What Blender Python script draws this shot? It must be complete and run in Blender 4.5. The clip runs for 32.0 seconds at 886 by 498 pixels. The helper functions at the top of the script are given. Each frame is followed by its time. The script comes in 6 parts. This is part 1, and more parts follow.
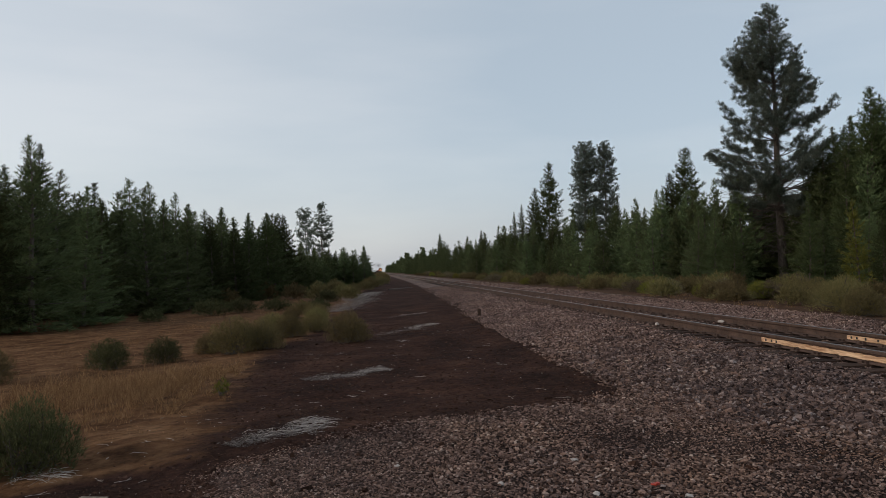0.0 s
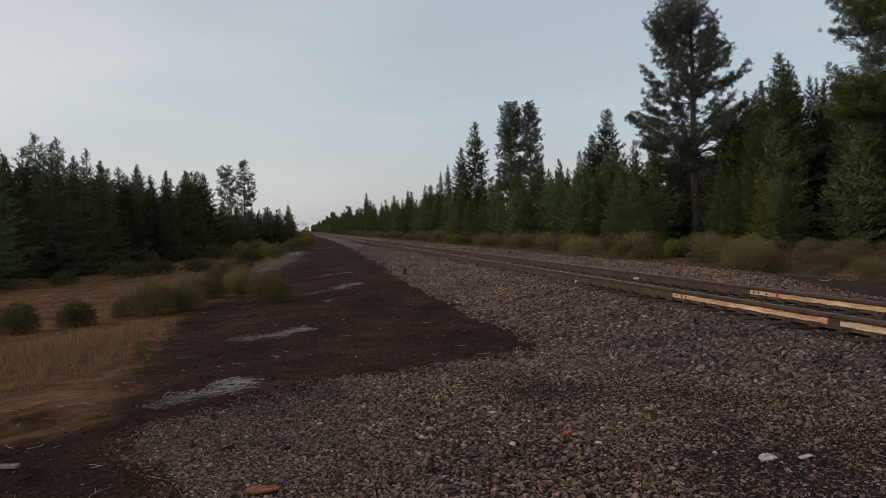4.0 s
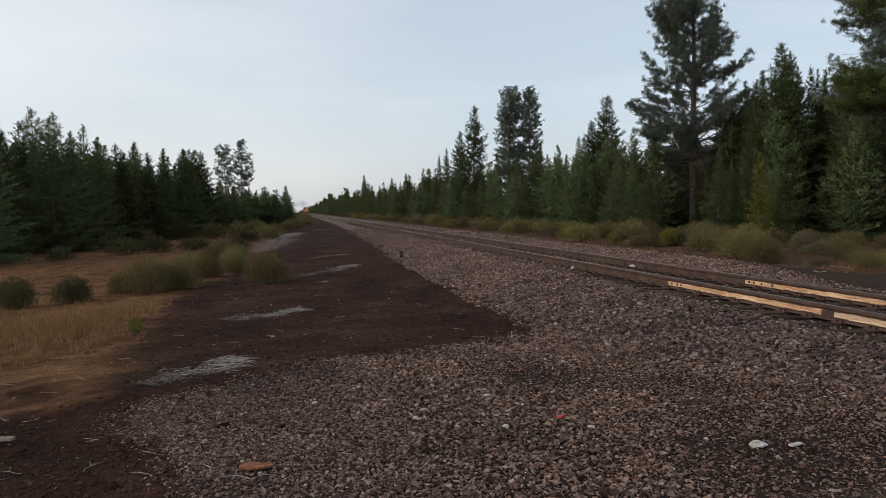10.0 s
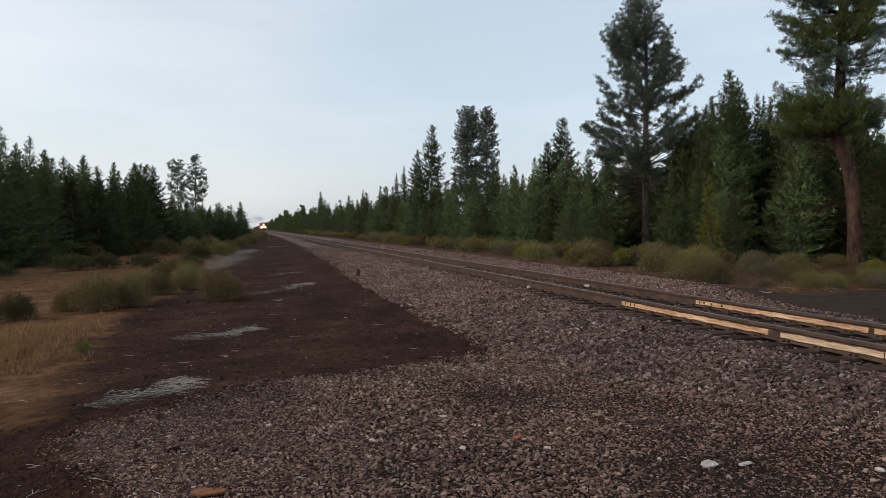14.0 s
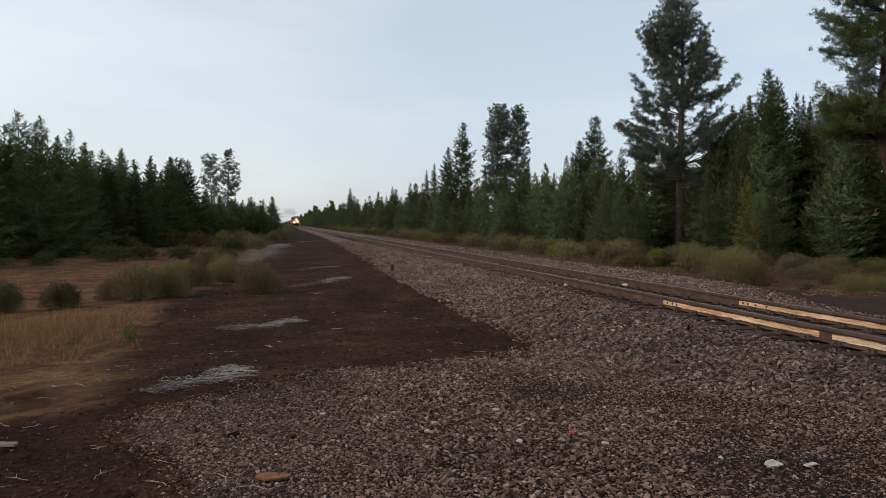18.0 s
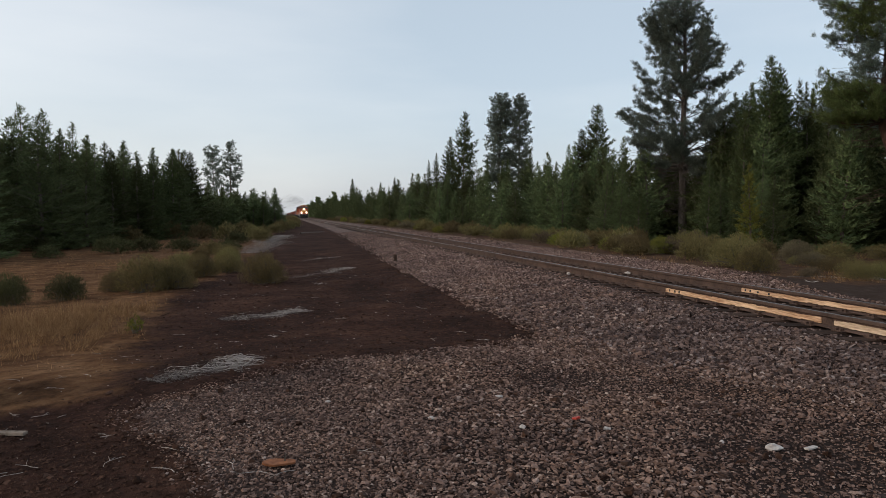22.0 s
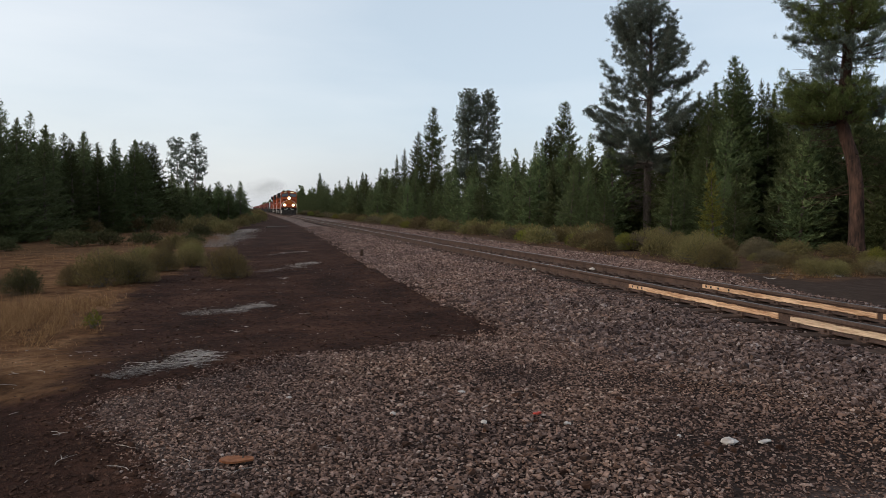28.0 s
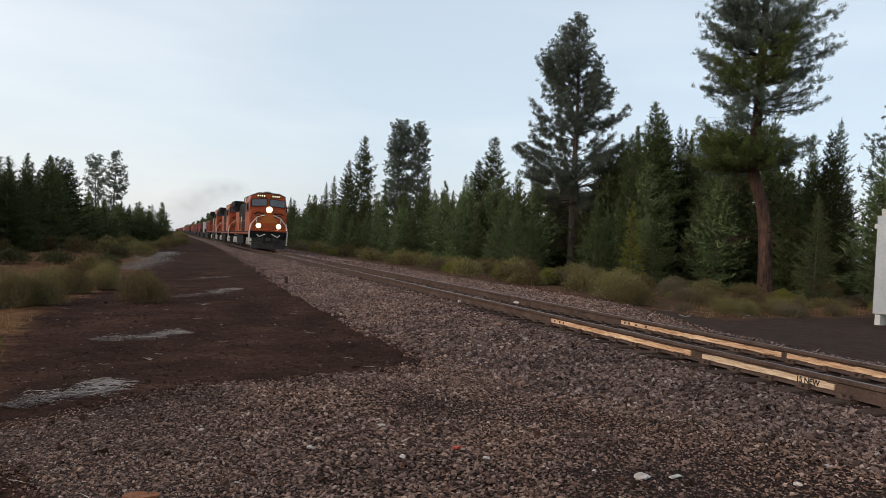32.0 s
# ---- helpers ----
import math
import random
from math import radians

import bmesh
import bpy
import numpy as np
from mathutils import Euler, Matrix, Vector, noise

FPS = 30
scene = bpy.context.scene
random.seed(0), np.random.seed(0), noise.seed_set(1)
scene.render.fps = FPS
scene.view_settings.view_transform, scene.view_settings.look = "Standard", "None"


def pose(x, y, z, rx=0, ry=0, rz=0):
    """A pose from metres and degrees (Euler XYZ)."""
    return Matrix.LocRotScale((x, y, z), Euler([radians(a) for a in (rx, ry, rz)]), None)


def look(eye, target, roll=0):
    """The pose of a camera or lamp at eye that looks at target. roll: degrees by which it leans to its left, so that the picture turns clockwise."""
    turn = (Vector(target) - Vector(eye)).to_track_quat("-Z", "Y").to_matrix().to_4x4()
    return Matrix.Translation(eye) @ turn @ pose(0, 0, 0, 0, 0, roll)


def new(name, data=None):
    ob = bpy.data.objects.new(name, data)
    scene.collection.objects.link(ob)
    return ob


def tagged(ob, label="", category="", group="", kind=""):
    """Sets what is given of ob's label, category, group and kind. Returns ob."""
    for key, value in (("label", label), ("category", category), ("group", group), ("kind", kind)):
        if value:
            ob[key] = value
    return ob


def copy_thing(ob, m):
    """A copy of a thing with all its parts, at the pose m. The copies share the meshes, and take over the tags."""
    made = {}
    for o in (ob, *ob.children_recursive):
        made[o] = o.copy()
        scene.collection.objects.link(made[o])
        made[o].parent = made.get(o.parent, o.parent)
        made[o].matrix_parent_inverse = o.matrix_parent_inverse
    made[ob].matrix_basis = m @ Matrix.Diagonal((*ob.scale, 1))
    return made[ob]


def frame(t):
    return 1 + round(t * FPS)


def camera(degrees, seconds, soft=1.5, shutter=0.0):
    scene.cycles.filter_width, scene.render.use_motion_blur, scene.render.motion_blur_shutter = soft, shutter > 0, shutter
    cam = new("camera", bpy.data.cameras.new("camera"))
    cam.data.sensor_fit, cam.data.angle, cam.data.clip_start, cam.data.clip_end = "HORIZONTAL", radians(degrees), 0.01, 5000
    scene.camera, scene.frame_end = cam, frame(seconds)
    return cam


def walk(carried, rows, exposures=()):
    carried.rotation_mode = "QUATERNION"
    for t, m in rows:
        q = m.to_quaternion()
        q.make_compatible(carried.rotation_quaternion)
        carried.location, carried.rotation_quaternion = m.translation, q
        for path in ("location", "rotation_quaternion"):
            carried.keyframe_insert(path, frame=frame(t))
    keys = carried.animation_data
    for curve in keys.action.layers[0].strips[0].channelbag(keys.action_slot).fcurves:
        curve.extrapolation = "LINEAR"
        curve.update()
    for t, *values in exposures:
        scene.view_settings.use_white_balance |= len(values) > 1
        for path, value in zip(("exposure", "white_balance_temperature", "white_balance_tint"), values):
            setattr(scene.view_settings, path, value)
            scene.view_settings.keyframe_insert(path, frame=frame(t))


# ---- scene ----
# ---- camera ----
cam = camera(63.7, 32.0, 0.7)
PATH = [
    (0.0, (-0.062, -0.008, 1.230), (0.9182, 9.9392, 1.5240), -1.33),
    (0.5, (-0.047, 0.034, 1.242), (0.8713, 9.9890, 1.4705), -2.05),
    (1.0, (-0.038, -0.019, 1.240), (1.0842, 9.9155, 1.4630), -1.52),
    (1.5, (-0.053, -0.018, 1.238), (1.2772, 9.8925, 1.3850), -1.43),
    (2.0, (-0.050, -0.027, 1.235), (1.1904, 9.8929, 1.4802), -1.50),
    (2.5, (-0.042, -0.037, 1.235), (1.4649, 9.8480, 1.3387), -1.32),
    (3.0, (-0.031, -0.052, 1.236), (1.7592, 9.7863, 1.1669), -1.19),
    (3.5, (-0.026, -0.069, 1.236), (1.9857, 9.7238, 1.0187), -1.57),
    (5.5, (-0.030, -0.077, 1.231), (1.7659, 9.7507, 0.7896), -0.95),
    (6.0, (-0.037, -0.072, 1.228), (1.8499, 9.7359, 0.7294), -0.68),
    (6.5, (-0.049, -0.070, 1.221), (1.6157, 9.7807, 0.7924), -0.92),
    (7.0, (-0.046, -0.070, 1.223), (1.6412, 9.7742, 0.7205), -0.95),
    (7.5, (-0.047, -0.068, 1.229), (1.5825, 9.7845, 0.7091), -0.83),
    (8.0, (-0.033, -0.058, 1.224), (1.7777, 9.7615, 0.6703), -0.90),
    (8.5, (-0.034, -0.063, 1.228), (1.7448, 9.7664, 0.7658), -0.76),
    (9.0, (-0.036, -0.072, 1.225), (1.7505, 9.7549, 0.7424), -0.84),
    (9.5, (-0.033, -0.075, 1.229), (1.8778, 9.7278, 0.7174), -0.65),
    (10.0, (-0.033, -0.077, 1.223), (1.9847, 9.7036, 0.6983), -0.24),
    (10.5, (-0.040, -0.068, 1.226), (1.9659, 9.7120, 0.6549), -0.08),
    (11.0, (-0.034, -0.067, 1.228), (1.9770, 9.7182, 0.7752), 0.21),
    (11.5, (-0.038, -0.072, 1.221), (2.0496, 9.6946, 0.7167), -0.07),
    (12.0, (-0.031, -0.073, 1.222), (1.9564, 9.7151, 0.7385), -0.16),
    (12.5, (-0.026, -0.068, 1.222), (2.0804, 9.6962, 0.7441), -0.41),
    (13.0, (-0.031, -0.074, 1.225), (2.1958, 9.6595, 0.6769), -0.64),
    (13.5, (-0.016, -0.068, 1.224), (2.3249, 9.6406, 0.7040), -0.78),
    (14.0, (-0.046, -0.081, 1.247), (2.5639, 9.5685, 0.9739), 0.33),
    (14.5, (-0.105, -0.151, 1.259), (2.5457, 9.4824, 0.8533), -0.39),
    (16.5, (-0.262, -0.040, 1.199), (2.2137, 9.6415, 0.8211), 0.05),
    (17.0, (-0.302, -0.027, 1.202), (1.8282, 9.7377, 0.8596), 0.07),
    (17.5, (-0.269, -0.036, 1.184), (1.9329, 9.7162, 0.9661), 0.48),
    (18.0, (-0.271, -0.009, 1.196), (1.9670, 9.7320, 0.8864), 1.23),
    (18.5, (-0.280, -0.042, 1.178), (1.6485, 9.7667, 0.9077), 0.75),
    (19.0, (-0.277, -0.035, 1.188), (1.8383, 9.7372, 1.0059), 0.98),
    (19.5, (-0.281, -0.034, 1.192), (1.8556, 9.7345, 1.1102), 0.39),
    (20.0, (-0.276, -0.032, 1.186), (2.0525, 9.6925, 1.0420), 0.70),
    (20.5, (-0.275, -0.039, 1.181), (1.9794, 9.6991, 0.8893), 0.55),
    (21.0, (-0.288, -0.040, 1.180), (1.6359, 9.7648, 0.7838), 0.63),
    (21.5, (-0.275, -0.044, 1.184), (1.7067, 9.7470, 0.7256), 1.11),
    (22.0, (-0.276, -0.047, 1.184), (1.9247, 9.6974, 0.7357), 0.80),
    (22.5, (-0.269, -0.035, 1.185), (2.0704, 9.6779, 0.7601), 0.71),
    (23.0, (-0.270, -0.040, 1.175), (2.0947, 9.6660, 0.7232), 0.65),
    (23.5, (-0.270, -0.057, 1.172), (1.8363, 9.7137, 0.8668), 0.26),
    (24.0, (-0.265, -0.061, 1.208), (1.7021, 9.7396, 0.9270), 0.72),
    (24.5, (-0.261, -0.064, 1.190), (1.6148, 9.7571, 1.0397), 0.93),
    (26.5, (-0.251, -0.051, 1.173), (1.8710, 9.7139, 0.7941), 0.62),
    (27.0, (-0.245, -0.059, 1.182), (2.2450, 9.6218, 0.8913), 0.98),
    (27.5, (-0.246, -0.048, 1.173), (2.3629, 9.5990, 0.8113), 0.77),
    (28.0, (-0.235, -0.044, 1.186), (2.4024, 9.5889, 0.6780), 1.26),
    (28.5, (-0.224, -0.035, 1.180), (2.6818, 9.5209, 0.6928), 1.65),
    (29.0, (-0.224, -0.041, 1.184), (2.8597, 9.4626, 0.7634), 1.24),
    (29.5, (-0.215, -0.041, 1.184), (3.1007, 9.3819, 0.7196), 1.06),
    (30.0, (-0.207, -0.043, 1.188), (3.1367, 9.3714, 0.7454), 0.29),
    (30.5, (-0.252, -0.043, 1.192), (2.7141, 9.4858, 0.5594), 2.50),
    (31.0, (-0.233, -0.046, 1.194), (2.2136, 9.6450, 0.8916), 3.52),
    (31.5, (-0.211, -0.046, 1.191), (2.7652, 9.4990, 0.9993), 3.88),
    (32.0, (-0.213, -0.052, 1.203), (3.3710, 9.2834, 1.1554), 3.19),
]
EXPOSURE = [(0.0, -0.33, 6500, 10), (2.0, -0.45, 6600, 10), (3.3, -0.51, 6700, 10), (5.5, -0.06, 6850, 10), (8.0, -0.06, 6700, 10), (10.0, -0.05, 6600, 10), (12.0, -0.09, 6450, 10), (13.0, -0.08, 6500, 10), (14.0, 0.02, 6550, 10),
            (17.0, 0.01, 6550, 10), (20.0, -0.08, 6500, 10), (22.0, -0.09, 6500, 10), (24.0, 0.02, 6550, 10), (27.0, -0.03, 6500, 10), (28.0, 0.02, 6500, 10), (30.0, 0.06, 6600, 10), (32.0, 0.12, 6600, 10)]
walk(cam, [(t, look(eye, target, roll)) for t, eye, target, roll in PATH], EXPOSURE)

# ---- world and sun ----
SUN_ELEV, SUN_AZIM = 24.0, -100.0     # degrees; azimuth from +y, negative towards -x


def build_world():
    w = bpy.data.worlds.new("overcast_sky")
    scene.world = w
    w.use_nodes = True
    nt = w.node_tree
    nt.nodes.clear()
    N, Lk = nt.nodes.new, nt.links.new
    out = N("ShaderNodeOutputWorld")
    sky = N("ShaderNodeTexSky")
    sky.sky_type = "NISHITA"
    sky.sun_disc = False
    sky.sun_elevation = radians(SUN_ELEV)
    sky.sun_rotation = radians(SUN_AZIM)
    sky.dust_density = 2.0
    b1 = N("ShaderNodeBackground")
    b1.inputs["Strength"].default_value = 0.05
    Lk(sky.outputs[0], b1.inputs["Color"])
    tc = N("ShaderNodeTexCoord")
    sep = N("ShaderNodeSeparateXYZ")
    Lk(tc.outputs["Generated"], sep.inputs[0])
    ramp = N("ShaderNodeValToRGB")          # colour by height above the horizon
    ramp.color_ramp.interpolation = "B_SPLINE"
    el = ramp.color_ramp.elements
    el[0].position, el[0].color = 0.0, (0.52, 0.545, 0.605, 1)
    el[1].position, el[1].color = 1.0, (0.44, 0.53, 0.65, 1)
    for p, c in ((0.06, (0.535, 0.575, 0.642)), (0.13, (0.51, 0.588, 0.662)), (0.30, (0.498, 0.575, 0.642)), (0.45, (0.522, 0.595, 0.662))):
        e = el.new(p)
        e.color = (*c, 1)
    Lk(sep.outputs["Z"], ramp.inputs[0])
    # veil of brighter cloud in the direction of the hidden sun
    dot = N("ShaderNodeVectorMath")
    dot.operation = "DOT_PRODUCT"
    dot.inputs[1].default_value = (-0.66, 0.66, 0.36)
    Lk(tc.outputs["Generated"], dot.inputs[0])
    glow = N("ShaderNodeMapRange")
    glow.interpolation_type = "SMOOTHSTEP"
    glow.inputs["From Min"].default_value = 0.45
    glow.inputs["From Max"].default_value = 1.10
    Lk(dot.outputs["Value"], glow.inputs["Value"])
    # long soft streaks of cloud
    mp = N("ShaderNodeMapping")
    mp.inputs["Scale"].default_value = (1.0, 1.2, 5.0)
    mp.inputs["Rotation"].default_value = (0.0, radians(8), radians(20))
    Lk(tc.outputs["Generated"], mp.inputs[0])
    nz = N("ShaderNodeTexNoise")
    nz.inputs["Scale"].default_value = 2.2
    nz.inputs["Detail"].default_value = 5.0
    nz.inputs["Roughness"].default_value = 0.5
    Lk(mp.outputs[0], nz.inputs["Vector"])
    nr = N("ShaderNodeMapRange")
    nr.inputs["From Min"].default_value = 0.35
    nr.inputs["From Max"].default_value = 0.75
    nr.inputs["To Min"].default_value = -0.16
    nr.inputs["To Max"].default_value = 0.34
    Lk(nz.outputs[0], nr.inputs["Value"])
    add = N("ShaderNodeMath")
    add.use_clamp = True
    Lk(glow.outputs[0], add.inputs[0])
    Lk(nr.outputs[0], add.inputs[1])
    mix = N("ShaderNodeMix")
    mix.data_type = "RGBA"
    mix.inputs["B"].default_value = (0.76, 0.785, 0.805, 1)
    Lk(add.outputs[0], mix.inputs["Factor"])
    Lk(ramp.outputs[0], mix.inputs["A"])
    b2 = N("ShaderNodeBackground")
    b2.inputs["Strength"].default_value = 0.93
    Lk(mix.outputs["Result"], b2.inputs["Color"])
    both = N("ShaderNodeAddShader")
    Lk(b1.outputs[0], both.inputs[0])
    Lk(b2.outputs[0], both.inputs[1])
    Lk(both.outputs[0], out.inputs["Surface"])
    sun = bpy.data.lights.new("sun", "SUN")
    sun.energy, sun.angle, sun.color = 0.9, radians(18), (1.0, 0.86, 0.70)
    ob = new("sun", sun)
    a, e = radians(SUN_AZIM), radians(SUN_ELEV)
    d = Vector((math.sin(a) * math.cos(e), math.cos(a) * math.cos(e), math.sin(e)))
    ob.matrix_world = look(d * 50, (0, 0, 0))


build_world()


# ---- materials ----
def ramp_stops(node, stops):
    el = node.color_ramp.elements
    while len(el) > 1:
        el.remove(el[-1])
    el[0].position, el[0].color = stops[0][0], (*stops[0][1], 1)
    for p, c in stops[1:]:
        e = el.new(p)
        e.color = (*c, 1)


def surface(name, dark, light, rough=0.8, metal=0.0, grain=30.0, stain=2.0, bump=0.2, vary=0.0, spec=0.3, coords="Object", island=False, upright=1.0, along=1.0):
    """A weathered surface: two colours mixed by coarse stains and fine grain, with fine relief; vary: brightness by object or island."""
    m = bpy.data.materials.new(name)
    m.use_nodes = True
    nt = m.node_tree
    N, Lk = nt.nodes.new, nt.links.new
    bs = nt.nodes["Principled BSDF"]
    tc = N("ShaderNodeTexCoord")
    n1, n2 = N("ShaderNodeTexNoise"), N("ShaderNodeTexNoise")
    place_by = tc.outputs[coords]
    if upright != 1.0 or along != 1.0:      # drawn out along the height, as bark plates are, or along y
        mp = N("ShaderNodeMapping")
        mp.inputs["Scale"].default_value = (1.0, along, upright)
        Lk(place_by, mp.inputs[0])
        place_by = mp.outputs[0]
    for n, s in ((n1, stain), (n2, grain)):
        n.inputs["Scale"].default_value = s
        n.inputs["Detail"].default_value = 5.0
        Lk(place_by, n.inputs["Vector"])
    mx = N("ShaderNodeMath")
    mx.operation = "MULTIPLY_ADD"
    mx.inputs[1].default_value = 0.5
    Lk(n1.outputs[0], mx.inputs[0])
    half = N("ShaderNodeMath")
    half.operation = "MULTIPLY"
    half.inputs[1].default_value = 0.5
    Lk(n2.outputs[0], half.inputs[0])
    Lk(half.outputs[0], mx.inputs[2])
    rp = N("ShaderNodeValToRGB")
    ramp_stops(rp, ((0.33, dark), (0.66, light)))
    Lk(mx.outputs[0], rp.inputs[0])
    col = rp.outputs[0]
    if vary:
        src = N("ShaderNodeNewGeometry").outputs["Random Per Island"] if island else N("ShaderNodeObjectInfo").outputs["Random"]
        mr = N("ShaderNodeMapRange")
        mr.inputs["To Min"].default_value = 1.0 - vary
        mr.inputs["To Max"].default_value = 1.0 + vary
        Lk(src, mr.inputs["Value"])
        hs = N("ShaderNodeHueSaturation")
        Lk(mr.outputs[0], hs.inputs["Value"])
        Lk(col, hs.inputs["Color"])
        col = hs.outputs[0]
    Lk(col, bs.inputs["Base Color"])
    bs.inputs["Roughness"].default_value = rough
    bs.inputs["Metallic"].default_value = metal
    bs.inputs["Specular IOR Level"].default_value = spec
    if bump:
        bp = N("ShaderNodeBump")
        bp.inputs["Strength"].default_value = bump
        bp.inputs["Distance"].default_value = 0.02
        Lk(n2.outputs[0], bp.inputs["Height"])
        Lk(bp.outputs[0], bs.inputs["Normal"])
    return m


def glowing(name, color, strength):
    m = bpy.data.materials.new(name)
    m.use_nodes = True
    bs = m.node_tree.nodes["Principled BSDF"]
    bs.inputs["Base Color"].default_value = (0.8, 0.8, 0.75, 1)
    bs.inputs["Emission Color"].default_value = (*color, 1)
    bs.inputs["Emission Strength"].default_value = strength
    return m


def foliage(name, dark, light, vary=0.35, thin=0.45):
    """Needles or leaves: colour varies leaf by leaf and plant by plant, with a little light coming through."""
    m = bpy.data.materials.new(name)
    m.use_nodes = True
    nt = m.node_tree
    N, Lk = nt.nodes.new, nt.links.new
    nt.nodes.remove(nt.nodes["Principled BSDF"])
    geo, oi = N("ShaderNodeNewGeometry"), N("ShaderNodeObjectInfo")
    rp = N("ShaderNodeValToRGB")
    ramp_stops(rp, ((0.0, dark), (0.75, tuple((a + b) / 2 for a, b in zip(dark, light))), (1.0, light)))
    Lk(geo.outputs["Random Per Island"], rp.inputs[0])
    hs = N("ShaderNodeHueSaturation")
    mr = N("ShaderNodeMapRange")
    mr.inputs["To Min"].default_value, mr.inputs["To Max"].default_value = 1 - vary, 1 + vary
    Lk(oi.outputs["Random"], mr.inputs["Value"])
    mh = N("ShaderNodeMapRange")
    mh.inputs["To Min"].default_value, mh.inputs["To Max"].default_value = 0.475, 0.515
    Lk(oi.outputs["Random"], mh.inputs["Value"])
    Lk(mr.outputs[0], hs.inputs["Value"])
    Lk(mh.outputs[0], hs.inputs["Hue"])
    Lk(rp.outputs[0], hs.inputs["Color"])
    df, tr, ms = N("ShaderNodeBsdfDiffuse"), N("ShaderNodeBsdfTranslucent"), N("ShaderNodeMixShader")
    Lk(hs.outputs[0], df.inputs["Color"])
    Lk(hs.outputs[0], tr.inputs["Color"])
    ms.inputs[0].default_value = thin
    Lk(df.outputs[0], ms.inputs[1])
    Lk(tr.outputs[0], ms.inputs[2])
    Lk(ms.outputs[0], nt.nodes["Material Output"].inputs["Surface"])
    return m


def ground_material():
    """Soil by zone: crushed gravel, dark dirt and dry grassy earth, with broken edges between them."""
    m = bpy.data.materials.new("ground_soil")
    m.use_nodes = True
    nt = m.node_tree
    N, Lk = nt.nodes.new, nt.links.new
    bs = nt.nodes["Principled BSDF"]
    tc = N("ShaderNodeTexCoord")
    at = N("ShaderNodeAttribute")
    at.attribute_name = "zone"
    sep = N("ShaderNodeSeparateColor")
    Lk(at.outputs["Color"], sep.inputs[0])

    def noise_at(scale, detail=5.0, rough=0.55):
        n = N("ShaderNodeTexNoise")
        n.inputs["Scale"].default_value = scale
        n.inputs["Detail"].default_value = detail
        n.inputs["Roughness"].default_value = rough
        Lk(tc.outputs["Object"], n.inputs["Vector"])
        return n.outputs[0]

    def two(scale, stops):
        r = N("ShaderNodeValToRGB")
        ramp_stops(r, stops)
        Lk(scale, r.inputs[0])
        return r.outputs[0]

    vor = N("ShaderNodeTexVoronoi")
    vor.inputs["Scale"].default_value = 19.0
    Lk(tc.outputs["Object"], vor.inputs["Vector"])
    sepv = N("ShaderNodeSeparateColor")
    Lk(vor.outputs["Color"], sepv.inputs[0])
    coarse, mid, fine = noise_at(0.35), noise_at(2.5), noise_at(40.0)
    gravel = two(sepv.outputs[0], ((0.0, (0.076, 0.054, 0.047)), (0.55, (0.152, 0.110, 0.095)), (1.0, (0.27, 0.205, 0.180))))
    warm = N("ShaderNodeMix")
    warm.data_type, warm.blend_type = "RGBA", "MULTIPLY"
    warm.inputs["Factor"].default_value = 0.8
    Lk(gravel, warm.inputs["A"])
    Lk(two(coarse, ((0.35, (0.8, 0.78, 0.78)), (0.65, (1.1, 1.0, 0.92)))), warm.inputs["B"])
    dirt = two(noise_at(0.9, 7.0, 0.62), ((0.3, (0.0182, 0.0098, 0.0074)), (0.5, (0.037, 0.0186, 0.0134)), (0.62, (0.057, 0.0284, 0.0192)), (0.78, (0.086, 0.047, 0.032))))
    earth = two(noise_at(1.3, 8.0, 0.68), ((0.28, (0.044, 0.0215, 0.0108)), (0.42, (0.090, 0.0440, 0.0215)), (0.56, (0.148, 0.077, 0.0380)), (0.74, (0.225, 0.130, 0.071))))

    def edge(value, soft):
        """The zone's weight with a ragged edge."""
        a = N("ShaderNodeMath")
        a.operation = "ADD"
        Lk(value, a.inputs[0])
        s = N("ShaderNodeMath")
        s.operation = "MULTIPLY_ADD"
        s.inputs[1].default_value, s.inputs[2].default_value = 0.9, -0.45
        Lk(mid, s.inputs[0])
        Lk(s.outputs[0], a.inputs[1])
        r = N("ShaderNodeMapRange")
        r.interpolation_type = "SMOOTHSTEP"
        r.inputs["From Min"].default_value, r.inputs["From Max"].default_value = 0.5 - soft, 0.5 + soft
        Lk(a.outputs[0], r.inputs["Value"])
        return r.outputs[0]

    clod = two(noise_at(11.0, 6.0, 0.65), ((0.32, (0.55, 0.53, 0.52)), (0.5, (1.0, 1.0, 1.0)), (0.68, (1.55, 1.48, 1.42))))
    rough = N("ShaderNodeMix")
    rough.data_type, rough.blend_type = "RGBA", "MULTIPLY"
    rough.inputs["Factor"].default_value = 1.0
    Lk(dirt, rough.inputs["A"])
    Lk(clod, rough.inputs["B"])
    dirt = rough.outputs["Result"]
    shaded_fines = N("ShaderNodeMix")              # dark fines between the loose stones, blackened further for shade in the gaps
    shaded_fines.data_type = "RGBA"
    shaded_fines.inputs["B"].default_value = (0.019, 0.0122, 0.0096, 1)
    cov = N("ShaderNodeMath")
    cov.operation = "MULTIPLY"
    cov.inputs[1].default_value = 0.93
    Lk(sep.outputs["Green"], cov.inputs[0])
    Lk(cov.outputs[0], shaded_fines.inputs["Factor"])
    Lk(warm.outputs["Result"], shaded_fines.inputs["A"])
    m1, m2 = N("ShaderNodeMix"), N("ShaderNodeMix")
    m1.data_type = m2.data_type = "RGBA"
    Lk(edge(sep.outputs["Blue"], 0.25), m1.inputs["Factor"])
    Lk(dirt, m1.inputs["A"])
    mottle = N("ShaderNodeMix")
    mottle.data_type, mottle.blend_type = "RGBA", "MULTIPLY"
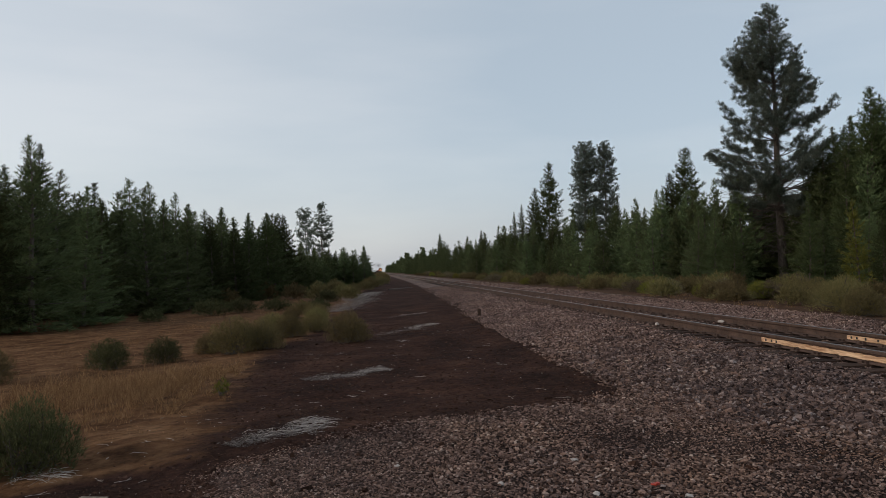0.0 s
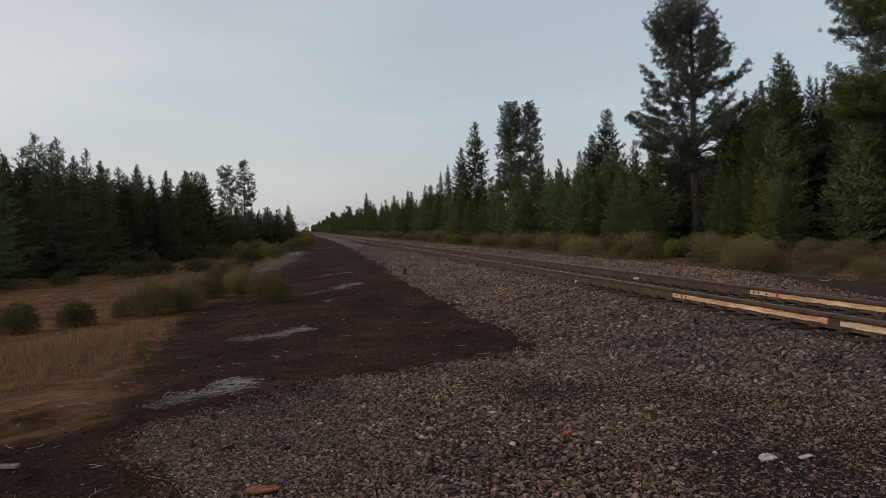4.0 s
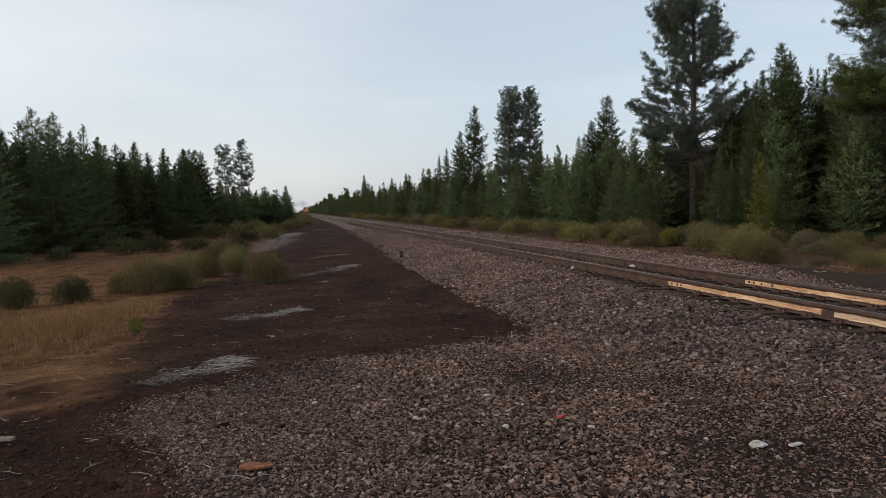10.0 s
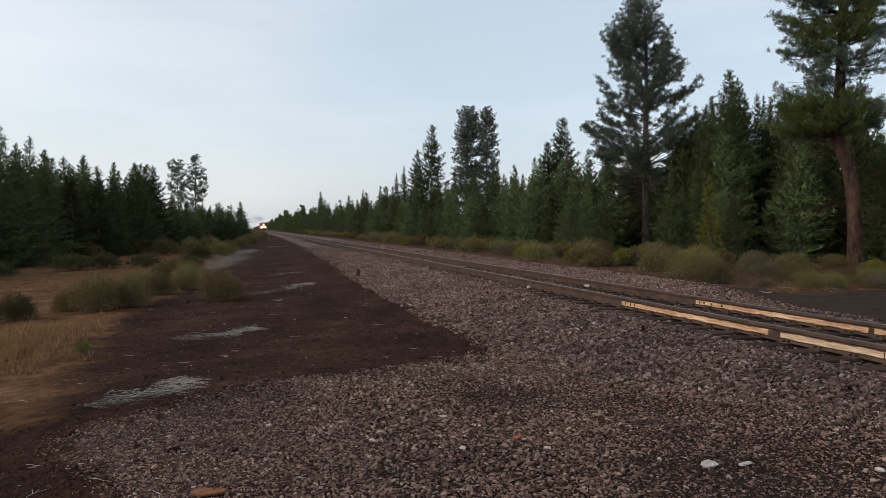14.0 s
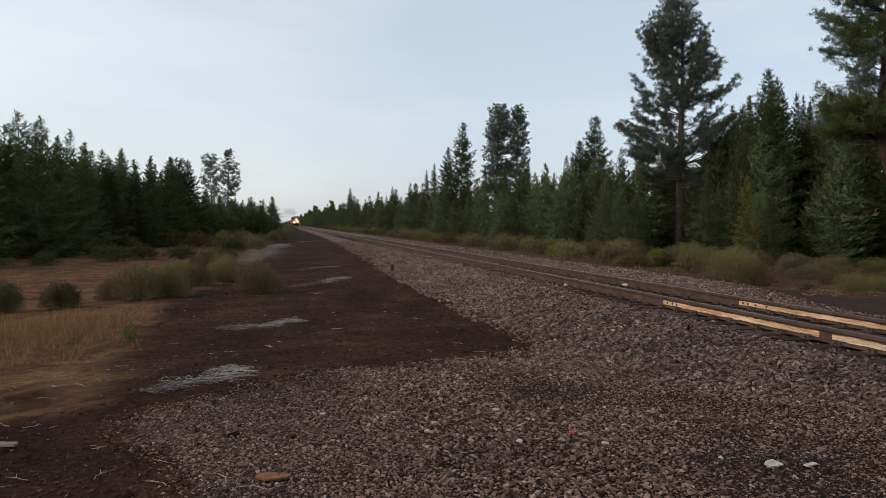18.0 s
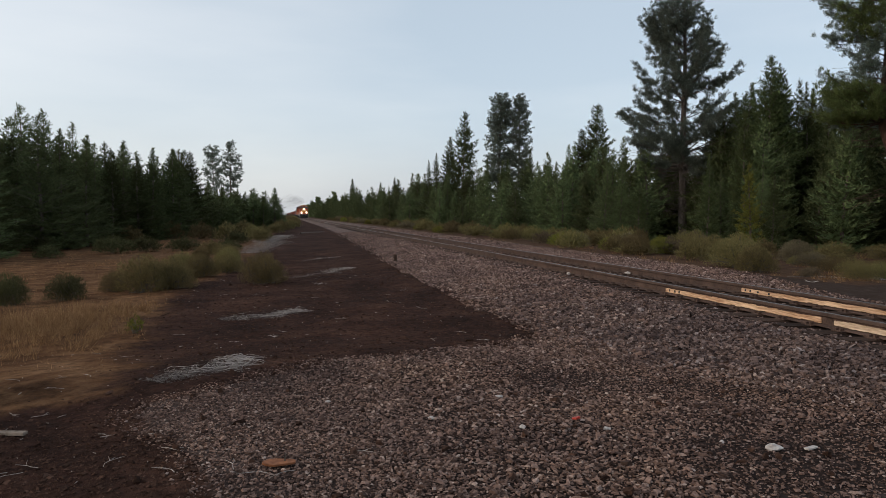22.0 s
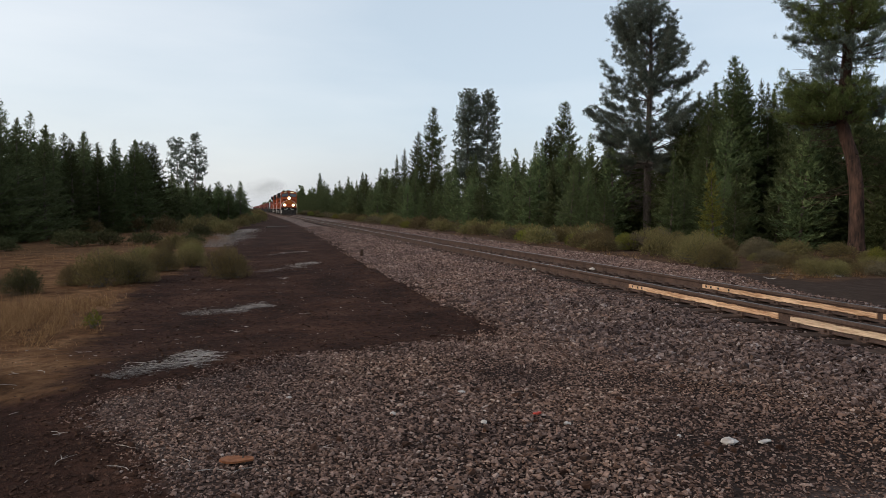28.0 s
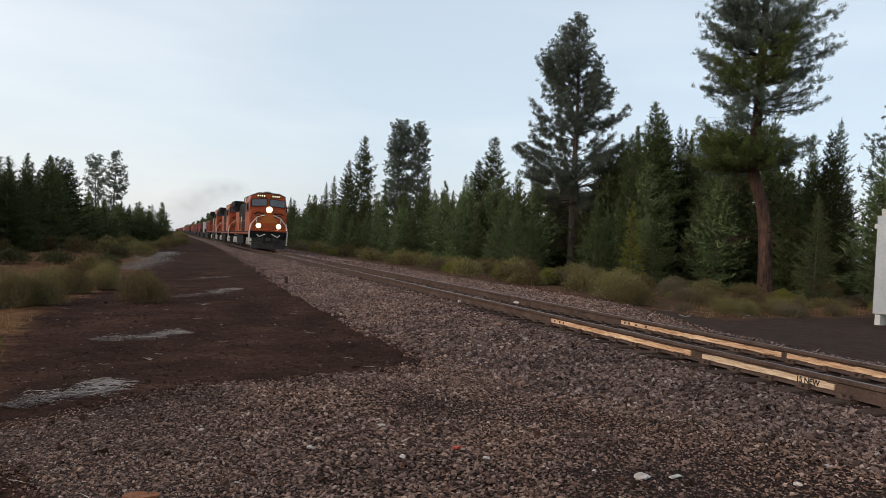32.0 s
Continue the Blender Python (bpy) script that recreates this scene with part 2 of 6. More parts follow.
    mottle.inputs["Factor"].default_value = 0.85
    Lk(earth, mottle.inputs["A"])
    Lk(two(noise_at(5.5, 9.0, 0.75), ((0.36, (0.40, 0.36, 0.34)), (0.5, (0.95, 0.93, 0.90)), (0.66, (1.35, 1.35, 1.35)))), mottle.inputs["B"])
    Lk(mottle.outputs["Result"], m1.inputs["B"])
    lot = N("ShaderNodeMix")                # grey-brown trodden dirt beyond the track
    lot.data_type = "RGBA"
    Lk(at.outputs["Alpha"], lot.inputs["Factor"])
    Lk(m1.outputs["Result"], lot.inputs["A"])
    Lk(two(noise_at(3.2, 9.0, 0.7), ((0.3, (0.032, 0.0205, 0.0155)), (0.55, (0.052, 0.035, 0.0270)), (0.75, (0.082, 0.059, 0.047)))), lot.inputs["B"])
    ge = edge(sep.outputs["Red"], 0.12)
    Lk(ge, m2.inputs["Factor"])
    Lk(lot.outputs["Result"], m2.inputs["A"])
    Lk(shaded_fines.outputs["Result"], m2.inputs["B"])
    # fine litter of chips over the soil
    chip = N("ShaderNodeMapRange")
    chip.inputs["From Min"].default_value, chip.inputs["From Max"].default_value = 0.62, 0.72
    chip.inputs["To Max"].default_value = 0.22
    Lk(fine, chip.inputs["Value"])
    m3 = N("ShaderNodeMix")
    m3.data_type = "RGBA"
    m3.inputs["B"].default_value = (0.090, 0.058, 0.042, 1)
    Lk(chip.outputs[0], m3.inputs["Factor"])
    Lk(m2.outputs["Result"], m3.inputs["A"])
    Lk(m3.outputs["Result"], bs.inputs["Base Color"])
    bs.inputs["Roughness"].default_value = 0.95
    bs.inputs["Specular IOR Level"].default_value = 0.03
    hmix = N("ShaderNodeMix")
    Lk(ge, hmix.inputs["Factor"])
    Lk(noise_at(16.0, 7.0, 0.72), hmix.inputs["A"])
    Lk(vor.outputs["Distance"], hmix.inputs["B"])
    bp = N("ShaderNodeBump")
    bp.inputs["Strength"].default_value = 0.7
    bp.inputs["Distance"].default_value = 0.045
    Lk(hmix.outputs[0], bp.inputs["Height"])
    Lk(bp.outputs[0], bs.inputs["Normal"])
    return m


def stone_material(name, island, tone=(1.0, 1.0, 1.0)):
    """Crushed basalt: each stone has its own grey or brown, with dusty grain."""
    m = bpy.data.materials.new(name)
    m.use_nodes = True
    nt = m.node_tree
    N, Lk = nt.nodes.new, nt.links.new
    bs = nt.nodes["Principled BSDF"]
    src = N("ShaderNodeNewGeometry").outputs["Random Per Island"] if island else N("ShaderNodeObjectInfo").outputs["Random"]
    rp = N("ShaderNodeValToRGB")
    ramp_stops(rp, [(p, tuple(a * b for a, b in zip(c, tone))) for p, c in ((0.0, (0.04179, 0.02527, 0.01965)), (0.3, (0.1012, 0.06264, 0.04881)), (0.65, (0.1847, 0.1168, 0.09151)), (0.93, (0.2662, 0.1768, 0.1417)), (1.0, (0.4069, 0.3106, 0.2585)))])
    Lk(src, rp.inputs[0])
    tc = N("ShaderNodeTexCoord")
    n1, n2 = N("ShaderNodeTexNoise"), N("ShaderNodeTexNoise")
    n1.inputs["Scale"].default_value, n2.inputs["Scale"].default_value = 0.8, 70.0
    n1.inputs["Detail"].default_value, n1.inputs["Roughness"].default_value = 6, 0.68
    n2.inputs["Detail"].default_value = 4
    Lk(tc.outputs["Object"], n1.inputs["Vector"])
    Lk(tc.outputs["Object"], n2.inputs["Vector"])
    r1, r2 = N("ShaderNodeValToRGB"), N("ShaderNodeValToRGB")
    ramp_stops(r1, ((0.34, (0.66, 0.65, 0.67)), (0.5, (1.0, 0.98, 0.97)), (0.66, (1.20, 1.15, 1.07))))     # grey to dusty tan
    ramp_stops(r2, ((0.3, (0.72, 0.72, 0.72)), (0.7, (1.25, 1.25, 1.25))))
    Lk(n1.outputs[0], r1.inputs[0])
    Lk(n2.outputs[0], r2.inputs[0])
    a, b = N("ShaderNodeMix"), N("ShaderNodeMix")
    for x in (a, b):
        x.data_type, x.blend_type = "RGBA", "MULTIPLY"
        x.inputs["Factor"].default_value = 1.0
    Lk(rp.outputs[0], a.inputs["A"])
    Lk(r1.outputs[0], a.inputs["B"])
    Lk(a.outputs["Result"], b.inputs["A"])
    Lk(r2.outputs[0], b.inputs["B"])
    Lk(b.outputs["Result"], bs.inputs["Base Color"])
    bs.inputs["Roughness"].default_value = 0.9
    bs.inputs["Specular IOR Level"].default_value = 0.12
    return m


M_GROUND = ground_material()
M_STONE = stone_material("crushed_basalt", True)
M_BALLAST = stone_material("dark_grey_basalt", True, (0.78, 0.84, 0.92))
# same basalt lightened, standing in for sunlit stone tops at a low angle
M_STONE_FAR_LIT = stone_material("far_sunlit_basalt", True, (1.16, 1.19, 1.25))
M_STONE_ONE = stone_material("crushed_basalt_single", False)
M_CLOD = surface("dirt_clod", (0.026, 0.0140, 0.0104), (0.085, 0.048, 0.034), 1.0, grain=50, stain=3, vary=0.5, island=True, spec=0.03)
M_PALE = surface("pale_stone", (0.30, 0.25, 0.215), (0.66, 0.59, 0.535), 0.8, grain=25, stain=5)
M_RAIL = surface("rusted_rail_steel", (0.046, 0.029, 0.0225), (0.122, 0.078, 0.061), 0.8, 0.0, grain=40, stain=3, spec=0.15)
M_RAIL_TOP = surface("worn_rail_head", (0.10, 0.085, 0.075), (0.20, 0.18, 0.165), 0.36, 0.8, grain=20, stain=1, bump=0.03)
M_TAN = surface("fresh_scraped_rail_paint", (0.27, 0.105, 0.040), (0.88, 0.60, 0.38), 0.6, grain=60, stain=14.0, bump=0.15, along=0.10)
M_PALE_PAINT = surface("cream_rail_paint", (0.30, 0.17, 0.10), (0.86, 0.66, 0.46), 0.6, grain=60, stain=14, bump=0.1, along=0.10)
M_MARK = surface("black_marker_paint", (0.012, 0.012, 0.012), (0.03, 0.028, 0.026), 0.7)
M_TIE = surface("creosoted_timber", (0.020, 0.0122, 0.0092), (0.072, 0.045, 0.033), 0.95, grain=18, stain=4, bump=0.5, vary=0.4, spec=0.08)
M_BARK_DARK = surface("grey_pine_bark", (0.055, 0.043, 0.036), (0.175, 0.142, 0.122), 0.95, grain=12, stain=3, bump=0.8, spec=0.1, upright=0.3)
M_BARK_ORANGE = surface("orange_ponderosa_bark", (0.018, 0.0145, 0.0135), (0.118, 0.066, 0.048), 0.95, grain=9, stain=2.2, bump=1.0, spec=0.1, upright=0.25)
M_NEEDLE = foliage("pine_needles", (0.072, 0.091, 0.042), (0.156, 0.186, 0.082), thin=0.25)
# pine needles with the shade of dense crowns put into their colour
M_NEEDLE_SHADED = foliage("shade_darkened_needles", (0.044, 0.054, 0.024), (0.098, 0.115, 0.046), thin=0.15)
M_NEEDLE_DARK = foliage("old_pine_needles", (0.094, 0.112, 0.090), (0.215, 0.246, 0.192), 0.15)
# yellower needle colour that paints sunlight onto chosen boughs
M_NEEDLE_SUNLIT = foliage("sunlit_pine_needles", (0.085, 0.102, 0.036), (0.185, 0.205, 0.076), 0.1)
M_NEEDLE_GOLD = foliage("yellow_green_needles", (0.11, 0.115, 0.026), (0.26, 0.26, 0.065), 0.1)
M_SAGE = foliage("sagebrush_leaves", (0.121, 0.100, 0.042), (0.272, 0.222, 0.100), 0.25)
M_SAGE_DARK = foliage("dark_sagebrush_leaves", (0.050, 0.051, 0.023), (0.138, 0.136, 0.062), 0.2)
M_SAGE_GOLD = foliage("rabbitbrush_bloom", (0.12, 0.12, 0.028), (0.30, 0.28, 0.06), 0.15)
M_SAGE_GREY = foliage("dead_brush_twigs", (0.108, 0.086, 0.052), (0.25, 0.202, 0.126), 0.25)
M_TWIG = surface("grey_twig", (0.05, 0.04, 0.03), (0.15, 0.125, 0.10), 0.9, grain=20)
M_STRAW = surface("bleached_straw", (0.19, 0.155, 0.132), (0.46, 0.40, 0.355), 0.9, grain=30, vary=0.45, island=True, spec=0.1)
M_CHAFF = surface("grey_chaff", (0.070, 0.056, 0.050), (0.19, 0.160, 0.143), 0.95, grain=30, vary=0.5, island=True, spec=0.05)
M_CHAFF_PALE = surface("pale_chaff", (0.14, 0.115, 0.10), (0.34, 0.29, 0.26), 0.95, grain=30, vary=0.5, island=True, spec=0.05)
M_DRY = foliage("dry_grass", (0.12, 0.069, 0.029), (0.50, 0.335, 0.160), 0.1, 0.4)


# ---- mesh helpers ----
def mesh_np(name, verts, faces, materials, indices=None):
    """A mesh from arrays: verts (n, 3), faces (m, k)."""
    verts, faces = np.asarray(verts, np.float32), np.asarray(faces, np.int32)
    me = bpy.data.meshes.new(name)
    k = faces.shape[1]
    me.vertices.add(len(verts))
    me.vertices.foreach_set("co", verts.ravel())
    me.loops.add(faces.size)
    me.loops.foreach_set("vertex_index", faces.ravel())
    me.polygons.add(len(faces))
    me.polygons.foreach_set("loop_start", np.arange(0, faces.size, k, dtype=np.int32))
    if indices is not None:
        me.polygons.foreach_set("material_index", np.asarray(indices, np.int32))
    for m in materials if isinstance(materials, (list, tuple)) else [materials]:
        me.materials.append(m)
    me.update(calc_edges=True)
    me.validate()
    me.shade_flat()
    return me


def part(name, data, material, parent, label="", at=None):
    """Links a bmesh or a mesh as one object under a thing or a part."""
    if isinstance(data, bmesh.types.BMesh):
        me = bpy.data.meshes.new(name)
        data.to_mesh(me)
        data.free()
        me.materials.append(material)
    else:
        me = data
    ob = new(name, me)
    ob.parent = parent
    if at is not None:
        ob.matrix_basis = at
    if label:
        tagged(ob, label)
    return ob


def thing(name, label, category, group="", kind="", at=None):
    ob = new(name)
    ob.empty_display_size = 0.2
    if at is not None:
        ob.matrix_basis = at
    return tagged(ob, label, category, group, kind)


def box(bm, x0, x1, y0, y1, z0, z1, bevel=0.0):
    """Adds a block, with its edges rounded by bevel."""
    vs = [bm.verts.new((x, y, z)) for z in (z0, z1) for x, y in ((x0, y0), (x1, y0), (x1, y1), (x0, y1))]
    fs = [bm.faces.new([vs[i] for i in q]) for q in ((3, 2, 1, 0), (4, 5, 6, 7), (0, 1, 5, 4), (1, 2, 6, 5), (2, 3, 7, 6), (3, 0, 4, 7))]
    if bevel:
        es = list({e for f in fs for e in f.edges})
        bmesh.ops.bevel(bm, geom=es, offset=bevel, segments=2, profile=0.6, affect="EDGES")
    return bm


def prism(bm, outline, axis, a, b):
    """Extrudes a closed outline of (u, v) pairs along an axis from a to b."""
    def at(u, v, w):
        return {"x": (w, u, v), "y": (u, w, v), "z": (u, v, w)}[axis]
    lo = [bm.verts.new(at(u, v, a)) for u, v in outline]
    hi = [bm.verts.new(at(u, v, b)) for u, v in outline]
    n = len(outline)
    bm.faces.new(lo)
    bm.faces.new(hi[::-1])
    for i in range(n):
        bm.faces.new((lo[i], hi[i], hi[(i + 1) % n], lo[(i + 1) % n]))
    bmesh.ops.recalc_face_normals(bm, faces=bm.faces)
    return bm


def rod(bm, a, b, r0, r1=None, sides=6):
    """Adds a round bar from a to b."""
    a, b = Vector(a), Vector(b)
    q = (b - a).to_track_quat("Z", "Y")
    rings = []
    for c, r in ((a, r0), (b, r0 if r1 is None else r1)):
        rings.append([bm.verts.new(c + q @ Vector((r * math.cos(2 * math.pi * i / sides), r * math.sin(2 * math.pi * i / sides), 0))) for i in range(sides)])
    for i in range(sides):
        j = (i + 1) % sides
        bm.faces.new((rings[0][i], rings[0][j], rings[1][j], rings[1][i]))
    bm.faces.new(rings[0][::-1])
    bm.faces.new(rings[1])
    return bm


def tubes(points_a, points_b, ra, rb, sides=5):
    """Many tapered bars at once, as arrays of verts and quads."""
    A, B = np.asarray(points_a, float), np.asarray(points_b, float)
    n = len(A)
    d = B - A
    d /= np.linalg.norm(d, axis=1, keepdims=True) + 1e-9
    h = np.where(np.abs(d[:, 2:3]) > 0.9, [[1.0, 0, 0]], [[0, 0, 1.0]])
    u = np.cross(d, h)
    u /= np.linalg.norm(u, axis=1, keepdims=True)
    v = np.cross(d, u)
    ang = np.arange(sides) * 2 * np.pi / sides
    ring = u[:, None] * np.cos(ang)[None, :, None] + v[:, None] * np.sin(ang)[None, :, None]
    ra, rb = np.broadcast_to(ra, n), np.broadcast_to(rb, n)
    V = np.concatenate([A[:, None] + ring * ra[:, None, None], B[:, None] + ring * rb[:, None, None]], 1).reshape(-1, 3)
    i = np.arange(sides)
    q = np.stack([i, (i + 1) % sides, (i + 1) % sides + sides, i + sides], 1)
    F = (q[None] + (np.arange(n) * 2 * sides)[:, None, None]).reshape(-1, 4)
    return V, F


# ---- the lie of the land ----
TRACK_X = 7.45
TIE_TOP = -0.19


def ease(a, b, v):
    t = np.clip((np.asarray(v, float) - a) / (b - a), 0, 1)
    return t * t * (3 - 2 * t)


LUMP_RNG = np.random.default_rng(3)
LUMPS = [(LUMP_RNG.uniform(0.6, 9.0), LUMP_RNG.uniform(0, 6.28), LUMP_RNG.uniform(0, 6.28)) for k in range(22)]


# heaps of dirt pushed up against the foot of the ballast: x, y, half-widths, height
HEAPS = ((3.15, 22.5, 0.5, 2.2, 0.10), (2.9, 18.2, 0.4, 0.9, 0.09), (3.0, 14.8, 0.5, 0.8, 0.05), (2.7, 10.6, 0.8, 0.8, 0.05), (3.45, 28.0, 0.5, 2.5, 0.10), (1.2, 12.5, 1.0, 0.9, 0.035), (0.2, 9.0, 0.9, 0.6, 0.03), (-0.4, 14.5, 0.8, 1.2, 0.04), (1.6, 18.0, 0.9, 1.3, 0.05))


def height(x, y):
    """The ground's height with its small unevenness; the railhead is at 0."""
    x, y = np.asarray(x, float), np.asarray(y, float)
    lump = sum(np.sin((x * math.cos(a) + y * math.sin(a)) * f + p) / (f + 0.8) for f, a, p in LUMPS)
    lump = lump * (0.021 - 0.009 * gravel_weight(x, y)) * (1 - ease(12, 22, y)) * (1 - ease(14, 22, np.abs(x))) * (1 - ease(5.4, 6.0, x) * ease(9.6, 9.0, x))
    right = -0.215 - 0.145 * ease(9.3, 11.2, x) - 0.14 * ease(13, 22, x)
    far = -0.215 - 0.205 * ease(5.7, 3.2, x) - 0.2 * ease(3.2, -2, x) - 0.2 * ease(-2, -6, x) - 0.25 * ease(-6, -14, x)
    near = -0.215 - 0.145 * ease(5.7, 3.6, x) - 0.12 * ease(-0.8, -2.2, x) - 0.3 * ease(-2, -6, x) - 0.25 * ease(-6, -14, x)
    w = ease(7.4, 10.5, y)
    for hx, hy, rx, ry, hz in HEAPS:
        lump = lump + hz * np.exp(-((x - hx) / rx) ** 2 - ((y - hy) / ry) ** 2)
    return np.where(x > TRACK_X, right, near + (far - near) * w) + lump


def ragged(v, phase):
    """The wavering of an edge along v, about -1 to 1."""
    return 0.42 * np.sin(2.1 * v + phase) + 0.33 * np.sin(4.7 * v + 2.3 * phase) + 0.27 * np.sin(9.3 * v + 5.1 * phase) + 0.2 * np.sin(17.9 * v + 3.7 * phase)


def gravel_weight(x, y):
    x, y = np.asarray(x, float), np.asarray(y, float)
    toe = np.interp(y, [8.2, 8.7, 9.7, 10.9, 12.3, 15, 16.4, 18, 21, 26, 30, 43, 70, 106, 300], [2.6, 3.05, 3.35, 3.38, 3.28, 3.32, 3.15, 3.0, 3.2, 3.55, 3.85, 4.2, 4.45, 4.8, 5.2]) + 0.13 * ragged(y, 0.4)
    slope = np.clip((x - toe) / 0.9 + 0.5, 0, 1)
    shelf = np.interp(x, [-1.55, -1.25, -0.74, -0.43, 0.15, 0.45, 1.0, 1.6, 2.25, 2.6, 3.0, 3.4], [6.05, 6.3, 6.45, 6.8, 7.2, 7.5, 7.65, 8.0, 8.3, 8.4, 8.7, 9.3]) + 0.10 * ragged(x, 1.7)
    left = np.interp(y, [3.0, 4.05, 4.75, 6.0, 6.5], [-0.35, -0.62, -0.85, -1.48, -1.6])
    fore = np.clip((shelf - y) / 0.8 + 0.5, 0, 1) * np.clip((x - left) / 0.5 + 0.5, 0, 1)
    lim = np.interp(y, [0, 10, 13, 17, 20, 300], [10.0, 10.2, 11.0, 12.6, 13.4, 13.4])
    return np.maximum(slope, fore) * np.clip((lim - x) / 0.8 + 0.5, 0, 1)


def earth_weight(x, y):
    x, y = np.asarray(x, float), np.asarray(y, float)
    edge = np.interp(y, [3, 5.7, 6.2, 6.8, 7.5, 9.3, 13, 18, 22, 40, 90, 140, 300], [-9.0, -7.0, -3.0, -1.85, -1.85, -2.05, -2.5, -2.7, -2.0, -1.3, -0.8, -1.5, -3.0])
    edge = edge + 0.22 * ragged(y, 2.9)
    return np.maximum(np.clip((edge - x) / 1.5 + 0.5, 0, 1), brush_weight(x, y) * 0.8)


def brush_weight(x, y):
    """The uneven ground under the brush beyond the track; the trodden lot lies on this side of it."""
    line = np.interp(x, [12.6, 13.4, 16, 19, 23, 30, 60], [18.0, 14.4, 15.7, 16.9, 17.9, 20.0, 29.0])
    return np.clip((y - line) / 0.9 + 0.5, 0, 1) * ease(12.8, 13.8, x)


def spread(lo, hi, step, growth, far_lo, far_hi):
    mid = list(np.arange(lo, hi, step))
    up, s = [mid[-1]], step
    while up[-1] < far_hi:
        s *= growth
        up.append(up[-1] + s)
    down, s = [mid[0]], step
    while down[-1] > far_lo:
        s *= growth
        down.append(down[-1] - s)
    return np.array(down[:0:-1] + mid + up[1:])


def build_ground():
    xs = spread(-5, 14, 0.17, 1.12, -2500, 2500)
    ys = spread(2.5, 15, 0.16, 1.07, -1500, 4200)
    X, Y = np.meshgrid(xs, ys)
    Z = height(X, Y)
    g, e = gravel_weight(X, Y), earth_weight(X, Y)
    nx, ny = len(xs), len(ys)
    i = (np.arange(ny - 1)[:, None] * nx + np.arange(nx - 1)[None]).ravel()
    F = np.stack([i, i + 1, i + nx + 1, i + nx], 1)
    me = mesh_np("ground", np.stack([X, Y, Z], -1).reshape(-1, 3), F, M_GROUND)
    at = me.color_attributes.new("zone", "FLOAT_COLOR", "POINT")
    C = np.ones((nx * ny, 4), np.float32)
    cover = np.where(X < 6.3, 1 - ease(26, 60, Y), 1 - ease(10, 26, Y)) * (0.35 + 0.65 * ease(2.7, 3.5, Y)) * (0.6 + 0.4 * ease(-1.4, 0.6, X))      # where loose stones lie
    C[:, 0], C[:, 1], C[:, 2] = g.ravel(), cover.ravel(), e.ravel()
    C[:, 3] = (ease(9.6, 11.0, X) * (1 - 0.45 * brush_weight(X, Y))).ravel()
    at.data.foreach_set("color", C.ravel())
    me.polygons.foreach_set("use_smooth", np.ones(len(F), bool))
    ob = new("ground", me)
    return tagged(ob, "dark dirt, dry earth and crushed gravel beside the railway", "ground", kind="structure")


GROUND = build_ground()

# ---- railway ----
RAIL = [(-0.07, -0.186), (0.07, -0.186), (0.07, -0.175), (0.012, -0.155), (0.009, -0.06), (0.036, -0.045), (0.037, -0.008),
        (0.030, 0.0), (-0.030, 0.0), (-0.037, -0.008), (-0.036, -0.045), (-0.009, -0.06), (-0.012, -0.155), (-0.07, -0.175)]


def build_track():
    track = thing("railway_track", "straight single railway track on wooden ties in grey ballast", "railway track", kind="structure", at=pose(TRACK_X, 0, 0))
    for side in (-1, 1):
        bm = bmesh.new()
        prism(bm, RAIL, "y", -60, 2200)
        rail = part("rail", bm, M_RAIL, track, "rust-brown steel rail with a worn bright running head", at=pose(0.7525 * side, 0, 0))
        bm = bmesh.new()
        prism(bm, [(-0.027, -0.001), (0.027, -0.001), (0.020, 0.0025), (-0.020, 0.0025)], "y", -60, 2200)
        part("running_surface", bm, M_RAIL_TOP, rail, "bright worn strip along the railhead")
    # ties
    rng = random.Random(5)
    shapes = []
    for k in range(5):
        bm = bmesh.new()
        box(bm, -1.3 - rng.uniform(0, .06), 1.3 + rng.uniform(0, .06), -0.115, 0.115, -0.17, 0.0, 0.012)
        for v in bm.verts:
            v.co += Vector((rng.uniform(-.008, .008), rng.uniform(-.008, .008), rng.uniform(-.006, .004)))
        me = bpy.data.meshes.new("tie")
        bm.to_mesh(me)
        bm.free()
        me.materials.append(M_TIE)
        shapes.append(me)
    y = -3.0
    while y < 90:
        part("tie", shapes[rng.randrange(5)], None, track, at=pose(rng.uniform(-.05, .05), y + rng.uniform(-.03, .03), TIE_TOP + rng.uniform(-.012, .004), 0, 0, rng.uniform(-1.5, 1.5)))
        y += 0.53
    # spikes and plates, and the clips on the rail foot
    bm = bmesh.new()
    for side in (-1, 1):
        yy = -3.0
        while yy < 40:
            for s in (-1, 1):
                x = side * 0.7525 + s * 0.088
                box(bm, x - 0.05, x + 0.05, yy - 0.09, yy + 0.09, TIE_TOP - 0.002, TIE_TOP + 0.012)
                box(bm, x - 0.022, x + 0.022, yy - 0.055, yy - 0.02, TIE_TOP + 0.01, TIE_TOP + 0.045)
                box(bm, x - 0.022, x + 0.022, yy + 0.03, yy + 0.065, TIE_TOP + 0.01, TIE_TOP + 0.04)
            yy += 0.53
    ob = part("spikes_and_plates", bm, M_RAIL, track)
    tagged(ob, "rusted spikes and tie plates", kind="stuff")
    return track


TRACK = build_track()


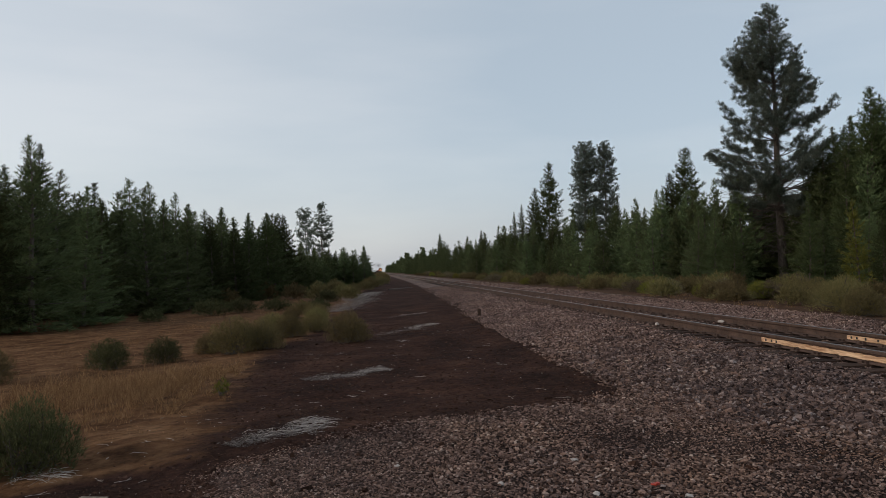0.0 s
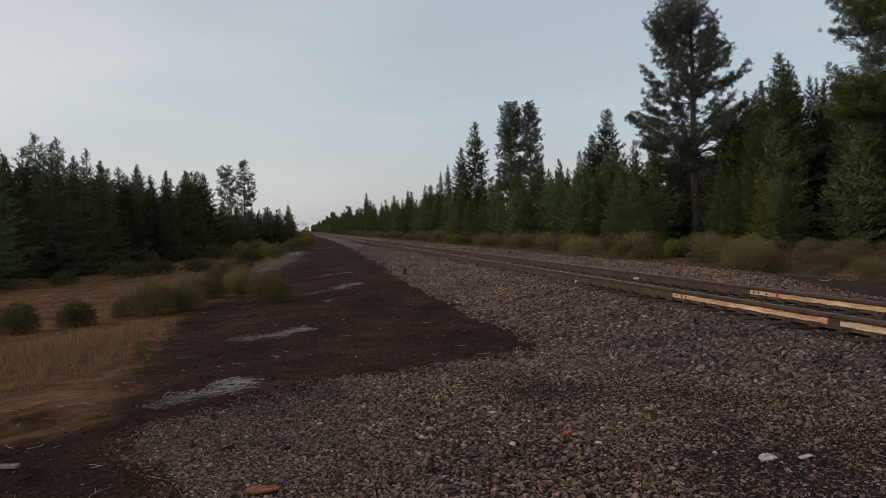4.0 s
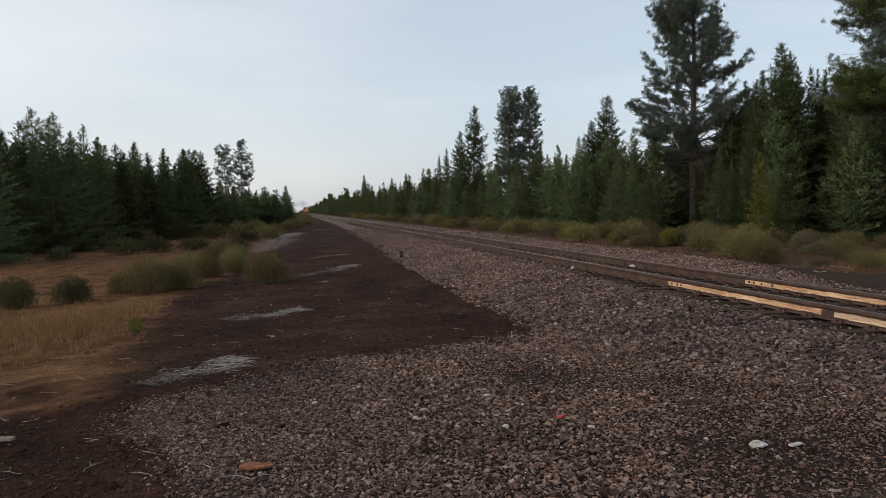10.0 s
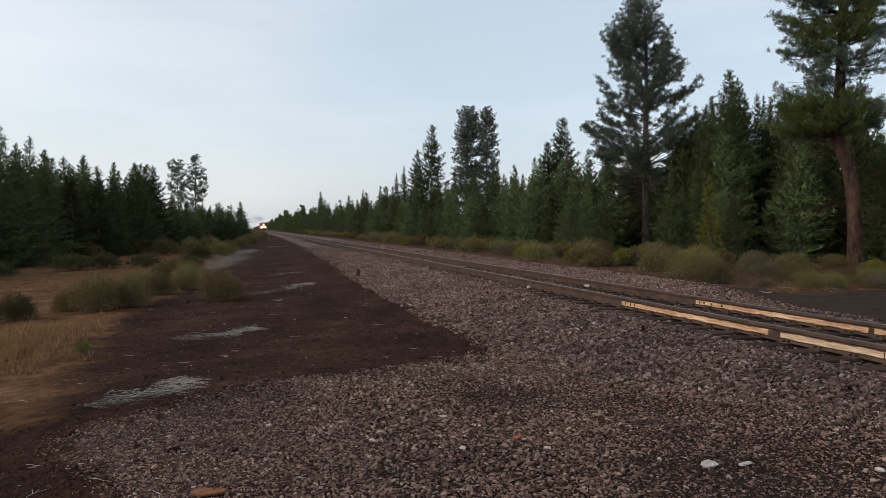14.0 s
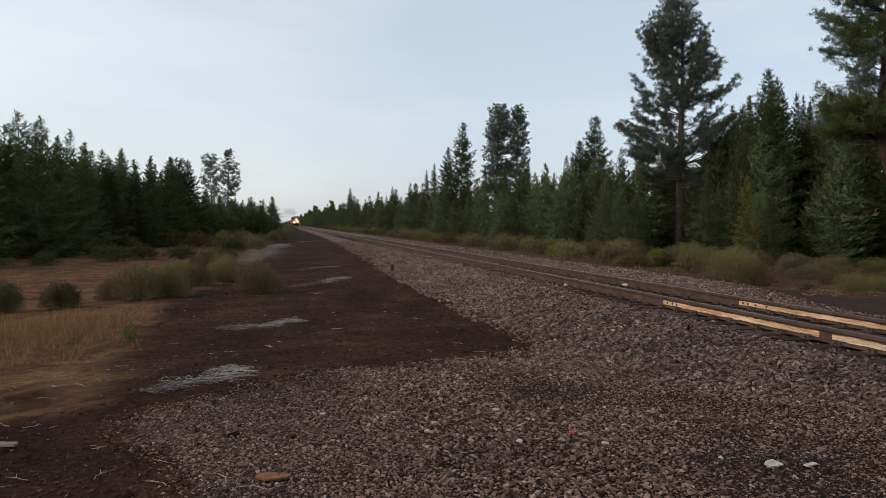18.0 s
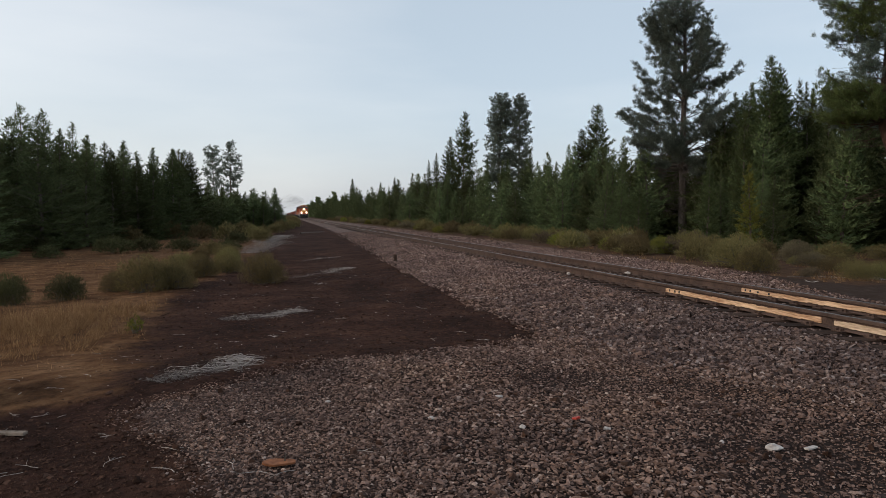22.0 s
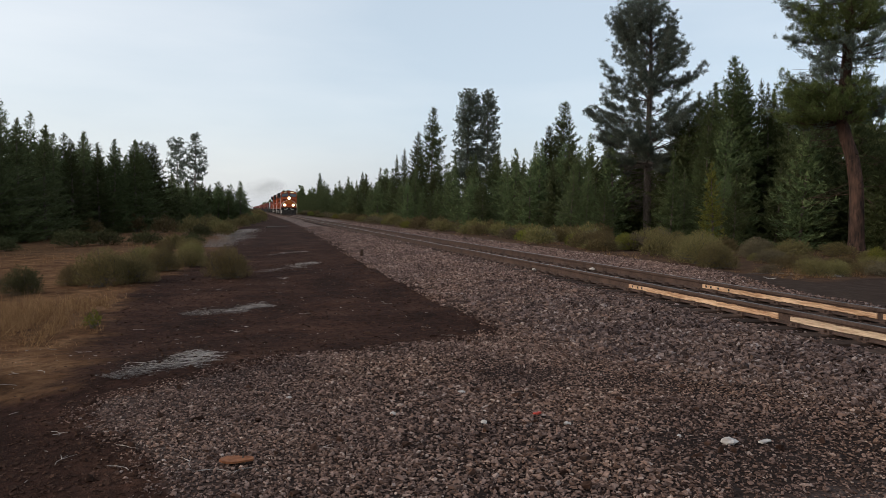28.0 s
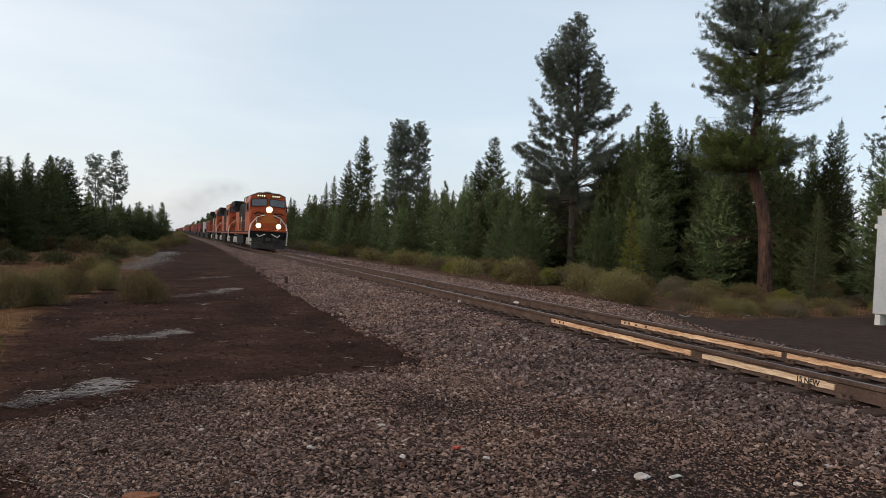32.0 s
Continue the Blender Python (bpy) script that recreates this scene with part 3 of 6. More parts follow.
def paint_strip(side, y0, y1, material, label, z0=-0.142, z1=-0.068):
    """A painted length of rail web on the side towards the open ground."""
    bm = bmesh.new()
    rng = random.Random(int(y0 * 100))
    n = max(2, int((y1 - y0) / 0.12))
    for i in range(n):
        a, b = y0 + (y1 - y0) * i / n, y0 + (y1 - y0) * (i + 1) / n
        u = rng.uniform(-0.012, 0.0)
        box(bm, -0.030, -0.005, a, b, z0 - rng.uniform(-0.006, 0.006), z1 + u)
    return part("painted_web", bm, material, TRACK, label, at=pose(0.7525 * side, 0, 0))


# joint strips, near rail then far rail
paint_strip(-1, 7.99, 11.90, M_TAN, "long tan scraped and painted strip on the rail web")
paint_strip(-1, 5.68, 7.76, M_PALE_PAINT, "cream painted strip on the rail web with black writing")
paint_strip(1, 7.84, 11.78, M_TAN, "long tan scraped and painted strip on the rail web")
paint_strip(1, 2.0, 7.74, M_TAN, "long tan scraped and painted strip on the rail web")


def web_writing():
    cu = bpy.data.curves.new("rail_writing", "FONT")
    cu.body = "15 NEW"
    cu.size = 0.090
    cu.offset = 0.0022
    cu.extrude = 0.001
    ob = new("rail_writing", cu)
    dg = bpy.context.evaluated_depsgraph_get()
    me = bpy.data.meshes.new_from_object(ob.evaluated_get(dg))
    bpy.data.objects.remove(ob)
    me.materials.clear()
    me.materials.append(M_MARK)
    part("writing", me, None, TRACK, "black hand-painted letters", at=Matrix.Translation((-0.7525 - 0.033, 6.19, -0.139)) @ Euler((radians(90), 0, radians(-90))).to_matrix().to_4x4())
    bm = bmesh.new()
    for side, ys in ((-1, (11.76, 11.58, 11.44)), (1, (11.66, 11.52, 11.3, 11.0))):
        for y in ys:
            box(bm, 0.7525 * side - 0.034, 0.7525 * side - 0.02, y - 0.022, y + 0.022, -0.125, -0.085, 0.004)
    part("bolt_hole", bm, M_MARK, TRACK, "dark bolt holes at the rail joint")


web_writing()


# ---- trees ----
def tufts(rng, C, D, n, length, width, lift=0.25, loose=0.8, size=None, knot=0.22):
    """Sprays of n needle blades at each centre C, along D; size scales each spray, knot spreads the blades' roots."""
    m = len(C)
    size = np.ones((m, 1, 1)) if size is None else np.asarray(size, float).reshape(m, 1, 1)
    d = D[:, None, :] * 0.9 + rng.normal(0, loose * 0.6, (m, n, 3)) + np.array([0, 0, lift])
    d /= np.linalg.norm(d, axis=2, keepdims=True) + 1e-9
    ln = length * size * rng.uniform(0.6, 1.25, (m, n, 1))
    side = np.cross(d, rng.normal(0, 1, (m, n, 3)))
    side /= np.linalg.norm(side, axis=2, keepdims=True) + 1e-9
    b = C[:, None, :] + rng.normal(0, length * knot, (m, n, 3)) * size
    w = width * np.sqrt(size) * rng.uniform(0.6, 1.2, (m, n, 1))
    V = np.stack([b - side * w * 0.5, b + side * w * 0.5, b + d * ln], 2).reshape(-1, 3)
    return V, np.arange(len(V)).reshape(-1, 3)


def clumped_meshes(seed, H, base, reach, per, lean=((0, 1), (0, 0)), az_right=0.0, r0=None, blades=22, needle=0.27, width=0.036, twigs=2.3, gaps=0.12, dead=0, rise=0.0, bare=0.34, bark=None, needles=None, lit=(), extra=0):
    """An old pine: crooked limbs that fork into twigs, each ending in round tufts of needles.
    reach: heights, and the limbs' length on the one side and on the other; lean: heights and the trunk's offset, both along az_right;
    rise: the limbs' upward slant in degrees; bare: the share of a limb without twigs; lit: (z0, z1, heading, spread) of boughs with yellower needles; extra: how many more boughs grow there."""
    rng = np.random.default_rng(seed)
    r0 = r0 or 0.010 * H + 0.035
    ex = np.array([math.cos(az_right), -math.sin(az_right), 0.0])
    hz, hl, hr = (np.array(r, float) for r in reach)

    def axis(z):
        u = z / H
        return ex * (np.interp(z, *lean) + 0.004 * H * math.sin(u * 9 + seed) * u) + np.array([0, 0.004 * H * math.sin(u * 7 + 2 * seed) * u, z])

    zs = np.linspace(0, H * 0.985, 30)
    pts = np.array([axis(z) for z in zs])
    rad = r0 * np.clip(1 - zs / H, 0.02, 1) ** 0.8
    rad[0] *= 1.3
    TV, TF = tubes(pts[:-1], pts[1:], rad[:-1], rad[1:], 10)
    A, B, R, C, D, M, S = [], [], [], [], [], [], []

    def bough(z, az):
        u = (z / H - base) / (1 - base)
        heading = np.array([math.cos(az), math.sin(az), 0.0])
        side = (heading @ ex + 1) / 2
        L = (np.interp(z, hz, hl) * (1 - side) + np.interp(z, hz, hr) * side) * (1 - 0.55 * rng.random() ** 2.2)
        L = max(L, 0.25)
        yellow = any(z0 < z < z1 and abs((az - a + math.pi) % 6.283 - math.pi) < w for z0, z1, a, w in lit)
        el = radians(rng.uniform(-16, 14) + rise * min(1.0, 2.6 * u - 0.15) + (46 - 0.6 * rise) * u ** 1.4)
        across = np.array([-heading[1], heading[0], 0.0])
        p = axis(z)
        line = [p]
        n = 5
        for i in range(1, n + 1):           # the limb sags, then turns up at its end
            e = el + radians(26) * (i / n) ** 2
            step = heading * math.cos(e) + np.array([0, 0, math.sin(e)]) + across * rng.normal(0, 0.14)
            line.append(line[-1] + step * L / n)
            A.append(line[-2]), B.append(line[-1]), R.append(max(0.012, 0.017 * L * (1.12 - i / n)))
        line = np.array(line)
        m = max(2, int(L * twigs))
        for f in np.linspace(bare * (1 - 0.6 * u), 1.0, m):
            q = np.array([np.interp(f * n, range(n + 1), line[:, c]) for c in range(3)])
            s = rng.choice((-1, 1))
            tl = (0.30 * L * (1.15 - f) + 0.30) * rng.uniform(0.6, 1.1)
            d = heading * rng.uniform(0.4, 0.9) + across * s * rng.uniform(0.3, 0.9) * (1.25 - f) + np.array([0, 0, rng.uniform(-0.05, 0.42)])
            d /= np.linalg.norm(d)
            e = q + d * tl
            A.append(q), B.append(e), R.append(0.013)
            for g in np.linspace(0.35, 1.0, max(2, int(tl / 0.15))):
                C.append(q + d * tl * g + rng.normal(0, 0.11, 3) * [1, 1, 0.6])
                D.append(d * 0.8 + rng.normal(0, 0.25, 3) + [0, 0, 0.55])
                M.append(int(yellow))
                S.append(1.0 - 0.30 * u)

    z = base * H
    while z < H * 0.985:
        u = (z / H - base) / (1 - base)
        for k in range(rng.poisson(per * (1 - 0.25 * u)) + 1):
            if rng.random() >= gaps * (1.6 - u):
                bough(z, rng.uniform(0, 6.28))
        z += rng.uniform(0.7, 1.3) * 0.42
    for z0, z1, a, w in lit:
        for k in range(extra):
            bough(z0 + (z1 - z0) * (k + 0.5) / extra, a + rng.uniform(-0.85, 0.85) * w)
    for k in range(dead):           # bare dead twigs under the crown
        zz = rng.uniform(base * 0.45, base * 1.55) * H
        az, L = rng.uniform(0, 6.28), rng.uniform(0.25, 0.8) * np.interp(max(zz, base * H), hz, hl)
        p, d0 = axis(zz), np.array([math.cos(az), math.sin(az), rng.uniform(-0.55, 0.1)])
        q = p + d0 * L * 0.6
        e = p + d0 * L + rng.normal(0, 0.12, 3) * L
        A += [p, q]
        B += [q, e]
        R += [0.018, 0.012]
        for j in range(3):
            A.append(q), B.append(q + d0 * L * 0.4 + rng.normal(0, 0.2, 3) * L), R.append(0.009)
    R = np.array(R)
    LV, LF = tubes(A, B, R, R * 0.75, 3)
    trunk = mesh_np("trunk", np.concatenate([TV, LV]), np.concatenate([TF, LF + len(TV)]), bark or M_BARK_DARK)
    trunk.polygons.foreach_set("use_smooth", np.ones(len(trunk.polygons), bool))
    for f in np.linspace(0.95, 1.0, 7):
        C.append(axis(H * f) + rng.normal(0, 0.08, 3)), D.append(np.array([0, 0, 1.0])), M.append(0), S.append(0.62)
    C, D, M = np.array(C), np.array(D), np.array(M)
    D /= np.linalg.norm(D, axis=1, keepdims=True)
    V, F = tufts(rng, C, D, blades, needle, width, lift=0.25, loose=1.0, size=S, knot=0.42)
    return trunk, mesh_np("crown", V, F, [needles or M_NEEDLE_DARK, M_NEEDLE_SUNLIT], np.repeat(M, blades))


def whorled_meshes(seed, H, base, reach, dz, per, blades, blade_len, blade_w, top=0.95, gaps=0.05, ragged=0.22, needle=None, up=50, fill=2, flat=0.0):
    """A pointed conifer: whorls of upswept branches with side twigs, thinning out to a bare leader."""
    rng = np.random.default_rng(seed)
    zs = np.linspace(0, H, 14)
    sway = 0.006 * H

    def axis(z):
        u = np.asarray(z, float) / H
        return np.stack([sway * np.sin(u * 6 + seed), sway * np.sin(u * 4.4 + 2 * seed), np.asarray(z, float)], -1)

    r0 = 0.009 * H + 0.03
    rad = r0 * np.clip(1 - zs / H, 0.03, 1) ** 0.9
    TV, TF = tubes(axis(zs[:-1]), axis(zs[1:]), rad[:-1], rad[1:], 8)
    A, B, R, C, D, S, I = [], [], [], [], [], [], []
    z = base * H
    while z < H * 0.985:
        u = (z / H - base) / (1 - base)
        prof = reach * H * (1 - u ** 1.35) ** top * min(1.0, 0.7 + 2.2 * u) * rng.uniform(1 - ragged, 1 + ragged) + 0.05
        n = max(3, int(per * (1 - 0.35 * u)))
        az0 = rng.uniform(0, 6.28)
        for k in range(n):
            if rng.random() < gaps:
                continue
            az = az0 + 6.28 * k / n + rng.normal(0, 0.25)
            L = prof * rng.uniform(0.65, 1.12)
            el = radians((4 + up * u ** 1.2 + rng.normal(0, 6)) * (1 - flat))
            p = axis(z + rng.normal(0, 0.05))
            d = np.array([math.cos(az) * math.cos(el), math.sin(az) * math.cos(el), math.sin(el)])
            side = np.array([-math.sin(az), math.cos(az), 0.0])
            if k % 2 == 0:
                A.append(p), B.append(p + d * L + [0, 0, 0.10 * L]), R.append(max(0.008, 0.013 * L))
            m = max(2, int(L / (blade_len * 0.30)))
            f = np.linspace(0.22, 1.0, m)
            o = rng.normal(0, 0.20, m) * L * (1.15 - f) * 1.2
            C.append(p + d * (L * f)[:, None] + side * o[:, None] + np.array([0, 0, 1]) * (0.10 * L * f * f + rng.normal(0, 0.03, m) * L)[:, None])
            dd = d + side * (np.sign(o) * 0.55)[:, None] * (f < 0.9)[:, None] + [0, 0, 0.15]
            D.append(dd / np.linalg.norm(dd, axis=1, keepdims=True))
            S.append(np.full(m, 0.55 + 0.45 * (1 - u)) * (1.1 - 0.3 * f))
            for j in range(fill if u < 0.8 else 0):
                I.append(p + d * L * rng.uniform(0.1, 0.7) + [0, 0, rng.normal(0, 0.1)])
        z += dz * rng.uniform(0.8, 1.2) * (1.15 - 0.35 * u)
    tip = axis(np.linspace(0.94, 0.995, 6) * H)
    C, D = np.concatenate(C + [tip]), np.concatenate(D + [np.tile([[0, 0, 1.0]], (6, 1))])
    S = np.concatenate(S + [np.linspace(0.5, 0.4, 6)])
    LV, LF = tubes(A, B, np.array(R), np.array(R) * 0.4, 3)
    trunk = mesh_np("trunk", np.concatenate([TV, LV]), np.concatenate([TF, LF + len(TV)]), M_BARK_DARK)
    V, F = tufts(rng, C, D, blades, blade_len, blade_w, lift=0.18, loose=0.62, size=S)
    if I:
        I = np.array(I)
        V2, F2 = tufts(rng, I, rng.normal(0, 1, I.shape), 2, blade_len * 1.3, blade_w * 2.4)
        V, F = np.concatenate([V, V2]), np.concatenate([F, F2 + len(V)])
    return trunk, mesh_np("crown", V, F, needle or M_NEEDLE)


def make_pine(meshes, label, category="pine tree", group="", name="pine_tree"):
    t = thing(name, label, category, group)
    part("trunk", meshes[0], None, t)
    part("crown", meshes[1], None, t)
    return t


TREE_KINDS, TREE_COUNT = {}, {}


def tree_kinds():
    young = "young lodgepole pine, dark green and branched to the ground"
    TREE_KINDS["young"] = [(8.0, whorled_meshes(10 + i, 8.0, 0.03, (0.25, 0.21, 0.26, 0.23, 0.20, 0.24, 0.27, 0.22)[i], 0.34, 8, 8, 0.28, 0.039, top=(1.0, 0.95, 1.2, 1.0, 1.1, 1.25, 1.1, 0.95)[i], gaps=0.03 * (i % 4), needle=M_NEEDLE_SHADED if i in (1, 4, 6) else None), young) for i in range(8)]
    TREE_KINDS["distant"] = [(8.0, whorled_meshes(20 + i, 8.0, 0.03, (0.27, 0.23, 0.25)[i], 0.44, 7, 4, 0.38, 0.105, top=(0.85, 1.0, 0.75)[i], fill=2), young) for i in range(3)]
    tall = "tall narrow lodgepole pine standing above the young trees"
    # tall kinds and some young ones wear the shade-darkened needles
    TREE_KINDS["tall"] = [(14.0, whorled_meshes(70 + i, 14.0, 0.03, (0.20, 0.23, 0.18, 0.21)[i], 0.40, 9, 9, 0.27, 0.042, top=(0.95, 1.05, 1.0, 1.15)[i], gaps=0.03, needle=M_NEEDLE_SHADED), tall) for i in range(4)]
    TREE_KINDS["spire"] = [(14.0, whorled_meshes(30 + i, 14.0, 0.05, (0.21, 0.185, 0.20)[i], 0.42, 9, 7, 0.40, 0.075, top=(0.8, 0.9, 0.72)[i], up=40, needle=M_NEEDLE_SHADED), tall) for i in range(3)]
    column = ((5, 8, 12, 16, 19, 20.2, 21), (1.4, 2.0, 2.35, 2.3, 1.9, 1.3, 0.5), (1.4, 2.1, 2.3, 2.2, 1.8, 1.2, 0.5))
    TREE_KINDS["twin"] = [(21.0, clumped_meshes(40 + i, 21.0, 0.27, column, 9.0, blades=11, needle=0.26, width=0.11, twigs=2.5, gaps=0.08, dead=20), "tall round-topped pine with a bare lower trunk") for i in range(2)]
    ragged = (((3, 5, 7, 9, 10.5, 11.5), (1.0, 1.6, 1.7, 1.4, 0.9, 0.3), (1.1, 1.7, 1.5, 1.2, 0.7, 0.3)), ((3, 5, 6, 8, 10, 11.5), (0.7, 1.1, 1.7, 2.2, 1.9, 0.9), (0.7, 1.0, 1.3, 1.6, 1.4, 0.6)))
    TREE_KINDS["open"] = [(11.5, clumped_meshes(50 + i, 11.5, 0.26, ragged[i], 6.5, blades=11, needle=0.25, width=0.11, twigs=2.4, gaps=0.22, dead=14), "old pine with an open gappy crown") for i in range(2)]
    TREE_KINDS["sapling"] = [(4.4, whorled_meshes(60, 4.4, 0.03, 0.24, 0.30, 7, 7, 0.22, 0.035, needle=M_NEEDLE_GOLD), "yellow-green pine sapling at the forest edge")]
    for kind in TREE_KINDS:
        for k, (h, meshes, label) in enumerate(TREE_KINDS[kind]):
            TREE_KINDS[kind][k] = [h, make_pine(meshes, label), False]
        TREE_COUNT[kind] = 0


tree_kinds()
TREE_RNG = random.Random(21)


def plant(kind, x, y, h, group="", broad=1.0):
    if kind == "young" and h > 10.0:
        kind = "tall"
    pick = TREE_KINDS[kind][TREE_COUNT[kind] % len(TREE_KINDS[kind])]
    TREE_COUNT[kind] += 1
    s = h / pick[0]
    wide = s * TREE_RNG.uniform(0.9, 1.15) * broad
    m = Matrix.Translation((x, y, float(height(x, y)) - 0.05)) @ pose(0, 0, 0, TREE_RNG.uniform(-2, 2), TREE_RNG.uniform(-2, 2), TREE_RNG.uniform(0, 360)).to_3x3().to_4x4() @ Matrix.Diagonal((wide, wide, s, 1))
    if not pick[2]:
        pick[1].matrix_basis = m
        pick[2] = True
        ob = pick[1]
        # copies take their size from their own pose
    else:
        keep = pick[1].matrix_basis.copy()
        pick[1].matrix_basis = Matrix.Identity(4)
        ob = copy_thing(pick[1], m)
        pick[1].matrix_basis = keep
    return tagged(ob, group=group)


def plant_side(trees, group, open_side):
    for kind, x, y, h in trees:
        broad = 1.0 if not open_side else 1.3 if y < 80 else 1.35 if kind == "young" else 1.0
        plant(kind, x, y, h, group, broad)


FAR_SIDE_NEAR = [
    ('young', 39.6, 32.8, 6.5), ('sapling', 24.4, 33.9, 4.9), ('young', 39.5, 34.1, 11.4), ('young', 39.5, 35.1, 10.4), ('young', 35.1, 38.6, 6.5),
    ('young', 40.4, 39.0, 9.1), ('young', 37.7, 39.9, 7.9), ('young', 28.4, 40.0, 8.6), ('young', 35.1, 40.9, 10.3), ('young', 34.2, 41.3, 11.1),
    ('spire', 30.7, 41.5, 12.7), ('spire', 32.4, 42.0, 12.3), ('young', 34.8, 43.2, 11.8), ('young', 37.4, 45.2, 11.5), ('young', 36.7, 46.4, 12.4),
    ('young', 33.8, 47.0, 12.1), ('young', 31.7, 47.4, 8.1), ('young', 36.1, 47.6, 13.6), ('young', 33.3, 48.0, 10.4), ('young', 31.0, 48.6, 6.9),
    ('young', 27.2, 54.3, 8.6), ('young', 31.4, 54.8, 7.1), ('young', 29.5, 55.6, 7.4), ('young', 28.3, 68.8, 9.3), ('spire', 31.6, 68.9, 13.7),
    ('spire', 30.3, 70.3, 11.2), ('young', 33.1, 37.2, 9.6), ('young', 36.0, 38.6, 9.4), ('young', 37.7, 43.8, 11.8), ('young', 34.2, 32.0, 7.4),
    ('young', 37.1, 33.2, 8.2), ('spire', 33.9, 29.3, 9.4), ('young', 35.4, 29.5, 7.0), ('young', 38.4, 45.9, 11.5), ('young', 41.2, 40.6, 9.4), ('young', 35.2, 39.5, 11.4), ('young', 34.4, 38.2, 10.4)]
plant_side(FAR_SIDE_NEAR, "pines on the far side of the track", False)
for x, y, h in ((31.3, 44.4, 11.4), (32.3, 46.9, 11.2), (34.4, 49.1, 11.8), (30.4, 45.6, 9.6)):
    plant("young", x, y, h, "pines on the far side of the track", 1.6)
FAR_SIDE_MIDDLE = [
    ('young', 28.4, 73.0, 7.9), ('young', 27.6, 75.4, 8.0), ('young', 26.8, 84.2, 8.9), ('young', 25.2, 86.9, 9.1), ('young', 22.8, 89.8, 7.1),
    ('young', 31.5, 90.0, 10.9), ('young', 25.3, 92.1, 8.1), ('young', 22.1, 96.4, 8.2), ('spire', 24.7, 98.0, 16.5), ('spire', 23.2, 99.5, 13.2),
    ('young', 21.8, 102.0, 11.0), ('young', 20.8, 103.4, 10.1), ('twin', 36.5, 108.9, 21.1), ('twin', 33.7, 111.0, 21.5), ('young', 28.6, 149.4, 9.1),
    ('young', 32.0, 180.0, 8.2), ('young', 29.6, 191.7, 12.5), ('young', 28.2, 192.1, 9.8), ('young', 27.4, 203.0, 9.4), ('young', 26.4, 213.9, 8.9),
    ('young', 25.8, 246.1, 10.9), ('spire', 25.4, 267.7, 15.8)]
plant_side(FAR_SIDE_MIDDLE, "pines on the far side of the track", False)
OPEN_SIDE_NEAR = [
    ('young', -20.3, 42.0, 8.8), ('young', -18.1, 42.8, 8.6), ('young', -19.3, 43.9, 10.4), ('young', -13.7, 44.6, 7.8), ('young', -20.8, 45.0, 10.2),
    ('young', -18.2, 45.9, 7.3), ('young', -13.0, 46.5, 7.2), ('young', -17.2, 47.8, 7.4), ('young', -18.5, 48.9, 8.6), ('young', -12.5, 49.5, 7.2),
    ('young', -16.9, 49.8, 7.2), ('young', -15.3, 50.6, 8.8), ('young', -17.0, 51.7, 9.2), ('young', -11.8, 53.4, 6.7), ('young', -15.2, 53.6, 7.4),
    ('young', -14.9, 56.6, 8.7), ('young', -10.8, 57.3, 6.4), ('young', -14.8, 59.6, 7.7), ('young', -13.1, 63.4, 8.2), ('young', -14.5, 65.6, 7.5),
    ('young', -12.8, 67.5, 6.6), ('young', -12.1, 69.4, 7.9), ('spire', -10.5, 73.2, 8.3), ('spire', -9.8, 74.1, 8.4), ('spire', -9.0, 74.1, 8.3),
    ('young', -12.1, 76.4, 7.2), ('young', -14.9, 33.0, 8.6), ('young', -16.0, 31.8, 7.8), ('young', -14.0, 36.0, 6.8), ('young', -14.8, 40.5, 6.6), ('young', -17.2, 33.6, 7.4)]
plant_side(OPEN_SIDE_NEAR, "pines on the open side of the track", True)
for x, y, h in ((-13.3, 55.5, 7.2), (-13.7, 60.5, 7.8), (-12.0, 58.8, 7.5), (-12.4, 64.8, 7.4), (-10.2, 59.1, 7.2), (-10.3, 63.2, 6.9), (-9.3, 63.4, 7.6), (-9.0, 66.4, 7.7)):
    plant("young", x, y, h, "pines on the open side of the track", 1.35)
OPEN_SIDE_MIDDLE = [
    ('young', -8.7, 86.2, 5.8), ('young', -2.4, 86.6, 3.9), ('young', -1.1, 88.5, 5.0), ('young', -3.6, 88.7, 4.6), ('young', -7.3, 89.1, 5.1),
    ('young', -0.6, 89.2, 3.6), ('young', -4.7, 90.4, 4.8), ('young', -2.4, 90.8, 4.8), ('young', -9.1, 91.6, 5.7), ('young', -6.5, 91.9, 4.9),
    ('young', -4.0, 92.3, 5.0), ('young', -1.4, 92.6, 5.2), ('young', -5.1, 92.9, 4.5), ('young', -8.4, 93.5, 5.2), ('young', -5.7, 93.8, 5.3),
    ('young', -3.3, 94.1, 4.6), ('young', -7.6, 95.3, 5.5), ('open', -7.3, 103.0, 11.8), ('open', -9.6, 106.2, 11.4)]
plant_side(OPEN_SIDE_MIDDLE, "pines on the open side of the track", True)


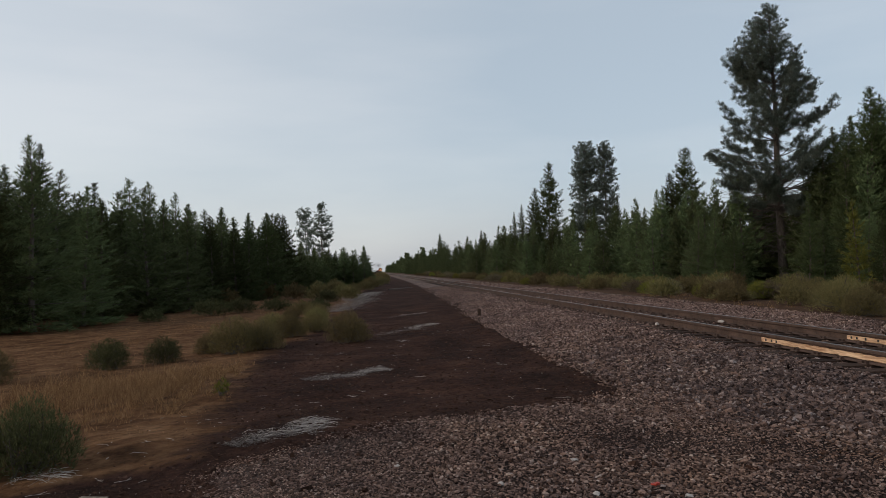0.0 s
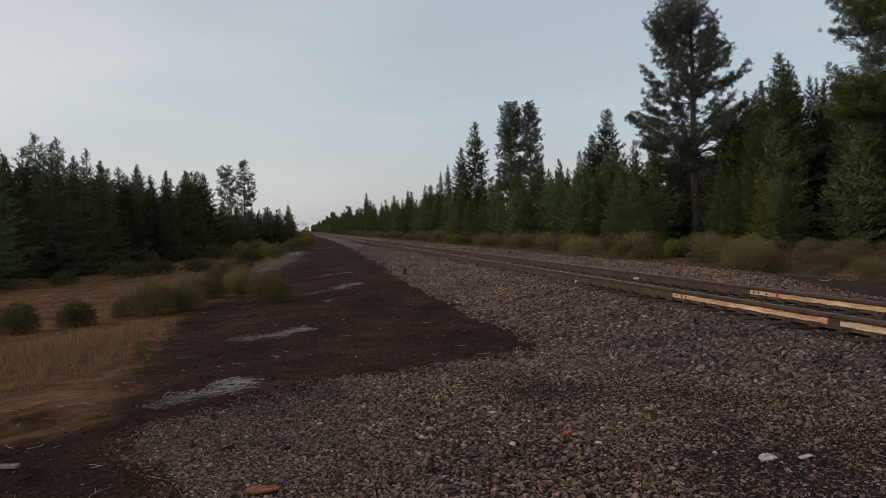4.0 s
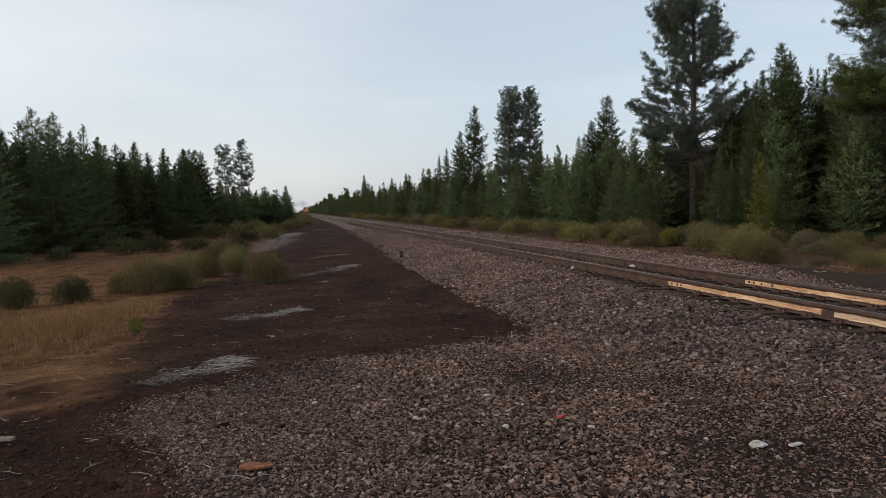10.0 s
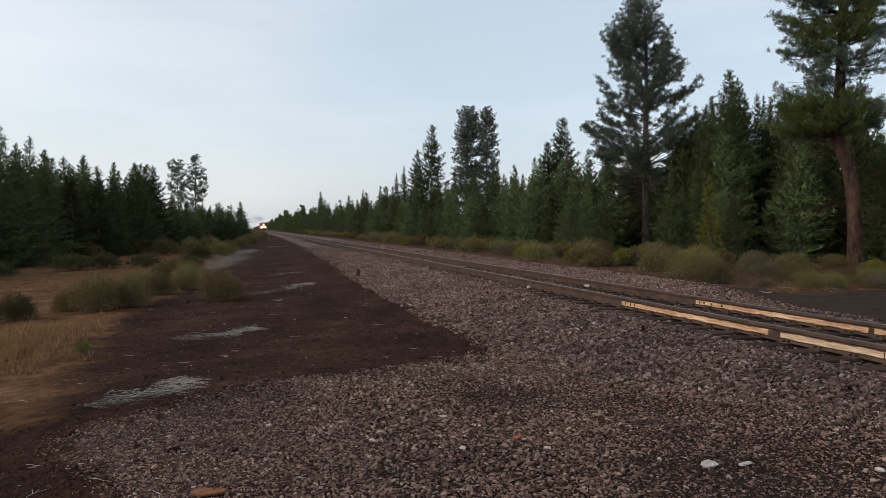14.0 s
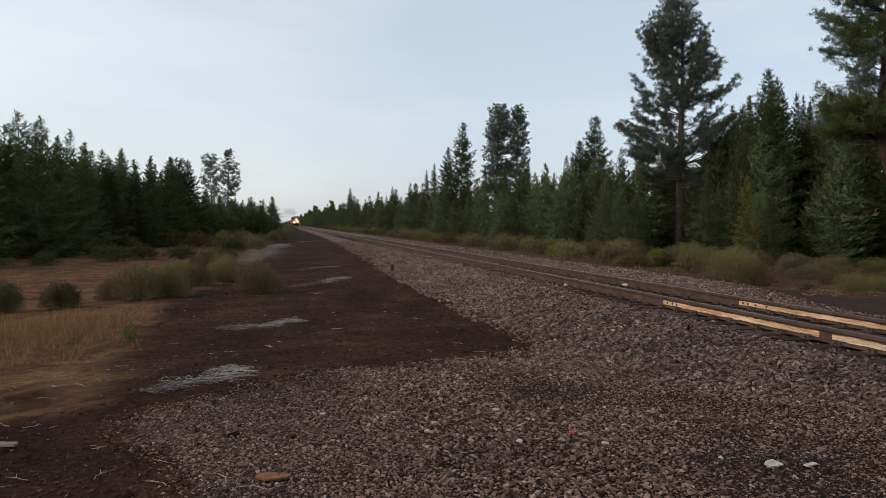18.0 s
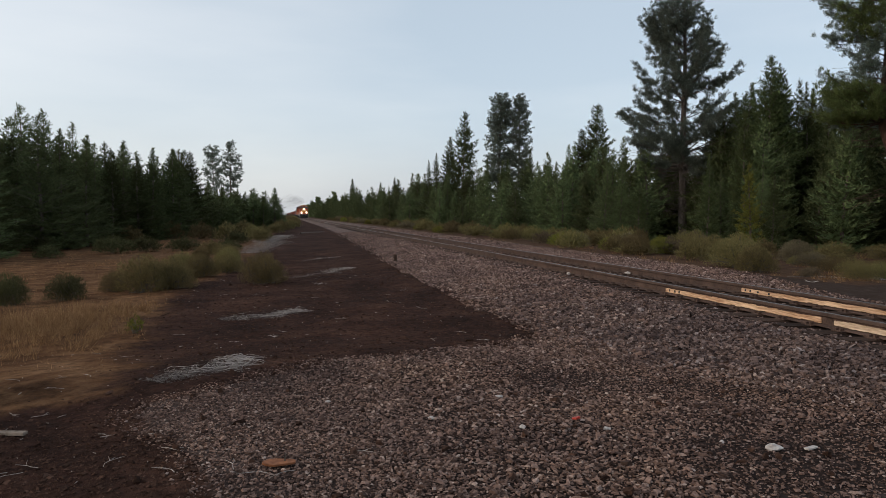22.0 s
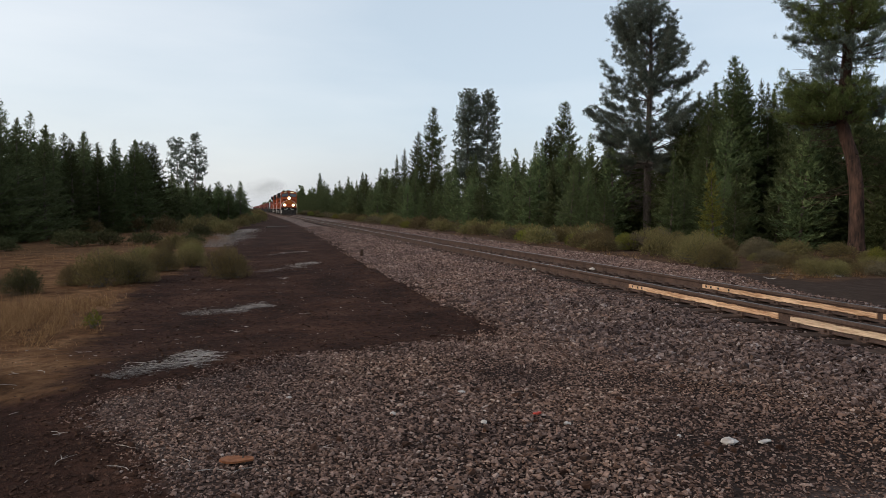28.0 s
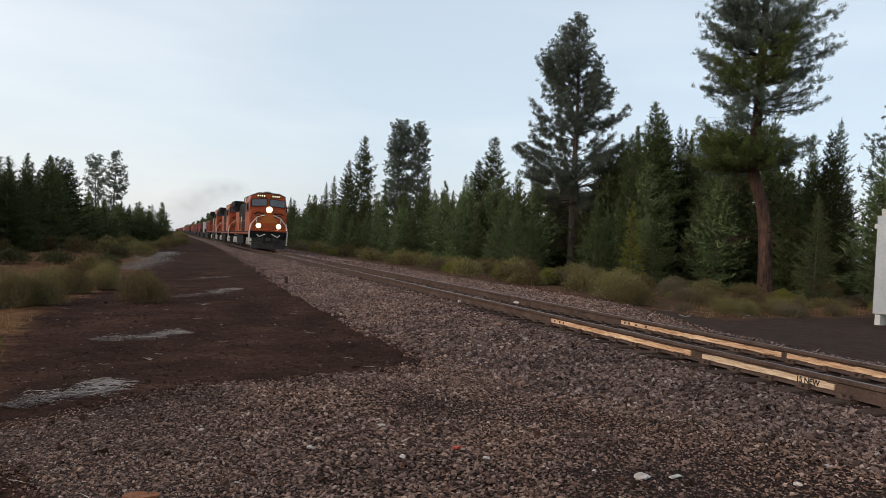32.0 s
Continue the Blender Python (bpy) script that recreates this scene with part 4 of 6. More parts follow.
def fill_forest():
    rng = random.Random(8)
    behind = []
    # far side: a front row and rows behind it, thinning with distance
    y = 16.0
    while y < 420:
        for k, (off, h) in enumerate(((0, 5.2), (3.5, 6.6), (8, 7.6), (12.5, 9.0), (17.5, 10.0))):
            if k >= 2 and y > (0, 0, 90, 62, 62)[k]:
                continue
            x = np.interp(y, [16, 30, 60, 110, 420], [31, 27, 23, 20, 20]) + off + rng.uniform(-1.6, 1.6)
            if (26 < x < 32.5 and 26 < y < 33) or (y < 53 and abs(x - 0.592 * y) < 1.7) or (k >= 2 and x / y > 1.12):
                continue
            spot = (float(x), y + rng.uniform(-1, 1), h * rng.uniform(0.7, 1.12) * (1 + min(0.6, y / 400)))
            if k >= 2 or y > 150:
                behind.append(spot)
            else:
                plant("young" if y < 50 and k == 0 else "distant", *spot, "pines on the far side of the track")
        y += max(1.5, y * 0.034)
    # open side
    line = [(-27, 30), (-20, 38), (-16.5, 47), (-14, 58), (-11, 72), (-6.5, 84), (-1.8, 90)]
    for (x0, y0), (x1, y1) in zip(line, line[1:]):
        n = max(3, int(math.hypot(x1 - x0, y1 - y0) / (2.0 if y0 < 60 else 1.4)))
        for i in range(n):
            f = (i + rng.random()) / n
            for off, h in ((0.5, 5.6), (4.0, 6.8), (8.0, 7.2)):
                hh = h * rng.uniform(0.85, 1.25) * (0.68 if y0 > 70 else 1.0)
                spot = (x0 + (x1 - x0) * f - off * 0.7 + rng.uniform(-1, 1), y0 + (y1 - y0) * f + off * 0.7 + rng.uniform(-1, 1), hh)
                if off > 6:
                    behind.append(spot)
                else:
                    plant("young" if off < 3 and y0 < 50 else "distant", *spot, "pines on the open side of the track", 1.1 if y0 < 60 else 1.5)
    # the rows behind, joined
    V, shapes = [], []
    for h, t, used in TREE_KINDS["distant"]:
        me = [c for c in t.children if c.name.startswith("crown")][0].data
        co = np.empty(len(me.vertices) * 3, np.float32)
        me.vertices.foreach_get("co", co)
        shapes.append((h, co.reshape(-1, 3)))
    for k, (x, y, h) in enumerate(behind):
        h0, co = shapes[k % 3]
        a, s = rng.uniform(0, 6.28), h / h0
        R = np.array([[math.cos(a), -math.sin(a), 0], [math.sin(a), math.cos(a), 0], [0, 0, 1]]) * s
        V.append(co @ R.T.astype(np.float32) + np.array([x, y, float(height(x, y)) - 0.05], np.float32))
    V = np.concatenate(V)
    ob = new("pine_woods", mesh_np("pine_woods", V, np.arange(len(V)).reshape(-1, 3), M_NEEDLE))
    tagged(ob, "dark green pine woods behind the front row of trees", "forest", kind="stuff")


plant("sapling", 33.1, 28.1, 1.5, "pines on the far side of the track")
plant("young", -5.7, 60.5, 1.5, "pines on the open side of the track")
fill_forest()
for x, y, h in ((33.6, 57.0, 6.5), (35.2, 58.5, 7.5), (32.0, 56.5, 5.5), (36.8, 62.0, 8.0), (34.4, 61.5, 7.0)):
    plant("distant", x, y, h, "pines on the far side of the track", 1.3)


def build_far_woods():
    """The forest that closes both sides of the line towards the horizon."""
    rng = np.random.default_rng(77)
    VV, FF, n0 = [], [], 0
    for i in range(420):
        y = rng.uniform(300, 1500)
        if rng.random() < 0.72:
            x = 21 + rng.exponential(14) + (y - 300) * 0.004
        else:
            x = -7 - rng.exponential(20) + min(0, (y - 900) * 0.004)
            y = rng.uniform(110, 1200)
        h = rng.uniform(7, 13) if x > 0 else rng.uniform(4.5, 8.5)
        n = 46
        u = np.sort(rng.uniform(0, 1, n))
        az = rng.uniform(0, 6.28, n)
        r = h * 0.17 * (1 - u) ** 0.9 + 0.1
        C = np.stack([x + np.cos(az) * r * 0.6, y + np.sin(az) * r * 0.6, height(x, y) + u * h * 0.97], 1)
        D = np.stack([np.cos(az), np.sin(az), np.full(n, 0.4)], 1)
        V, F = tufts(rng, C, D, 4, h * 0.12, h * 0.10)
        VV.append(V), FF.append(F + n0)
        n0 += len(V)
    ob = new("far_woods", mesh_np("far_woods", np.concatenate(VV), np.concatenate(FF), M_NEEDLE))
    tagged(ob, "distant dark green pine forest along the line", "forest", kind="stuff")


build_far_woods()


def old_pines():
    spread_out = ((4.6, 5.4, 6.4, 7.6, 8.6, 9.6, 10.6, 11.8, 13.2, 14.8, 16.2, 17.4, 18.6, 19.7, 20.7),
                  (2.0, 4.4, 5.1, 5.3, 5.0, 5.0, 5.0, 5.1, 4.8, 4.2, 3.5, 2.7, 1.8, 1.0, 0.3), (3.0, 4.6, 5.2, 5.3, 5.2, 5.0, 4.6, 4.1, 3.5, 2.8, 2.3, 1.7, 1.2, 0.7, 0.3))
    a = clumped_meshes(91, 20.7, 0.245, spread_out, 7.4, lean=((0, 9, 20), (0, -0.2, -0.3)), az_right=radians(30.6), r0=0.34, blades=28, needle=0.20, width=0.046, twigs=3.0, gaps=0.20, dead=170, rise=20.0, bare=0.55)
    t = make_pine(a, "tall old pine with a dense dark crown and dead lower twigs", name="old_pine")
    t.matrix_basis = pose(29.8, 49.45, -0.55)
    broad = ((6.0, 7.4, 9.0, 10.3, 11.8, 13.3, 15.5, 18.0, 22.0, 25.0), (2.4, 3.6, 2.8, 3.0, 3.4, 3.7, 3.2, 2.7, 1.7, 0.3), (1.8, 2.6, 3.0, 3.4, 3.7, 3.9, 3.2, 2.7, 1.7, 0.3))
    b = clumped_meshes(97, 25.0, 0.27, broad, 10.5, lean=((0, 3.5, 5.0, 6.2, 6.9, 10.3, 25), (0, -0.12, -0.35, -0.75, -0.92, -0.80, -0.85)), az_right=radians(45.9), r0=0.38,
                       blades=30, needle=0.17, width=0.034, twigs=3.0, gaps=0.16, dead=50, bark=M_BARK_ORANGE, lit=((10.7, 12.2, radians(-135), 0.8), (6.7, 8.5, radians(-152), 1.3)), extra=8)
    t = make_pine(b, "large ponderosa pine with orange bark leaning over the brush", name="ponderosa_pine")
    t.matrix_basis = pose(29.78, 29.53, -0.55)
    slim = ((3.5, 5, 8, 10, 12), (1.8, 2.4, 2.2, 1.6, 0.3), (1.8, 2.4, 2.2, 1.6, 0.3))
    c = clumped_meshes(99, 12.0, 0.30, slim, 7.0, twigs=2.2, needle=0.16, width=0.07, gaps=0.2)
    t = make_pine(c, "open-crowned pine behind the signal cabinet", name="old_pine")
    t.matrix_basis = pose(38.3, 28.0, -0.55)


old_pines()


# ---- brush and grass ----
def bush_meshes(seed, wide, tall, leaf_mat, n=2500, blades=4, leaf=0.060, leaf_w=0.0105, stems=46, domes=6):
    """A rounded mound of fine upswept shoots: several small domes grown into one."""
    rng = np.random.default_rng(seed)
    r = 0.5 * wide
    a = np.arange(domes) * 6.28 / max(1, domes - 1) + rng.normal(0, 0.35, domes)
    off = np.stack([np.cos(a), np.sin(a)], 1) * (r * rng.uniform(0.36, 0.58, domes))[:, None]
    off[0] = 0
    rad = r * rng.uniform(0.42, 0.60, domes)
    hgt = tall * rng.uniform(0.66, 0.92, domes)
    rad[0], hgt[0] = r * 0.66, tall
    k = rng.choice(domes, n, p=rad ** 2 / (rad ** 2).sum())
    az, cz = rng.uniform(0, 6.28, n), rng.uniform(0.0, 1.0, n) ** 0.8
    s = np.sqrt(1 - cz * cz)
    depth = 1 - 0.45 * rng.uniform(0, 1, n) ** 1.8
    nrm = np.stack([np.cos(az) * s, np.sin(az) * s, cz], 1)
    C = np.column_stack([off[k] + nrm[:, :2] * (rad[k] * depth)[:, None], 0.05 * tall + nrm[:, 2] * hgt[k] * depth * 0.93])
    C += rng.normal(0, 0.025 * wide, (n, 3)) * [1, 1, 0.6]
    C[:, 2] = np.abs(C[:, 2])
    D = nrm * [0.75, 0.75, 0.5] + [0, 0, 0.55]
    V, F = tufts(rng, C, D, blades, leaf, leaf_w, lift=0.30, loose=0.75)
    q = rng.integers(0, n, stems)
    base = rng.normal(0, 0.10 * wide, (stems, 3)) * [1, 1, 0]
    midp = (base + C[q]) * 0.5 + rng.normal(0, 0.03, (stems, 3)) + [0, 0, 0.04]
    TV, TF = tubes(np.concatenate([base, midp]), np.concatenate([midp, C[q]]), 0.010, 0.005, 3)
    return mesh_np("stem_frame", TV, TF, M_TWIG), mesh_np("foliage", V, F, leaf_mat)


BUSH, BUSH_COUNT = {}, {}


def bush_kinds():
    for key, wide, tall, mat, label, cnt in (("sage", 1.15, 0.85, M_SAGE, "rounded olive-green sagebrush bush on bare earth", 5), ("dark", 1.15, 0.85, M_SAGE_DARK, "dark green bush with grey dead twigs below", 2), ("grey", 1.15, 0.8, M_SAGE_GREY, "grey-brown half-dead bush beside the track", 2), ("gold", 0.9, 0.75, M_SAGE_GOLD, "yellow-green rabbitbrush bush in late bloom", 1)):
        BUSH[key] = []
        for i in range(cnt):
            t = thing("bush", label, "bush")
            a, b = bush_meshes(200 + i + 10 * len(key), wide, tall, mat, domes=(6, 4, 7, 5, 3)[i])
            part("stem_frame", a, None, t)
            part("foliage", b, None, t)
            BUSH[key].append([t, False])


bush_kinds()
for BUSH_KEY, BUSH_LOOK, BUSH_LABEL in (("far_sage", M_SAGE, "rounded olive-green sagebrush bush on bare earth"), ("far_grey", M_SAGE_GREY, "grey-brown half-dead bush beside the track"), ("far_dark", M_SAGE_DARK, "dark green bush with grey dead twigs below")):
    BUSH_THING = thing("bush", BUSH_LABEL, "bush")
    for BUSH_PART, BUSH_DATA in zip(("stem_frame", "foliage"), bush_meshes(260 + len(BUSH_KEY), 1.15, 0.85, BUSH_LOOK, 330, 4, 0.14, 0.034, 8)):
        part(BUSH_PART, BUSH_DATA, None, BUSH_THING)
    BUSH[BUSH_KEY] = [[BUSH_THING, False]]
BUSH_RNG = random.Random(31)


def bush(key, x, y, width=1.1, tall=0.85, group="brush by the track"):
    BUSH_COUNT[key] = BUSH_COUNT.get(key, -1) + 1
    pick = BUSH[key][BUSH_COUNT[key] % len(BUSH[key])]
    m = Matrix.Translation((x, y, float(height(x, y)) - 0.02)) @ pose(0, 0, 0, 0, 0, BUSH_RNG.uniform(0, 360)) @ Matrix.Diagonal((width / 1.15, width / 1.15, tall / 0.85, 1))
    if not pick[1]:
        pick[0].matrix_basis, pick[1] = m, True
        ob = pick[0]
    else:
        keep = pick[0].matrix_basis.copy()
        pick[0].matrix_basis = Matrix.Identity(4)
        ob = copy_thing(pick[0], m)
        pick[0].matrix_basis = keep
    return tagged(ob, group=group)


for x, y, w, h in ((-0.72, 18.8, 1.3, 0.86), (-3.45, 17.9, 1.45, 0.92), (-2.85, 18.4, 1.1, 0.8), (-4.25, 18.6, 0.9, 0.55), 
                   (-2.6, 21.4, 1.25, 0.68), (-1.95, 22.9, 1.1, 0.62), (-2.1, 25.6, 1.2, 0.66), (-3.5, 24.6, 1.2, 0.66), (-7.9, 15.4, 1.2, 0.8),
                   (-3.3, 29, 1.2, 0.6), (-2.5, 31.0, 1.2, 0.6)):
    bush("sage", x, y, w, h, "sagebrush on the open ground")
for x, y, w, h in ((-3.25, 7.0, 0.95, 0.72), (-3.8, 6.9, 0.9, 0.68), (-4.93, 17.1, 0.95, 0.66), (-5.95, 16.6, 1.15, 0.70)):
    bush("dark", x, y, w, h, "sagebrush on the open ground")
for x, y, w, h in ((-8.5, 38.4, 2.2, 1.1), (-7.2, 39.5, 1.9, 1.0), (-12.6, 46, 2.0, 1.0), (-5.4, 40, 1.9, 0.9), (-13.5, 44.3, 1.8, 1.1), (-4.1, 53.2, 2.2, 1.3), (-9.1, 62, 2.4, 1.4), (-3.4, 34, 1.3, 0.65), (-2.9, 37, 1.4, 0.7), (-10.8, 36, 1.5, 0.8),
                   (-2.4, 55, 1.9, 1.0), (-0.9, 70, 1.9, 1.0), (-3.4, 62, 2.2, 1.3), (-6.4, 58, 2.2, 1.3), (-0.4, 80, 2.2, 1.2), (-1.9, 66, 1.8, 0.9), (-3.0, 46, 1.8, 1.0), (-11, 55, 2.2, 1.2), (-15.5, 41, 2.0, 1.1), (-1.7, 50, 1.7, 0.9),
                   (0.3, 88, 2.2, 0.9), (1.0, 96, 2.4, 1.0), (-0.4, 98, 2.4, 1.1), (1.3, 106, 2.6, 1.1), (0.2, 112, 2.6, 1.2), (1.6, 122, 2.8, 1.3), (0.7, 134, 3.0, 1.4), (1.9, 146, 3.2, 1.4), (1.2, 165, 3.4, 1.5), (2.1, 190, 3.8, 1.6)):
    bush("far_dark" if 35.5 < y < 50 else "far_sage", x, y, w, h * (0.8 if 35.5 < y < 50 else 1.0), "sagebrush on the open ground")

for x, y, w, h in ((15.4, 29.5, 1.9, 0.95), (14.6, 21.0, 2.3, 1.15), (15.7, 22.6, 2.2, 1.2), (13.9, 19.2, 1.7, 0.85), (16.2, 31.8, 1.8, 0.9), (15.9, 37.4, 2.0, 1.0), (17.0, 26, 2.0, 1.05), (20.8, 25.9, 2.2, 1.0),
                   (17.1, 19.6, 1.6, 0.75), (15.1, 16.5, 1.2, 0.6), (26.0, 24.7, 2.2, 0.75), (25.6, 22.1, 2.0, 0.65), (18.6, 17.4, 1.5, 0.7), (22.6, 21.0, 1.9, 0.6), (23.6, 27.0, 2.2, 0.9),
                   (19.0, 22.8, 1.8, 0.85), (26.9, 27.8, 2.0, 0.75), (29.5, 24.2, 2.0, 0.7), (31.6, 27.2, 2.2, 1.1), (33.0, 29.0, 2.4, 1.3), (18.4, 29.6, 2.1, 1.0), (20.2, 33.5, 2.3, 1.2), (22.4, 36.0, 2.3, 1.2)):
    bush("grey" if BUSH_RNG.random() < 0.3 else "sage", x, y, w * 0.9, h * (0.72 if x > 16.5 and y < 25 else 1.0))
for x, y, w, h in ((17.2, 30.6, 1.6, 1.0), (18.0, 31.6, 1.3, 0.9), (24.6, 23.4, 1.0, 0.8), (16.4, 34.6, 1.2, 0.75)):
    bush("gold", x, y, w, h)

for k in range(26):                         # low scrub between the lot and the trees
    x = 14.2 + 15.5 * BUSH_RNG.random()
    y = float(np.interp(x, [13.4, 16, 19, 23, 30], [14.4, 15.7, 16.9, 17.9, 20.0])) + 0.7 + 6.5 * BUSH_RNG.random() ** 1.3
    bush("grey" if BUSH_RNG.random() < 0.45 else "sage", x, y, BUSH_RNG.uniform(0.6, 1.3), BUSH_RNG.uniform(0.28, 0.55))


def brush_strip():
    rng = random.Random(12)
    y = 26.0
    while y < 230:
        for off in (0.0, 2.6, 5.4):
            if rng.random() < 0.86:
                s = 1 + y / 150
                bush("far_sage" if rng.random() < 0.74 else "far_grey" if rng.random() < 0.75 else "gold", 15.2 + off + rng.uniform(-1, 1), y + rng.uniform(-1, 1), 1.9 * s ** 0.5 * rng.uniform(0.7, 1.2), 0.95 * s ** 0.4 * rng.uniform(0.55, 1.2))
        y += max(2.2, y * 0.055)


brush_strip()


def dry_grass():
    rng = np.random.default_rng(41)
    P, hgt = [], []
    for cx, cy, sx, sy, n, h in ((-3.5, 12.9, 0.6, 1.3, 3900, 0.25), (-4.4, 12.4, 0.8, 1.4, 4200, 0.34), (-5.3, 13.4, 0.9, 1.5, 3400, 0.30), (-3.0, 14.2, 0.35, 0.8, 1400, 0.16), (-6.3, 12.3, 1.0, 1.6, 2600, 0.26), (-4.4, 10.3, 0.9, 0.9, 1300, 0.18),
                                 (-3.5, 10.8, 0.8, 0.8, 900, 0.15), (-6.0, 25, 3.0, 4.0, 1800, 0.18), (-8, 38, 3.5, 7, 1600, 0.22), (-5, 48, 3, 8, 1400, 0.25), (16.2, 17.6, 0.9, 0.8, 700, 0.24), (17.5, 15.8, 1.5, 1.0, 400, 0.16),
                                 (15.5, 33, 1.2, 8, 900, 0.26), (22, 20, 3, 2.5, 1100, 0.24), (27.5, 26, 2.5, 2.5, 700, 0.28), (14.2, 24.0, 0.4, 3, 250, 0.2),
                                 (14.4, 16.2, 0.8, 0.6, 900, 0.17), (17.4, 18.0, 1.6, 0.7, 1200, 0.17), (21.5, 19.6, 2.0, 0.9, 1200, 0.18), (25.5, 21.2, 2.4, 1.0, 900, 0.2)):
        clump = rng.normal(0, 1, (max(6, n // 30), 2))
        k = rng.integers(0, len(clump), n)
        xy = np.array([cx, cy]) + (clump[k] * 0.85 + rng.normal(0, 0.055, (n, 2))) * [sx, sy]
        P.append(xy)
        hgt.append(h * np.where(rng.random(n) < 0.12, rng.uniform(1.0, 1.6, n), rng.uniform(0.25, 0.85, n)))
    P.append(np.stack([rng.uniform(-14, -2, 9000), 8 + 26 * rng.uniform(0, 1, 9000) ** 1.3], 1))      # short stubble
    hgt.append(rng.uniform(0.02, 0.07, 9000))
    P, hgt = np.concatenate(P), np.concatenate(hgt)
    keep = (gravel_weight(P[:, 0], P[:, 1]) < 0.2) & (earth_weight(P[:, 0], P[:, 1]) > 0.55)
    P, hgt = P[keep], hgt[keep]
    B = np.column_stack([P, height(P[:, 0], P[:, 1]) - 0.01])
    n = len(B)
    az = rng.uniform(0, 6.28, n)
    side = np.stack([np.cos(az), np.sin(az), np.zeros(n)], 1) * (0.0014 + 0.00011 * np.hypot(P[:, 0], P[:, 1]))[:, None]
    lean = rng.normal(0, 0.5, (n, 3)) * [1, 1, 0]
    tip = B + (lean + [0, 0, 1]) * hgt[:, None]
    V = np.stack([B - side, B + side, tip], 1).reshape(-1, 3)
    ob = new("dry_grass", mesh_np("dry_grass", V, np.arange(len(V)).reshape(-1, 3), M_DRY))
    tagged(ob, "sparse dry tan bunchgrass on the bare earth", "grass", kind="stuff")


dry_grass()


def straw_patch(corners, n, seed, label, chaff=M_CHAFF):
    """A flattened mat: grey chaff with crisp bleached stalks lying across it, thickest at one end."""
    rng = np.random.default_rng(seed)
    a, b = np.array(corners[0]), np.array(corners[1])
    wid = corners[2]
    d = b - a
    L = np.linalg.norm(d)
    d = d / L
    s = np.array([-d[1], d[0]])

    def spots(m, ends):
        u = rng.beta(2.0, 0.95, m) if ends else rng.uniform(0.02, 0.98, m)
        bow = 0.16 * np.sin(u * 5 + seed) + 0.07 * np.sin(u * 17 + seed)
        across = (rng.normal(0, 0.20, m) + bow) * wid * (0.45 + 1.6 * u * (1.05 - u))
        return a + d * (u * L)[:, None] + s * across[:, None], u

    size = 1 + L * 0.03
    if chaff:
        m = n * 9
        c, u = spots(m, False)
        az, ln = rng.uniform(0, 6.28, m), rng.uniform(0.010, 0.040, m) * size
        A = np.column_stack([c, height(c[:, 0], c[:, 1]) + rng.uniform(0.006, 0.016, m)])
        side = np.stack([-np.sin(az), np.cos(az), rng.normal(0, 0.2, m)], 1) * (rng.uniform(0.003, 0.008, m) * size)[:, None]
        B = A + np.stack([np.cos(az), np.sin(az), rng.normal(0, 0.2, m)], 1) * ln[:, None]
        V = np.stack([A - side, A + side, B], 1).reshape(-1, 3)
        ob = new("straw_mat", mesh_np("straw_mat", V, np.arange(len(V)).reshape(-1, 3), chaff))
        tagged(ob, "thin grey layer of chaff and broken straw", "straw", "straw mats on the dirt", "stuff")
    c, u = spots(n, True)
    az = np.arctan2(d[1], d[0]) + rng.normal(0, 0.7, n) + (rng.random(n) < 0.2) * rng.uniform(-1.5, 1.5, n)
    ln = rng.uniform(0.04, 0.20, n) * (0.7 + 0.7 * u)
    p = np.column_stack([c, height(c[:, 0], c[:, 1]) + rng.uniform(0.010, 0.035, n)])
    r = rng.uniform(0.0009, 0.0027, n) * size * (0.7 + 0.9 * u)
    rise = rng.uniform(0, 0.35, n) * (rng.random(n) < 0.2)
    A, B, ra = [], [], []
    for k in range(3):              # bent stalks of three pieces
        q = p + np.stack([np.cos(az), np.sin(az), rise], 1) * (ln / 3)[:, None]
        A.append(p), B.append(q), ra.append(r * (1 - 0.2 * k))
        p, az, rise = q, az + rng.normal(0, 0.45, n), rise * 0.4 - 0.05
    ra = np.concatenate(ra)
    V, F = tubes(np.concatenate(A), np.concatenate(B), ra, ra * 0.85, 3)
    ob = new("straw_mat", mesh_np("straw_mat", V, F, M_STRAW))
    tagged(ob, label, "straw", "straw mats on the dirt", "stuff")


straw_patch(((-1.34, 6.82), (-0.72, 7.75), 0.80), 260, 1, "flattened mat of bleached straw at the edge of the gravel")
straw_patch(((-1.30, 12.45), (0.06, 13.0), 1.0), 260, 2, "flattened mat of bleached straw on dark dirt")
straw_patch(((-0.05, 20.0), (1.85, 22.3), 1.3), 220, 3, "thin scatter of bleached straw on dark dirt")
straw_patch(((-2.3, 33.4), (0.2, 62.0), 3.4), 1900, 4, "long pale scatter of straw beside the sagebrush", M_CHAFF_PALE)
straw_patch(((0.4, 27.0), (1.8, 28.0), 0.7), 70, 5, "thin scatter of bleached straw on dark dirt")
straw_patch(((13.6, 17.4), (16.0, 16.6), 0.5), 300, 6, "grey scatter of dead stalks below the brush")
straw_patch(((-3.7, 7.1), (-2.8, 6.7), 0.6), 90, 7, "tangle of grey dead stalks under a bush", None)


